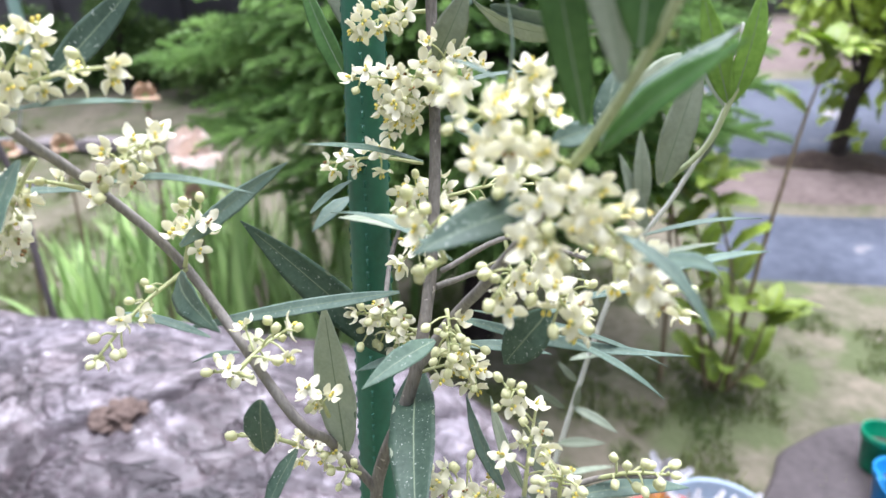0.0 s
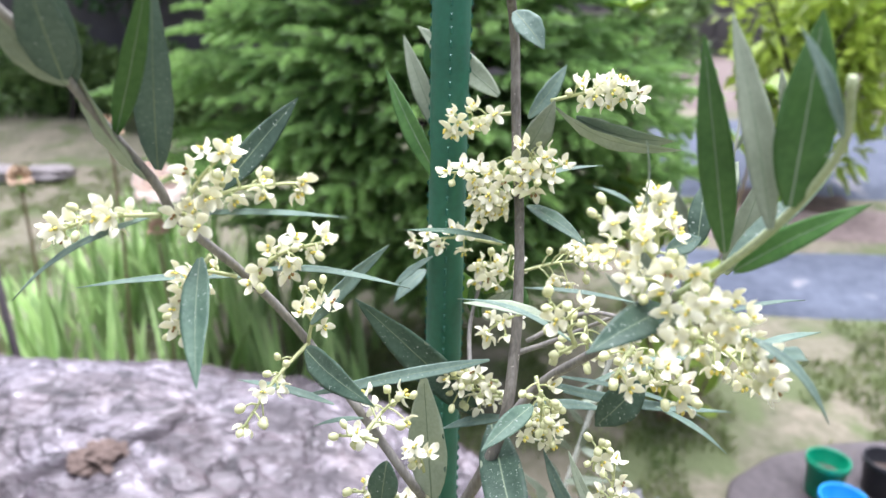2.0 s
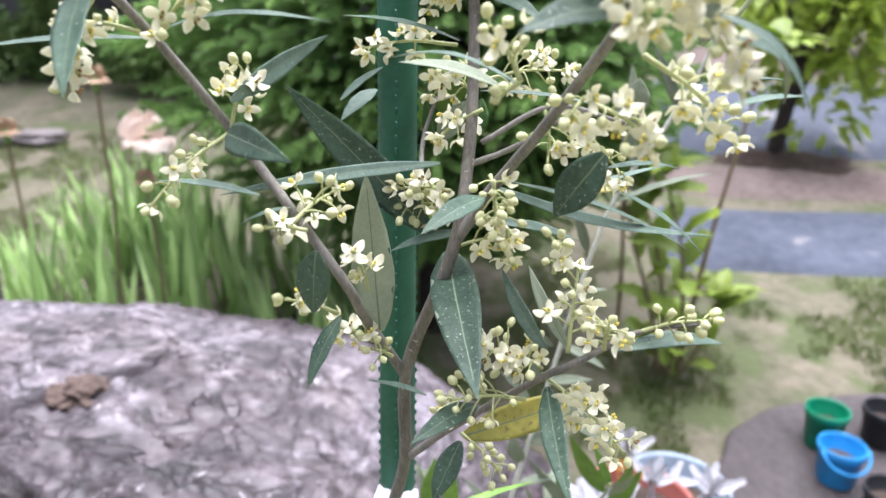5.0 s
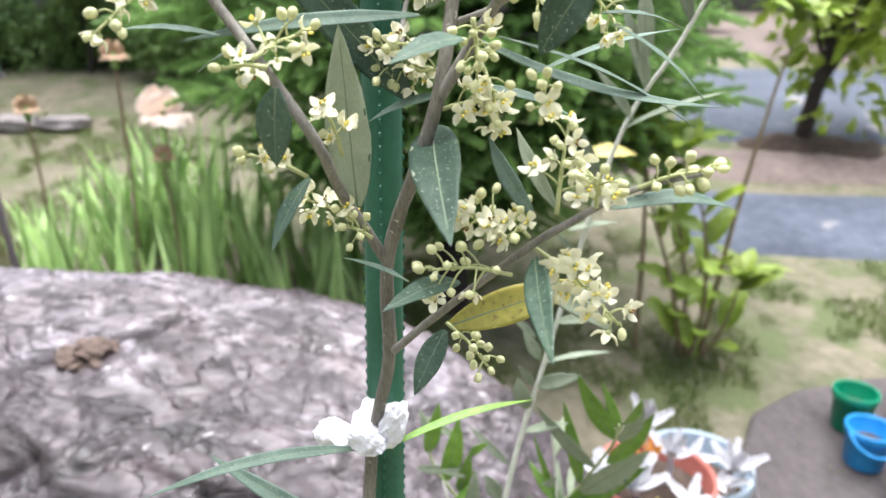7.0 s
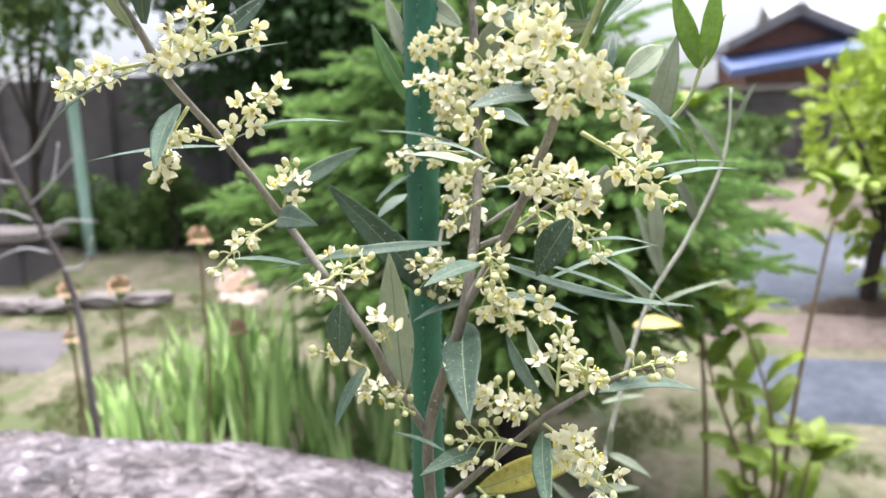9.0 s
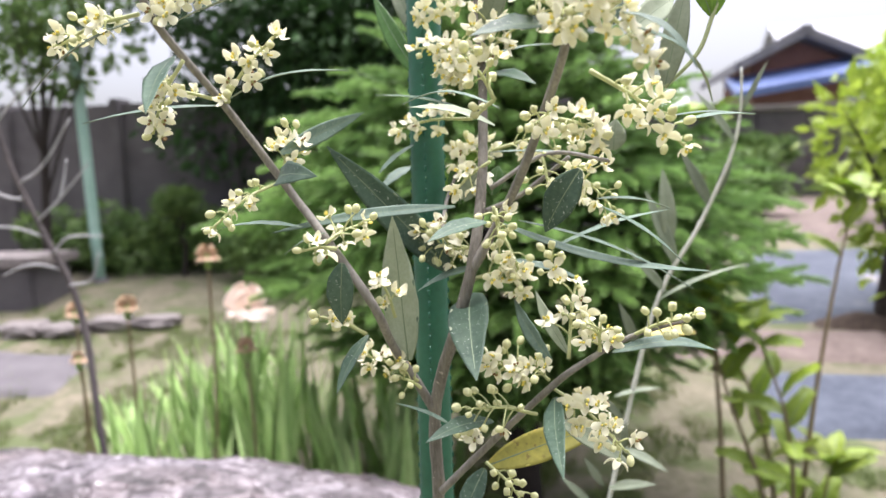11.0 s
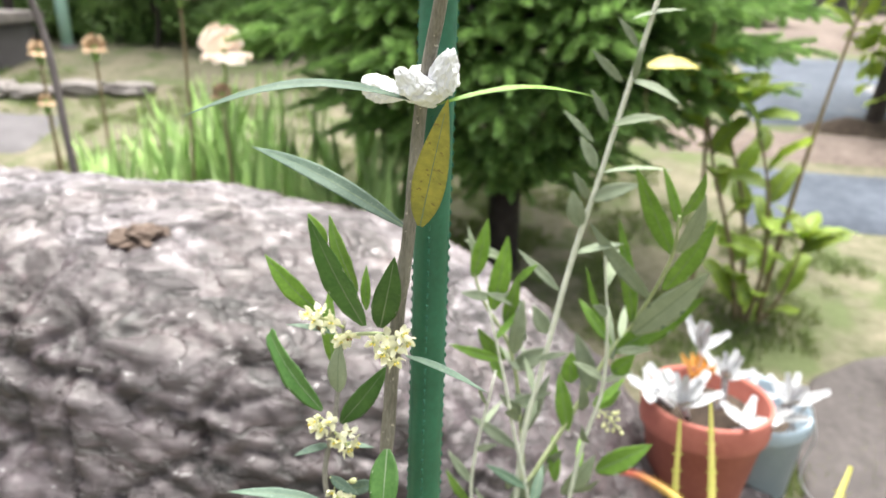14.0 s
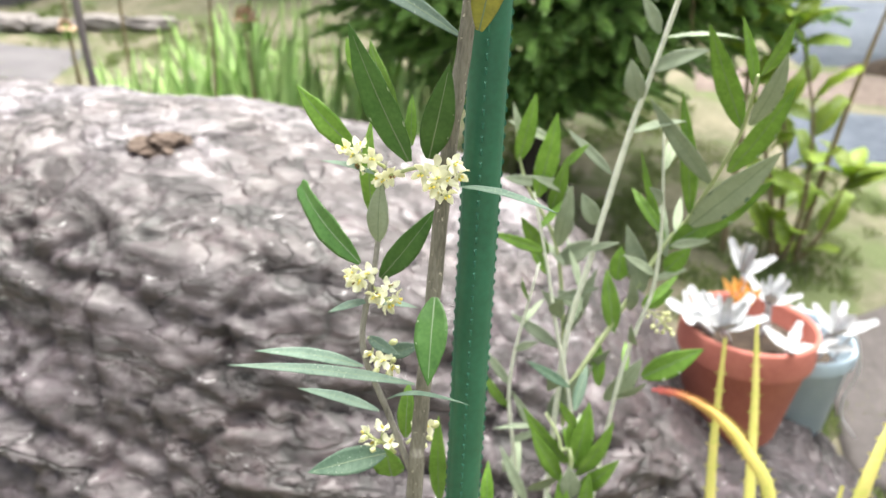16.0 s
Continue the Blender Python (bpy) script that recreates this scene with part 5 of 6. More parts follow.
branch(olive, BARK, ((-0.0620, 0.2350, -0.0200, 0.00460), (-0.0500, 0.2420, 0.4000, 0.00420), (-0.0340, 0.2500, 0.7580, 0.00370), (-0.0320, 0.2520, 0.8080, 0.00340), (-0.0290, 0.2560, 0.8620, 0.00320), (-0.0250, 0.2620, 0.9310, 0.00300), (-0.0200, 0.2640, 0.9800, 0.00280), (-0.0170, 0.2720, 1.0310, 0.00270), (-0.0080, 0.2640, 1.0770, 0.00270), (-0.0070, 0.2620, 1.1210, 0.00260), (0.0100, 0.2524, 1.1739, 0.00240), (0.0150, 0.2650, 1.2110, 0.00220), (0.0150, 0.2800, 1.2510, 0.00200), (0.0130, 0.2914, 1.2781, 0.00200), (0.0105, 0.3015, 1.3194, 0.00190), (0.0070, 0.2911, 1.3410, 0.00180)), "trunk")
branch(olive, TWIG, ((-0.0078, 0.2620, 1.1170, 0.00195), (-0.0130, 0.2580, 1.1290, 0.00190), (-0.0215, 0.2500, 1.1480, 0.00180), (-0.0251, 0.2265, 1.1740, 0.00170), (-0.0611, 0.2418, 1.2165, 0.00160), (-0.0780, 0.2277, 1.2477, 0.00150), (-0.0899, 0.2070, 1.2729, 0.00140), (-0.0929, 0.2000, 1.2859, 0.00140), (-0.0974, 0.1880, 1.3019, 0.00130), (-0.1017, 0.1780, 1.3167, 0.00125), (-0.1038, 0.1680, 1.3272, 0.00120), (-0.1067, 0.1600, 1.3356, 0.00110), (-0.1097, 0.1550, 1.3424, 0.00090)), "branch")
branch(olive, TWIG, ((0.0109, 0.2530, 1.1777, 0.00200), (0.0242, 0.2488, 1.2000, 0.00190), (0.0361, 0.2292, 1.2220, 0.00170), (0.0498, 0.1959, 1.2536, 0.00150), (0.0515, 0.1880, 1.2634, 0.00140)), "branch")
branch(olive, TWIG_GREEN, ((0.0515, 0.1879, 1.2625, 0.00135), (0.0590, 0.1759, 1.2761, 0.00115), (0.0660, 0.1630, 1.2930, 0.00105), (0.0710, 0.1550, 1.3100, 0.00100), (0.0680, 0.1500, 1.3250, 0.00090)), "branch")
branch(olive, TWIG, ((-0.0050, 0.2560, 1.0840, 0.00160), (0.0110, 0.2500, 1.1020, 0.00150), (0.0400, 0.2318, 1.1350, 0.00130), (0.0525, 0.2239, 1.1475, 0.00120), (0.0714, 0.2255, 1.1583, 0.00090), (0.0899, 0.2190, 1.1656, 0.00050)), "branch")
branch(olive, TWIG, ((0.0190, 0.2621, 1.2110, 0.00100), (0.0425, 0.2622, 1.2241, 0.00090), (0.0662, 0.2547, 1.2204, 0.00070)), "branch")
branch(olive, TWIG, ((0.0150, 0.2704, 1.2009, 0.00120), (0.0310, 0.2703, 1.2079, 0.00100), (0.0509, 0.2619, 1.2226, 0.00080)), "branch")
branch(olive, TWIG, ((-0.0022, 0.2661, 1.1928, 0.00100), (-0.0030, 0.2855, 1.2058, 0.00090), (0.0010, 0.3000, 1.2200, 0.00070)), "branch")
branch(olive, TWIG_GREEN, ((0.0862, 0.2497, 1.2465, 0.00080), (0.0979, 0.2498, 1.2584, 0.00080), (0.1035, 0.2499, 1.2727, 0.00080), (0.1111, 0.2500, 1.2906, 0.00060)), "branch")
leaf(olive, (-0.0918, 0.2000, 1.2900), (-0.0796, 0.1800, 1.3409), 0.0115, "g", face=(0.2,-1,0.35), bow=0.03)
leaf(olive, (-0.0967, 0.1880, 1.3016), (-0.0762, 0.1720, 1.3437), 0.0068, "k", face=(0.7,-1,0.3), bow=0.05)
leaf(olive, (-0.0943, 0.1970, 1.2878), (-0.1002, 0.1780, 1.3194), 0.0125, "u", face=(-0.5,-1,0.3), bow=0.05)
leaf(olive, (-0.1017, 0.1760, 1.3172), (-0.0970, 0.1580, 1.3428), 0.0125, "g", face=(0.3,-1,0.5), bow=0.03)
leaf(olive, (-0.1016, 0.1770, 1.3157), (-0.1130, 0.1650, 1.3360), 0.0095, "u", face=(-0.3,-1,0.5), bow=0.04)
leaf(olive, (-0.1019, 0.1800, 1.3154), (-0.0948, 0.1650, 1.3409), 0.0085, "g", face=(0.3,-1,0.3), bow=0.03)
leaf(olive, (-0.0803, 0.2173, 1.2802), (-0.0608, 0.2385, 1.3055), 0.0093, "d", face=(0.5,-1,0.2), bow=-0.04)
leaf(olive, (-0.0894, 0.2109, 1.2737), (-0.0373, 0.1921, 1.2805), 0.0030, "g", face=(0,-0.5,1), bow=0.03)
leaf(olive, (-0.0962, 0.2041, 1.2752), (-0.1426, 0.2010, 1.2484), 0.0038, "g", face=(-0.2,-0.6,1), bow=0.1)
leaf(olive, (-0.0790, 0.2295, 1.2468), (-0.1350, 0.2242, 1.2430), 0.0034, "g", face=(0,-0.5,1), bow=0.04)
leaf(olive, (-0.0843, 0.2053, 1.2620), (-0.0738, 0.1675, 1.2402), 0.0096, "d", bow=0.05)
leaf(olive, (-0.0770, 0.2295, 1.2488), (-0.0219, 0.2068, 1.2551), 0.0032, "g", face=(0,-0.5,1), bow=0.08)
leaf(olive, (-0.0588, 0.2343, 1.2281), (-0.0358, 0.2732, 1.2450), 0.0081, "g", face=(0.3,-1,-0.2), bow=-0.04)
leaf(olive, (-0.0610, 0.2353, 1.2177), (-0.0321, 0.1967, 1.2194), 0.0110, "d", face=(-0.3,-1,0.5), bow=0.08)
leaf(olive, (-0.0501, 0.2283, 1.1999), (-0.0897, 0.2437, 1.1996), 0.0037, "g", face=(0,-0.4,1), bow=0.05)
leaf(olive, (-0.0390, 0.2236, 1.1978), (-0.0586, 0.2308, 1.1892), 0.0025, "g", face=(0,-0.4,1))
leaf(olive, (0.0049, 0.2583, 1.2042), (-0.0657, 0.2360, 1.1976), 0.0055, "g", face=(0,-0.8,0.5), bow=0.06)
leaf(olive, (0.0019, 0.2635, 1.1765), (-0.0461, 0.2525, 1.2306), 0.0159, "d", face=(0.4,-1,-0.2), bow=-0.03)
leaf(olive, (-0.0160, 0.2526, 1.1417), (-0.0202, 0.2526, 1.2014), 0.0176, "u", face=(-0.2,-1,0), bow=0.0)
leaf(olive, (-0.0298, 0.2138, 1.1876), (-0.0327, 0.2184, 1.1642), 0.0117, "d", bow=0.05)
leaf(olive, (-0.0265, 0.2313, 1.1573), (-0.0353, 0.2153, 1.1387), 0.0080, "d", face=(-0.6,-1,0.2))
leaf(olive, (0.0201, 0.2340, 1.1995), (0.0020, 0.2115, 1.1952), 0.0084, "d", face=(0,-0.7,0.8), bow=0.08)
leaf(olive, (0.0076, 0.2741, 1.1653), (0.0198, 0.1930, 1.1521), 0.0185, "d", face=(0,-1,0.3), bow=0.05)
leaf(olive, (0.0224, 0.2553, 1.1977), (0.1084, 0.2804, 1.1718), 0.0056, "g", face=(0,-0.6,0.8), bow=-0.08)
leaf(olive, (0.0238, 0.2649, 1.1812), (0.0588, 0.2860, 1.1678), 0.0054, "g", face=(0,-0.5,0.8))
leaf(olive, (0.0431, 0.2297, 1.1480), (0.0276, 0.2561, 1.1665), 0.0073, "g", face=(-0.7,-1,0.2))
leaf(olive, (0.0494, 0.2254, 1.1521), (0.0366, 0.2491, 1.1710), 0.0059, "u", face=(-0.6,-1,0.2))
leaf(olive, (0.0647, 0.2225, 1.1533), (0.1022, 0.2321, 1.1526), 0.0065, "g", face=(0,-0.6,1), bow=0.14)
leaf(olive, (0.0441, 0.2294, 1.1342), (0.0473, 0.1823, 1.1239), 0.0092, "d", face=(-0.2,-1,0.3))
leaf(olive, (0.0203, 0.2333, 1.1234), (-0.0006, 0.2078, 1.1247), 0.0089, "d", face=(0,-0.6,0.9), bow=0.1)
leaf(olive, (0.0010, 0.2550, 1.1130), (-0.0193, 0.2411, 1.1274), 0.0029, "g", face=(0,-0.5,1))
leaf(olive, (0.0160, 0.2500, 1.0986), (0.0665, 0.2580, 1.1154), 0.0145, "o", face=(-0.2,-1,0.5), bow=0.08)
leaf(olive, (0.0460, 0.2470, 1.1189), (0.0715, 0.2350, 1.1069), 0.0085, "u", face=(0.2,-0.9,0.5), bow=0.1)
leaf(olive, (0.0150, 0.2460, 1.0990), (0.0050, 0.2359, 1.0780), 0.0105, "d", face=(-0.3,-1,0.3))
leaf(olive, (0.0139, 0.2576, 1.1795), (-0.0136, 0.2637, 1.1691), 0.0053, "g", face=(0,-0.6,1), bow=0.08)
leaf(olive, (-0.0020, 0.3100, 1.2060), (-0.0080, 0.3100, 1.2210), 0.0098, "y")
leaf(olive, (0.0020, 0.3000, 1.2150), (0.0150, 0.3000, 1.2310), 0.0100, "y", face=(0.3,-1,0.3))
leaf(olive, (0.0030, 0.2951, 1.2050), (0.0140, 0.2900, 1.2210), 0.0104, "u")
leaf(olive, (-0.0237, 0.3094, 1.2210), (-0.0363, 0.2962, 1.2108), 0.0082, "g", face=(0,-0.5,1))
leaf(olive, (0.0247, 0.2302, 1.2345), (-0.0057, 0.2246, 1.2428), 0.0057, "u", face=(0,-0.6,1), bow=0.1)
leaf(olive, (0.0290, 0.2049, 1.2387), (-0.0078, 0.2249, 1.2448), 0.0022, "g", face=(0,-0.4,1), bow=0.14)
leaf(olive, (0.0505, 0.1888, 1.2586), (0.0253, 0.1655, 1.2562), 0.0107, "d", face=(-0.2,-0.9,0.7), bow=0.1)
leaf(olive, (0.0546, 0.2214, 1.2178), (0.0417, 0.2278, 1.1958), 0.0137, "d", face=(-0.2,-1,0.3), bow=0.08)
leaf(olive, (0.0649, 0.1708, 1.2600), (0.0839, 0.1592, 1.2434), 0.0042, "g", face=(0.3,-0.5,0.8), bow=0.16)
leaf(olive, (0.0812, 0.2397, 1.2344), (0.1183, 0.2550, 1.2359), 0.0023, "g", face=(0,-0.4,1))
leaf(olive, (0.0620, 0.2284, 1.2045), (0.0917, 0.2348, 1.1828), 0.0033, "g", face=(0,-0.4,1))
leaf(olive, (0.0301, 0.2592, 1.1980), (0.1025, 0.2855, 1.1659), 0.0033, "g", face=(0,-0.4,1))
leaf(olive, (0.0408, 0.1966, 1.2801), (0.0420, 0.1977, 1.3025), 0.0022, "g", face=(1,-0.3,0), bow=0.1)
leaf(olive, (0.0399, 0.1989, 1.2848), (0.0290, 0.1994, 1.2894), 0.0022, "g", face=(0,-0.4,1))
leaf(olive, (0.0180, 0.2852, 1.2590), (0.0384, 0.2601, 1.2520), 0.0076, "d", face=(0,-0.7,0.8), bow=0.08)
leaf(olive, (0.0180, 0.2800, 1.2260), (0.0680, 0.2799, 1.2207), 0.0027, "g", face=(0,-0.4,1), bow=0.05)
leaf(olive, (0.0100, 0.2850, 1.2430), (-0.0294, 0.2705, 1.2524), 0.0042, "d", face=(0,-0.4,1))
leaf(olive, (-0.0360, 0.2954, 1.2187), (-0.0188, 0.2996, 1.2320), 0.0047, "g", face=(0,-0.5,1))
leaf(olive, (0.0580, 0.1750, 1.2800), (0.0460, 0.1750, 1.3310), 0.0091, "k", face=(-0.2,-1,0), bow=0.02)
leaf(olive, (0.0630, 0.1630, 1.2900), (0.0510, 0.1730, 1.3360), 0.0086, "u", face=(0.2,-1,0), bow=0.03)
leaf(olive, (0.0650, 0.1600, 1.2960), (0.0660, 0.1630, 1.3370), 0.0132, "k", face=(-0.2,-1,0.1), bow=0.02)
leaf(olive, (0.0690, 0.1510, 1.3130), (0.0580, 0.1530, 1.3340), 0.0042, "g", face=(0.5,-1,0))
leaf(olive, (0.0600, 0.1779, 1.2761), (0.0890, 0.1929, 1.2971), 0.0068, "d", face=(-0.3,-0.6,0.8), bow=0.02)
leaf(olive, (0.0610, 0.1749, 1.2751), (0.0810, 0.1580, 1.2980), 0.0076, "k", face=(0.2,-0.7,0.8), bow=0.06)
leaf(olive, (0.0662, 0.2219, 1.2657), (0.0694, 0.2326, 1.2843), 0.0084, "d", face=(-0.4,-1,0.1))
leaf(olive, (0.0760, 0.1999, 1.3111), (0.0740, 0.2000, 1.3220), 0.0029, "u")
leaf(olive, (0.0527, 0.2063, 1.2694), (0.0638, 0.2115, 1.2718), 0.0068, "g", face=(0.2,-1,0.5))
leaf(olive, (0.0053, 0.3053, 1.2991), (-0.0298, 0.3280, 1.3244), 0.0126, "u", face=(0.2,-1,0), bow=0.02)
leaf(olive, (-0.0168, 0.3022, 1.2623), (-0.0434, 0.3264, 1.3061), 0.0104, "k", face=(-0.5,-1,0.2), bow=0.05)
leaf(olive, (-0.0175, 0.3135, 1.2802), (-0.0359, 0.3272, 1.3207), 0.0097, "u", face=(-0.3,-1,0.2))
leaf(olive, (-0.0215, 0.3249, 1.3028), (-0.0253, 0.3252, 1.3190), 0.0083, "k")
leaf(olive, (0.0175, 0.3019, 1.2910), (0.0334, 0.3169, 1.3110), 0.0082, "g", face=(0.4,-1,0.2))
leaf(olive, (0.0267, 0.2867, 1.2977), (0.0655, 0.2500, 1.2888), 0.0101, "u", face=(0,-0.8,-0.6), bow=0.12)
leaf(olive, (0.0151, 0.2864, 1.2782), (0.0258, 0.2833, 1.3009), 0.0118, "u", face=(0.3,-1,0.2))
leaf(olive, (0.0090, 0.2863, 1.3321), (0.0202, 0.2803, 1.3195), 0.0123, "g", face=(0.4,-1,0.4))
leaf(olive, (0.0151, 0.2908, 1.2671), (0.0491, 0.3011, 1.2730), 0.0032, "g", face=(0,-0.4,1))
leaf(olive, (0.0160, 0.2951, 1.2070), (0.0190, 0.3000, 1.2200), 0.0105, "k")
leaf(olive, (0.0010, 0.3001, 1.2030), (-0.0030, 0.3000, 1.2200), 0.0087, "k")
leaf(olive, (0.0336, 0.2791, 1.2953), (0.0654, 0.2603, 1.2904), 0.0133, "u", face=(0,-0.8,-0.5), bow=0.1)
leaf(olive, (0.0862, 0.2497, 1.2465), (0.0944, 0.2499, 1.2844), 0.0104, "u", face=(-0.2,-1,0))
leaf(olive, (0.1025, 0.2499, 1.2713), (0.0921, 0.2500, 1.3015), 0.0083, "y", face=(-0.3,-1,0.2))
leaf(olive, (0.1035, 0.2499, 1.2715), (0.1080, 0.2500, 1.3029), 0.0092, "y", face=(0.3,-1,0.2))
leaf(olive, (0.0750, 0.2497, 1.2687), (0.0923, 0.2699, 1.2827), 0.0115, "u", face=(0.2,-1,0.2))
leaf(olive, (0.0698, 0.1686, 1.2552), (0.0949, 0.1990, 1.2380), 0.0046, "g", face=(0.3,-0.6,0.8), bow=0.12)
leaf(olive, (0.0856, 0.2194, 1.2319), (0.1134, 0.2300, 1.2347), 0.0033, "g", face=(0,-0.4,1))
leaf(olive, (0.0673, 0.2497, 1.2243), (0.0683, 0.2497, 1.2361), 0.0099, "u")
leaf(olive, (0.0423, 0.2724, 1.1844), (0.0929, 0.2878, 1.1996), 0.0034, "g", face=(0,-0.4,1))
leaf(olive, (0.0610, 0.2509, 1.2061), (0.0923, 0.2772, 1.2002), 0.0037, "g", face=(0,-0.4,1))
leaf(olive, (-0.0190, 0.2660, 1.0320), (-0.0990, 0.2320, 1.0300), 0.0058, "g", face=(0,-0.6,1), bow=0.15)
leaf(olive, (-0.0110, 0.2700, 1.0300), (0.0520, 0.3110, 1.0320), 0.0044, "y", face=(0,-0.4,1), bow=0.09)
leaf(olive, (-0.0230, 0.2680, 0.9790), (-0.0990, 0.2910, 1.0050), 0.0092, "g", face=(-0.2,-0.7,0.8), bow=0.12)
leaf(olive, (-0.0150, 0.2620, 0.9820), (0.0010, 0.2220, 1.0400), 0.0142, "o", face=(0.1,-1,0.2), bow=0.02)
branch(olive, TWIG, ((-0.0340, 0.2520, 0.7890, 0.00160), (-0.0470, 0.2550, 0.8210, 0.00140), (-0.0590, 0.2600, 0.8500, 0.00130), (-0.0560, 0.2700, 0.8820, 0.00120), (-0.0560, 0.2800, 0.9040, 0.00110), (-0.0550, 0.2850, 0.9240, 0.00090)), "branch")
branch(olive, TWIG_GREEN, ((-0.0570, 0.2830, 0.9170, 0.00090), (-0.0370, 0.2650, 0.9290, 0.00080), (-0.0260, 0.2620, 0.9310, 0.00070)), "branch")
leaf(olive, (-0.0420, 0.2720, 0.9290), (-0.0630, 0.2620, 0.9820), 0.0165, "k", face=(-0.3,-1,0.1), bow=0.03)
leaf(olive, (-0.0680, 0.2850, 0.9280), (-0.0950, 0.2900, 0.9520), 0.0118, "y", face=(-0.4,-0.9,0.4), bow=0.08)
leaf(olive, (-0.0500, 0.2900, 0.9370), (-0.0660, 0.3000, 0.9710), 0.0107, "y", face=(-0.2,-1,0))
leaf(olive, (-0.0680, 0.3000, 0.9550), (-0.0760, 0.3000, 0.9710), 0.0086, "y")
leaf(olive, (-0.0430, 0.2800, 0.9330), (-0.0440, 0.2850, 0.9530), 0.0054, "y")
leaf(olive, (-0.0320, 0.2620, 0.9340), (-0.0230, 0.2500, 0.9720), 0.0132, "k", face=(0.3,-1,0.1), bow=0.03)
leaf(olive, (-0.0630, 0.2720, 0.8820), (-0.1020, 0.3050, 0.9030), 0.0143, "k", face=(-0.4,-1,0.3), bow=0.08, blunt=0.75)
leaf(olive, (-0.0550, 0.2720, 0.8930), (-0.0530, 0.2700, 0.9210), 0.0104, "u")
leaf(olive, (-0.0610, 0.2850, 0.8990), (-0.0630, 0.2900, 0.9400), 0.0094, "y", face=(-0.3,-1,0.1))
leaf(olive, (-0.0540, 0.2720, 0.8760), (-0.0310, 0.2750, 0.9090), 0.0124, "k", face=(0.4,-1,0.2), bow=0.06)
leaf(olive, (-0.0570, 0.2780, 0.9200), (-0.0780, 0.2700, 0.9270), 0.0041, "g", face=(0,-0.4,1))
leaf(olive, (-0.0180, 0.2500, 0.9280), (0.0190, 0.2200, 0.9330), 0.0037, "g", face=(0,-0.5,1), bow=0.06)
leaf(olive, (-0.0250, 0.2450, 0.8840), (-0.0230, 0.2250, 0.8570), 0.0142, "k", face=(0,-1,0.3), bow=0.04)
leaf(olive, (-0.0590, 0.2600, 0.8380), (-0.1040, 0.2500, 0.8460), 0.0068, "g", face=(0,-0.5,1), bow=0.09)
leaf(olive, (-0.0340, 0.2520, 0.8380), (-0.1070, 0.2300, 0.8510), 0.0060, "g", face=(0,-0.5,1), bow=0.05)
leaf(olive, (-0.0510, 0.2570, 0.8180), (-0.0900, 0.2600, 0.8220), 0.0056, "g", face=(0,-0.5,1), bow=0.08)
leaf(olive, (-0.0460, 0.2500, 0.8010), (-0.0770, 0.2350, 0.7970), 0.0131, "d", face=(0,-0.7,0.8), bow=0.05)
leaf(olive, (-0.0570, 0.2650, 0.8680), (-0.0740, 0.2600, 0.8630), 0.0047, "g", face=(0,-0.5,1))
leaf(olive, (-0.0570, 0.2680, 0.8660), (-0.0380, 0.2750, 0.8620), 0.0038, "g", face=(0,-0.5,1))
leaf(olive, (-0.0470, 0.2570, 0.8250), (-0.0080, 0.2250, 0.8520), 0.0027, "g", face=(0,-0.5,1), bow=0.1)
leaf(olive, (-0.0570, 0.2620, 0.8520), (-0.0410, 0.2550, 0.8490), 0.0061, "g", face=(0.2,-1,0.5))
leaf(olive, (-0.0490, 0.2650, 0.8430), (-0.0360, 0.2700, 0.8460), 0.0078, "g", face=(0,-1,0.4))
leaf(olive, (-0.0430, 0.2750, 0.7910), (-0.0440, 0.2850, 0.8160), 0.0096, "y")
leaf(olive, (-0.0300, 0.3000, 0.7330), (-0.0320, 0.3000, 0.7870), 0.0102, "y")
leaf(olive, (-0.0050, 0.3100, 0.7170), (-0.0070, 0.3200, 0.7470), 0.0083, "y")
leaf(olive, (-0.0510, 0.2800, 0.7620), (-0.0540, 0.2800, 0.7790), 0.0171, "y")
cluster(olive, (-0.0933, 0.2010, 1.2764), (-0.1294, 0.2054, 1.2679), 0.0048, 13, 101, 0.1)
cluster(olive, (-0.0903, 0.2071, 1.2741), (-0.0740, 0.2093, 1.2950), 0.0057, 10, 102, 0.1)
cluster(olive, (-0.0893, 0.2071, 1.2763), (-0.0519, 0.2041, 1.2866), 0.0048, 9, 103, 0.1)
cluster(olive, (-0.0893, 0.2071, 1.2752), (-0.0814, 0.1979, 1.2743), 0.0042, 4, 104, 0.1)
cluster(olive, (-0.0828, 0.2096, 1.2615), (-0.0952, 0.2070, 1.2359), 0.0047, 12, 105, 0.3)
cluster(olive, (-0.0798, 0.2238, 1.2490), (-0.0988, 0.2186, 1.2518), 0.0025, 4, 106, 0.3)
cluster(olive, (-0.0770, 0.2277, 1.2477), (-0.0471, 0.2083, 1.2675), 0.0063, 12, 107, 0.3)
cluster(olive, (-0.0749, 0.2264, 1.2478), (-0.0695, 0.2153, 1.2494), 0.0028, 3, 108, 0.9)
cluster(olive, (-0.0611, 0.2398, 1.2185), (-0.0564, 0.2472, 1.2371), 0.0065, 8, 109, 0.2)
cluster(olive, (-0.0611, 0.2408, 1.2175), (-0.0769, 0.2086, 1.2010), 0.0056, 12, 110, 0.3)
cluster(olive, (-0.0281, 0.2347, 1.1567), (-0.0446, 0.2245, 1.1661), 0.0037, 7, 111, 0.4)
cluster(olive, (-0.0379, 0.2201, 1.1942), (-0.0277, 0.2356, 1.1999), 0.0080, 10, 112, 0.5)
cluster(olive, (-0.0333, 0.2184, 1.1924), (-0.0478, 0.2221, 1.1912), 0.0032, 5, 113, 0.3)
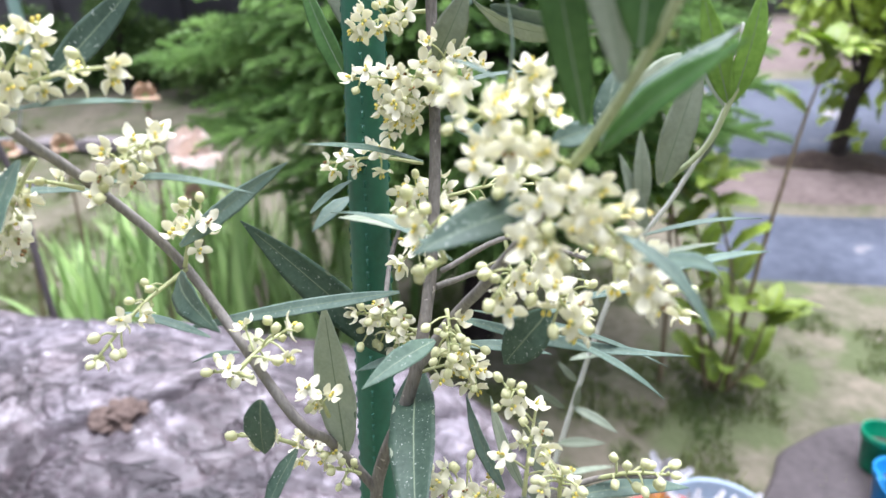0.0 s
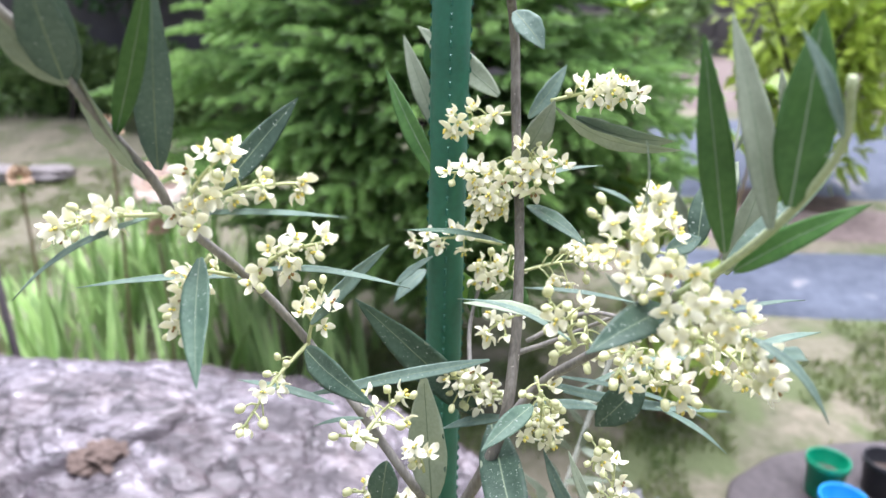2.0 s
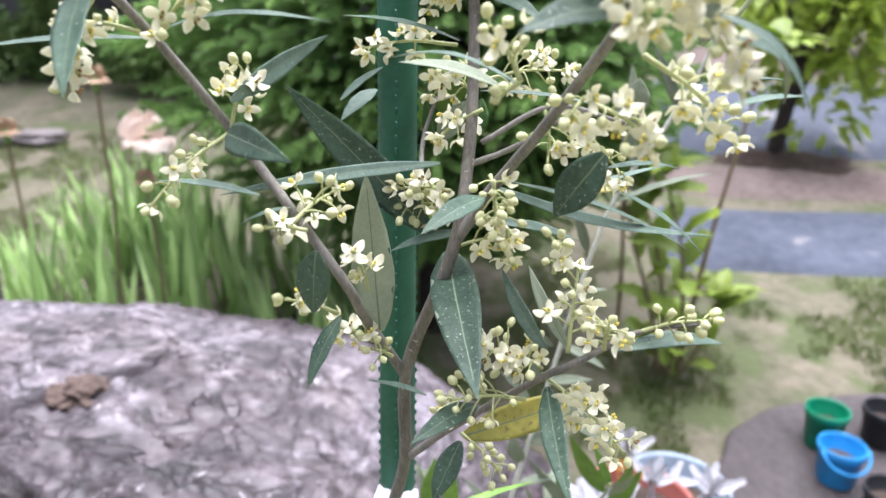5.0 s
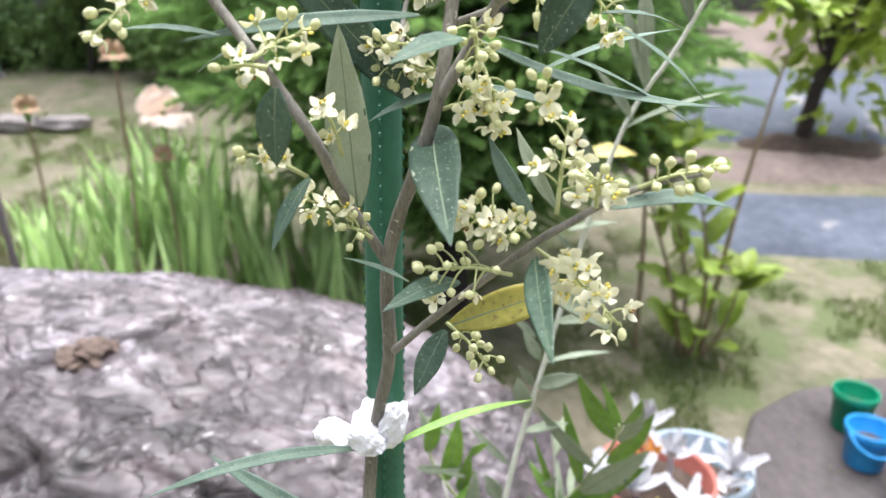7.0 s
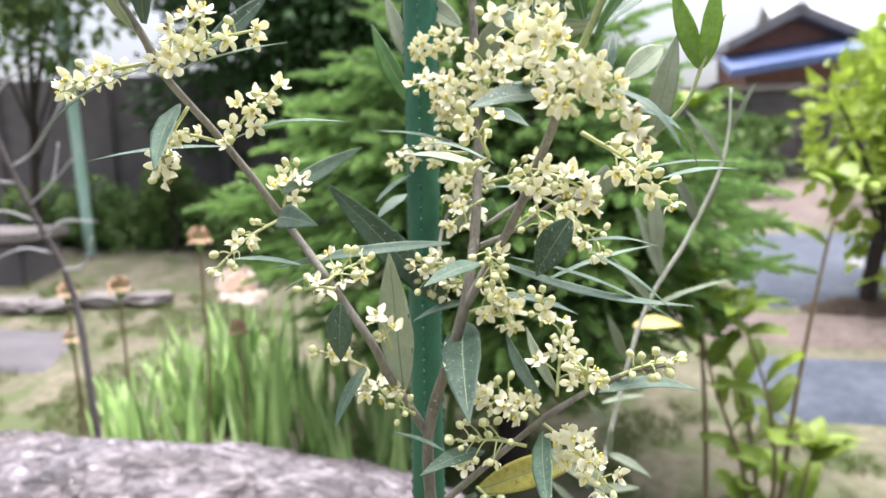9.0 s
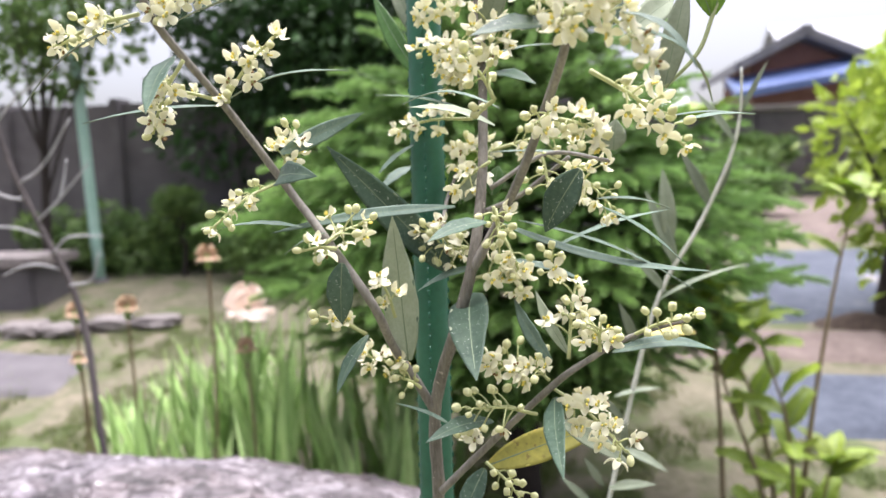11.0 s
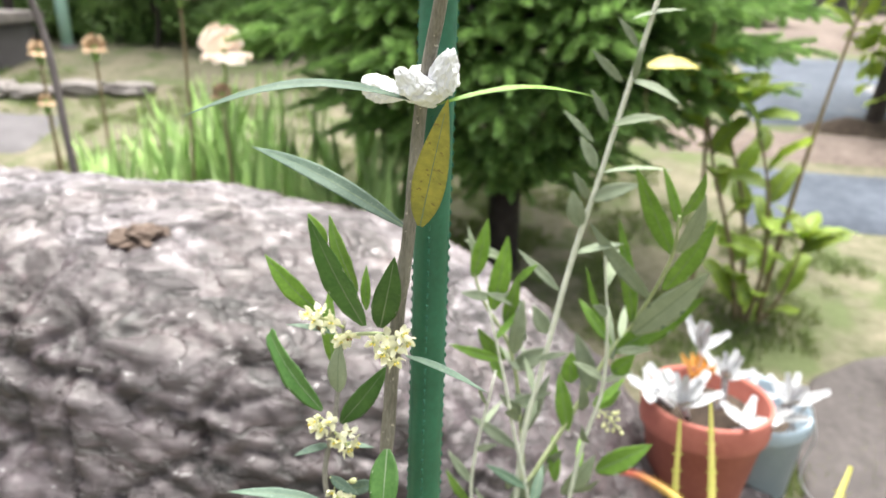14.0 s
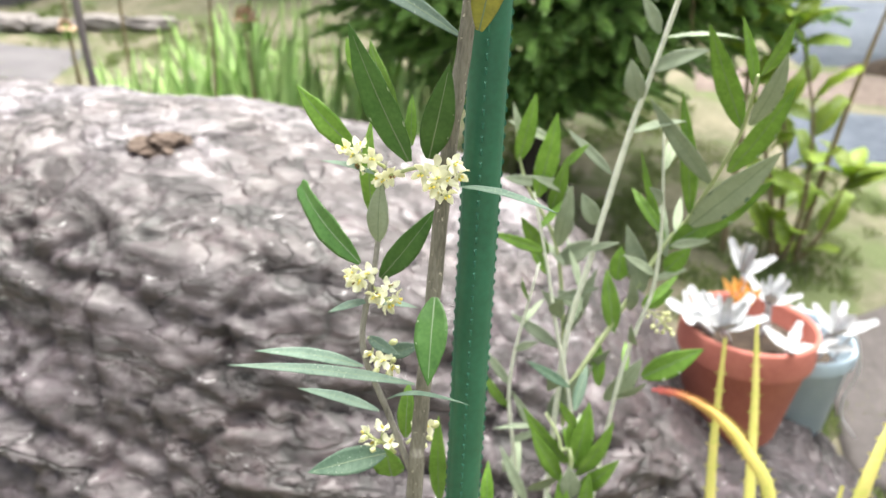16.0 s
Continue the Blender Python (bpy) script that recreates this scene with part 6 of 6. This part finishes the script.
cluster(olive, (-0.0190, 0.2451, 1.1614), (-0.0222, 0.2345, 1.1794), 0.0037, 7, 114, 0.2)
cluster(olive, (-0.0130, 0.2561, 1.1320), (-0.0326, 0.2498, 1.1441), 0.0054, 10, 115, 0.2)
cluster(olive, (-0.0120, 0.2560, 1.1290), (-0.0191, 0.2503, 1.1348), 0.0069, 8, 116, 0.9)
cluster(olive, (0.0109, 0.2644, 1.1863), (-0.0071, 0.2636, 1.1872), 0.0084, 14, 117, 0.6)
cluster(olive, (0.0229, 0.2346, 1.2052), (0.0243, 0.2391, 1.1875), 0.0054, 8, 118, 1.0)
cluster(olive, (0.0279, 0.1995, 1.2410), (0.0191, 0.2002, 1.2551), 0.0065, 9, 119, 0.4)
cluster(olive, (0.0279, 0.1995, 1.2410), (0.0222, 0.1999, 1.2362), 0.0026, 3, 120, 1.0)
cluster(olive, (0.0129, 0.3013, 1.2930), (-0.0144, 0.2934, 1.2871), 0.0059, 12, 121, 0.2)
cluster(olive, (0.0131, 0.2889, 1.2691), (-0.0137, 0.2834, 1.2718), 0.0056, 9, 122, 0.15)
cluster(olive, (0.0141, 0.2908, 1.2691), (0.0251, 0.2798, 1.2722), 0.0096, 11, 123, 0.15)
cluster(olive, (0.0130, 0.2886, 1.2631), (0.0010, 0.2807, 1.2591), 0.0096, 13, 124, 0.2)
cluster(olive, (0.0090, 0.2900, 1.2410), (-0.0281, 0.2981, 1.2379), 0.0060, 9, 125, 0.1)
cluster(olive, (0.0170, 0.2920, 1.2230), (0.0030, 0.3000, 1.2280), 0.0103, 14, 126, 0.2)
cluster(olive, (0.0170, 0.2950, 1.2270), (0.0521, 0.3000, 1.2313), 0.0095, 15, 127, 0.2)
cluster(olive, (0.0248, 0.2882, 1.3000), (0.0533, 0.2716, 1.3053), 0.0062, 14, 128, 0.1)
cluster(olive, (0.0477, 0.1981, 1.2718), (0.0468, 0.2039, 1.2867), 0.0045, 8, 129, 0.1)
cluster(olive, (0.0517, 0.1959, 1.2650), (0.0285, 0.1864, 1.2841), 0.0067, 11, 130, 0.15)
cluster(olive, (0.0526, 0.1937, 1.2624), (0.0364, 0.1799, 1.2699), 0.0055, 5, 131, 0.2)
cluster(olive, (0.0559, 0.1794, 1.2710), (0.0442, 0.1721, 1.2755), 0.0063, 5, 132, 0.25)
cluster(olive, (0.0525, 0.1871, 1.2643), (0.0521, 0.1689, 1.2566), 0.0067, 10, 133, 0.35)
cluster(olive, (0.0547, 0.1830, 1.2680), (0.0600, 0.1693, 1.2634), 0.0057, 7, 134, 0.35)
cluster(olive, (0.0557, 0.1800, 1.2660), (0.0738, 0.1702, 1.2457), 0.0043, 10, 135, 0.2)
cluster(olive, (0.0469, 0.2089, 1.2367), (0.0399, 0.1971, 1.2321), 0.0066, 6, 136, 0.45)
cluster(olive, (0.0469, 0.2090, 1.2347), (0.0618, 0.1935, 1.2274), 0.0053, 10, 137, 0.4)
cluster(olive, (0.0435, 0.2303, 1.1760), (0.0443, 0.2263, 1.1900), 0.0046, 7, 138, 0.5)
cluster(olive, (0.0494, 0.2249, 1.1502), (0.0523, 0.2369, 1.1754), 0.0077, 12, 139, 0.3)
cluster(olive, (0.0603, 0.2214, 1.1538), (0.0608, 0.2201, 1.1626), 0.0101, 10, 140, 0.6)
cluster(olive, (0.0714, 0.2255, 1.1583), (0.0919, 0.2190, 1.1666), 0.0046, 11, 141, 1.0)
cluster(olive, (0.0360, 0.2348, 1.1381), (0.0205, 0.2363, 1.1459), 0.0094, 14, 142, 0.2)
cluster(olive, (0.0421, 0.2317, 1.1401), (0.0361, 0.2298, 1.1450), 0.0076, 8, 143, 0.2)
cluster(olive, (0.0372, 0.2337, 1.1263), (0.0112, 0.2242, 1.1309), 0.0095, 15, 144, 0.7)
cluster(olive, (0.0420, 0.2318, 1.1381), (0.0688, 0.2127, 1.1205), 0.0077, 17, 145, 0.2)
cluster(olive, (0.0120, 0.2556, 1.1748), (0.0275, 0.2587, 1.1774), 0.0060, 7, 146, 0.2)
cluster(olive, (0.0239, 0.2604, 1.1916), (0.0315, 0.2581, 1.1685), 0.0065, 10, 147, 0.2)
cluster(olive, (0.0088, 0.2605, 1.1938), (-0.0105, 0.2605, 1.1940), 0.0051, 8, 148, 0.5)
cluster(olive, (0.0148, 0.2595, 1.1867), (0.0038, 0.2615, 1.1860), 0.0052, 5, 149, 0.3)
cluster(olive, (0.0222, 0.2489, 1.2032), (0.0245, 0.2423, 1.1951), 0.0069, 8, 150, 1.0)
cluster(olive, (0.0404, 0.2623, 1.2248), (0.0677, 0.2596, 1.2016), 0.0093, 15, 151, 0.3)
cluster(olive, (0.0403, 0.2623, 1.2231), (0.0422, 0.2603, 1.2051), 0.0079, 10, 152, 0.6)
cluster(olive, (0.0578, 0.1984, 1.2483), (0.0873, 0.2098, 1.2242), 0.0061, 15, 153, 0.2)
cluster(olive, (0.0190, 0.2652, 1.2219), (0.0030, 0.2705, 1.2099), 0.0058, 6, 154, 0.1)
cluster(olive, (0.0152, 0.2885, 1.2835), (0.0030, 0.2805, 1.2591), 0.0090, 10, 155, 0.2)
cluster(olive, (0.0151, 0.2862, 1.2762), (0.0213, 0.2792, 1.2796), 0.0085, 7, 156, 0.2)
cluster(olive, (0.0150, 0.2500, 1.1000), (0.0301, 0.2445, 1.0862), 0.0058, 12, 157, 0.9)
cluster(olive, (0.0100, 0.2480, 1.1050), (0.0110, 0.2449, 1.1170), 0.0052, 7, 158, 0.2)
cluster(olive, (-0.0540, 0.2800, 0.9230), (-0.0680, 0.2720, 0.9310), 0.0050, 6, 159, 0.1)
cluster(olive, (-0.0510, 0.2780, 0.9220), (-0.0520, 0.2700, 0.9210), 0.0049, 3, 160, 0.1)
cluster(olive, (-0.0310, 0.2640, 0.9300), (-0.0240, 0.2550, 0.9290), 0.0079, 10, 161, 0.15)
cluster(olive, (-0.0560, 0.2680, 0.8760), (-0.0620, 0.2620, 0.8810), 0.0051, 7, 162, 0.1)
cluster(olive, (-0.0560, 0.2680, 0.8730), (-0.0480, 0.2620, 0.8700), 0.0046, 6, 163, 0.1)
cluster(olive, (-0.0570, 0.2620, 0.8520), (-0.0470, 0.2600, 0.8390), 0.0057, 8, 164, 0.3)
cluster(olive, (-0.0430, 0.2550, 0.7980), (-0.0540, 0.2500, 0.8090), 0.0056, 7, 165, 0.1)
cluster(olive, (-0.0380, 0.2550, 0.8040), (-0.0290, 0.2650, 0.8070), 0.0046, 5, 166, 0.2)

branch(sister, PALE_STEM, ((0.0000, 0.4400, 0.0000, 0.00313), (0.0120, 0.4500, 0.3500, 0.00271), (0.0270, 0.4600, 0.5380, 0.00230), (0.0290, 0.4700, 0.7260, 0.00209), (0.0400, 0.4750, 0.8020, 0.00198), (0.0550, 0.4800, 0.8890, 0.00189), (0.0660, 0.4800, 0.9400, 0.00167), (0.1040, 0.4800, 1.1100, 0.00146), (0.1350, 0.4750, 1.1750, 0.00137), (0.1530, 0.4700, 1.2180, 0.00116), (0.1590, 0.4680, 1.2470, 0.00095), (0.1590, 0.4650, 1.2760, 0.00062)), "stem")
branch(sister, TWIG_GREEN, ((0.0350, 0.4800, 0.6590, 0.00175), (0.0280, 0.4900, 0.7330, 0.00162), (0.0160, 0.4900, 0.8060, 0.00138), (-0.0100, 0.4850, 0.8560, 0.00112), (-0.0200, 0.4850, 0.9020, 0.00088)), "stem")
branch(sister, TWIG_GREEN, ((0.0340, 0.4700, 0.6970, 0.00187), (0.0600, 0.4900, 0.7420, 0.00175), (0.0920, 0.5050, 0.8070, 0.00162), (0.1060, 0.5000, 0.8350, 0.00138), (0.1190, 0.4600, 0.9020, 0.00112), (0.1140, 0.4200, 0.9460, 0.00088)), "stem")
branch(sister, TWIG_GREEN, ((0.0400, 0.4200, 0.0000, 0.00250), (0.0440, 0.4200, 0.6100, 0.00162), (0.0340, 0.4300, 0.6770, 0.00138), (0.0210, 0.4400, 0.6970, 0.00088)), "stem")
leaf(sister, (0.0660, 0.4800, 0.9570), (0.0530, 0.4800, 0.9790), 0.0095, "s")
leaf(sister, (0.0620, 0.4800, 0.9360), (0.0500, 0.4700, 0.9570), 0.0073, "s")
leaf(sister, (0.0590, 0.4800, 0.9150), (0.0510, 0.4800, 0.9410), 0.0148, "u", face=(-0.3,-1,0))
leaf(sister, (0.0840, 0.4800, 1.0380), (0.0700, 0.4750, 1.0560), 0.0057, "s")
leaf(sister, (0.0770, 0.4800, 1.0160), (0.0550, 0.4750, 1.0360), 0.0065, "s", face=(-0.3,-1,0.3))
leaf(sister, (0.0840, 0.4800, 1.0170), (0.0860, 0.4750, 1.0390), 0.0058, "u")
leaf(sister, (0.0830, 0.4800, 1.0170), (0.1140, 0.4700, 1.0050), 0.0077, "s", face=(0,-0.6,0.8), bow=0.1)
leaf(sister, (0.0700, 0.4780, 0.9900), (0.0570, 0.4750, 1.0110), 0.0062, "s")
leaf(sister, (0.0740, 0.4780, 0.9880), (0.1060, 0.4700, 0.9960), 0.0078, "u", face=(0,-0.7,0.7), bow=0.1)
leaf(sister, (0.0620, 0.4770, 0.9760), (0.0400, 0.4750, 0.9970), 0.0054, "s")
leaf(sister, (0.0640, 0.4800, 0.9350), (0.0950, 0.4700, 0.9510), 0.0124, "s", face=(0,-0.8,0.6), bow=0.08)
leaf(sister, (0.0700, 0.4800, 0.9550), (0.1190, 0.5000, 0.9550), 0.0053, "s", face=(0,-0.4,1))
leaf(sister, (0.0580, 0.4800, 0.8950), (0.0900, 0.4800, 0.9050), 0.0082, "s", face=(0,-0.5,1))
leaf(sister, (0.0480, 0.4780, 0.8660), (0.0160, 0.4900, 0.8910), 0.0076, "s")
leaf(sister, (0.0950, 0.4800, 1.0890), (0.0820, 0.4700, 1.1240), 0.0082, "s")
leaf(sister, (0.1060, 0.4800, 1.1220), (0.1640, 0.4600, 1.1520), 0.0065, "s", face=(0,-0.4,1))
leaf(sister, (0.1140, 0.4800, 1.1290), (0.0870, 0.4700, 1.1620), 0.0073, "s")
leaf(sister, (0.1210, 0.4780, 1.1470), (0.1010, 0.4800, 1.1990), 0.0105, "s")
leaf(sister, (0.1420, 0.4750, 1.1870), (0.1220, 0.4700, 1.2260), 0.0088, "s")
leaf(sister, (0.1460, 0.4750, 1.1950), (0.1550, 0.4700, 1.2220), 0.0064, "s")
leaf(sister, (0.1560, 0.4680, 1.2290), (0.1320, 0.4700, 1.2630), 0.0056, "s")
leaf(sister, (0.1590, 0.4680, 1.2470), (0.1760, 0.4700, 1.2800), 0.0040, "s")
leaf(sister, (0.1170, 0.4780, 1.1630), (0.1120, 0.4800, 1.2140), 0.0121, "u")
leaf(sister, (0.0790, 0.4800, 1.0550), (0.1110, 0.4800, 1.0620), 0.0059, "s", face=(0,-0.4,1))
leaf(sister, (0.1200, 0.4600, 0.9070), (0.0880, 0.4400, 0.9690), 0.0154, "y", face=(-0.3,-1,0), bow=0.03)
leaf(sister, (0.1170, 0.4300, 0.9350), (0.1010, 0.4200, 0.9760), 0.0073, "y")
leaf(sister, (0.1220, 0.4500, 0.9120), (0.1300, 0.4300, 0.9570), 0.0153, "u", face=(0.3,-1,0))
leaf(sister, (0.1160, 0.4200, 0.9460), (0.1220, 0.4000, 0.9780), 0.0109, "y", face=(0.4,-1,0))
leaf(sister, (0.1200, 0.4750, 0.8750), (0.1430, 0.4500, 0.9360), 0.0184, "y", face=(0.3,-0.8,0.5), bow=0.04)
leaf(sister, (0.1070, 0.5000, 0.8270), (0.1480, 0.4700, 0.8920), 0.0236, "u", face=(0,-1,0.2), bow=0.02)
leaf(sister, (0.0950, 0.5050, 0.8070), (0.1500, 0.4800, 0.8700), 0.0210, "y", face=(0.2,-0.8,0.6), bow=-0.05)
leaf(sister, (0.1130, 0.4850, 0.8630), (0.0650, 0.4800, 0.9180), 0.0129, "s", face=(-0.4,-1,0.2))
leaf(sister, (0.1050, 0.5000, 0.8360), (0.0850, 0.4800, 0.9230), 0.0124, "y")
leaf(sister, (0.0920, 0.5050, 0.8130), (0.0660, 0.5000, 0.8780), 0.0073, "y", face=(-0.5,-1,0))
leaf(sister, (0.0950, 0.5000, 0.7910), (0.1080, 0.4900, 0.8140), 0.0148, "y")
leaf(sister, (0.0820, 0.5000, 0.7720), (0.0640, 0.5000, 0.8230), 0.0166, "s")
leaf(sister, (0.0630, 0.5000, 0.7790), (0.0620, 0.5000, 0.8060), 0.0166, "y")
leaf(sister, (0.0640, 0.4900, 0.7420), (0.0540, 0.5000, 0.7870), 0.0151, "y")
leaf(sister, (0.0830, 0.5000, 0.7600), (0.1030, 0.5000, 0.7760), 0.0128, "y", face=(0.2,-0.8,0.5))
leaf(sister, (0.0910, 0.5000, 0.6990), (0.1320, 0.5000, 0.7300), 0.0205, "y", face=(0,-0.9,0.5), bow=0.06)
leaf(sister, (0.0650, 0.4900, 0.6800), (0.0880, 0.4900, 0.7210), 0.0195, "u", face=(0.3,-1,0.2))
leaf(sister, (0.0580, 0.4800, 0.6990), (0.0530, 0.4900, 0.7360), 0.0112, "y")
leaf(sister, (0.0230, 0.4700, 0.6730), (0.0490, 0.4800, 0.7130), 0.0174, "s")
leaf(sister, (0.0280, 0.4900, 0.7330), (0.0470, 0.4900, 0.7910), 0.0125, "s")
leaf(sister, (-0.0150, 0.4850, 0.8680), (-0.0060, 0.4800, 0.9160), 0.0136, "y", face=(0.2,-1,0))
leaf(sister, (0.0000, 0.4850, 0.8430), (0.0090, 0.4800, 0.9040), 0.0175, "y", face=(0.2,-1,0))
leaf(sister, (0.0100, 0.4850, 0.8330), (0.0180, 0.4800, 0.8750), 0.0123, "y", face=(0.2,-1,0))
leaf(sister, (0.0180, 0.4850, 0.8080), (0.0230, 0.4800, 0.8550), 0.0140, "u")
leaf(sister, (0.0420, 0.4900, 0.8250), (0.0300, 0.4900, 0.8470), 0.0134, "s")
leaf(sister, (0.0110, 0.4850, 0.8010), (-0.0100, 0.4800, 0.8290), 0.0142, "y", face=(-0.3,-1,0.2))
leaf(sister, (-0.0010, 0.4850, 0.8530), (-0.0240, 0.4800, 0.8570), 0.0085, "s")
leaf(sister, (0.0190, 0.4900, 0.7930), (0.0450, 0.4900, 0.8130), 0.0161, "s")
leaf(sister, (-0.0120, 0.4850, 0.8780), (-0.0210, 0.4850, 0.9080), 0.0061, "u")
leaf(sister, (0.0270, 0.4900, 0.7520), (0.0090, 0.4800, 0.7740), 0.0099, "s")
leaf(sister, (0.0210, 0.4900, 0.7700), (0.0420, 0.4800, 0.7590), 0.0099, "s")
leaf(sister, (0.0400, 0.4400, 0.6550), (0.0050, 0.4400, 0.6980), 0.0151, "y", face=(-0.3,-1,0.2))
leaf(sister, (0.0370, 0.4300, 0.6470), (0.0120, 0.4300, 0.6880), 0.0134, "y")
leaf(sister, (0.0440, 0.4300, 0.6590), (0.0500, 0.4300, 0.7170), 0.0188, "y", face=(0.2,-1,0))
leaf(sister, (0.0480, 0.4300, 0.6540), (0.0670, 0.4200, 0.7110), 0.0147, "y", face=(0.3,-1,0.1))
leaf(sister, (0.0420, 0.4300, 0.6780), (0.0390, 0.4300, 0.7040), 0.0114, "y")
leaf(sister, (0.0500, 0.4300, 0.6390), (0.0740, 0.4200, 0.6800), 0.0143, "y")
leaf(sister, (0.0420, 0.4200, 0.6150), (0.0360, 0.4200, 0.6610), 0.0128, "y")
leaf(sister, (0.0450, 0.4200, 0.6420), (0.0410, 0.4200, 0.6690), 0.0167, "u")
leaf(sister, (0.0550, 0.4200, 0.6230), (0.0550, 0.4200, 0.6670), 0.0127, "y")
leaf(sister, (0.0180, 0.4500, 0.6770), (-0.0170, 0.4500, 0.6690), 0.0051, "s", face=(0,-0.4,1))
leaf(sister, (0.0140, 0.4200, 0.6310), (-0.0090, 0.4300, 0.6700), 0.0093, "s")
cluster(sister, (0.0830, 0.5000, 0.7600), (0.1040, 0.4900, 0.7470), 0.0077, 10, 167, 1.0)

for rows, seed in ((((0.03, 0.45, 0.3), (0.045, 0.46, 0.62), (0.02, 0.47, 0.76), (-0.002, 0.475, 0.85)), 11), (((0.05, 0.46, 0.3), (0.07, 0.48, 0.68), (0.088, 0.49, 0.79), (0.078, 0.49, 0.9)), 12),
                   (((0.02, 0.45, 0.3), (0.004, 0.46, 0.6), (-0.008, 0.465, 0.7), (0.006, 0.47, 0.8)), 13)):
    branch(sister, PALE_STEM, [(*p, r) for p, r in zip(rows, (0.0018, 0.0016, 0.0013, 0.0007))], "stem")
    leafy(sister, rows[1:], 8, 0.036, seed, "susy")
# fine leafage of the sapling, and of the twigs behind the flowers
leafy(sister, ((0.012, 0.45, 0.6), (0.03, 0.47, 0.74), (0.04, 0.475, 0.84)), 6, 0.036, 5, "ssyu")
leafy(sister, ((0.045, 0.49, 0.7), (0.09, 0.5, 0.79), (0.1, 0.505, 0.83)), 7, 0.036, 6, "ssuy")
leafy(sister, ((0.02, 0.48, 0.76), (0.025, 0.49, 0.84), (0.0, 0.485, 0.9)), 6, 0.034, 7, "ssuy")
leafy(sister, ((0.04, 0.42, 0.55), (0.045, 0.425, 0.68), (0.03, 0.44, 0.74)), 7, 0.036, 8, "yyds")


# ---- grass tufts on the lawn ----
def lawn_grass(n, seed):
    rng = random.Random(seed)
    v, f = [], []
    for _ in range(n):
        y = 0.95 + 2.2 * rng.random() ** 1.5
        x = rng.uniform(-1.0, 1.0) * (0.7 + 0.6 * y)
        if noise.noise(Vector((x * 3.1, y * 3.1, 11))) + noise.noise(Vector((x * 8, y * 8, 4))) < 0.02 or (2.08 < y < 2.56 and x > 0.55) or (y > 2.5 and x > 0.25):
            continue
        z = ground_height(x, y)
        h = rng.uniform(0.01, 0.034)
        for _ in range(3):
            b = Vector((x + rng.gauss(0, 0.008), y + rng.gauss(0, 0.008), z - 0.003))
            blade(v, f, b, b + Vector((rng.gauss(0, 0.4), rng.gauss(0, 0.4), 1)).normalized() * h, 0.003, (rng.gauss(0, 1), -1, 0.2))
    return mesh_of("lawn_grass", v, f, (GRASS_BLADE,), None, False)


tagged(new("lawn_grass", lawn_grass(75000, 2)), "short sparse tufts of green and straw grass", "grass", kind="stuff")
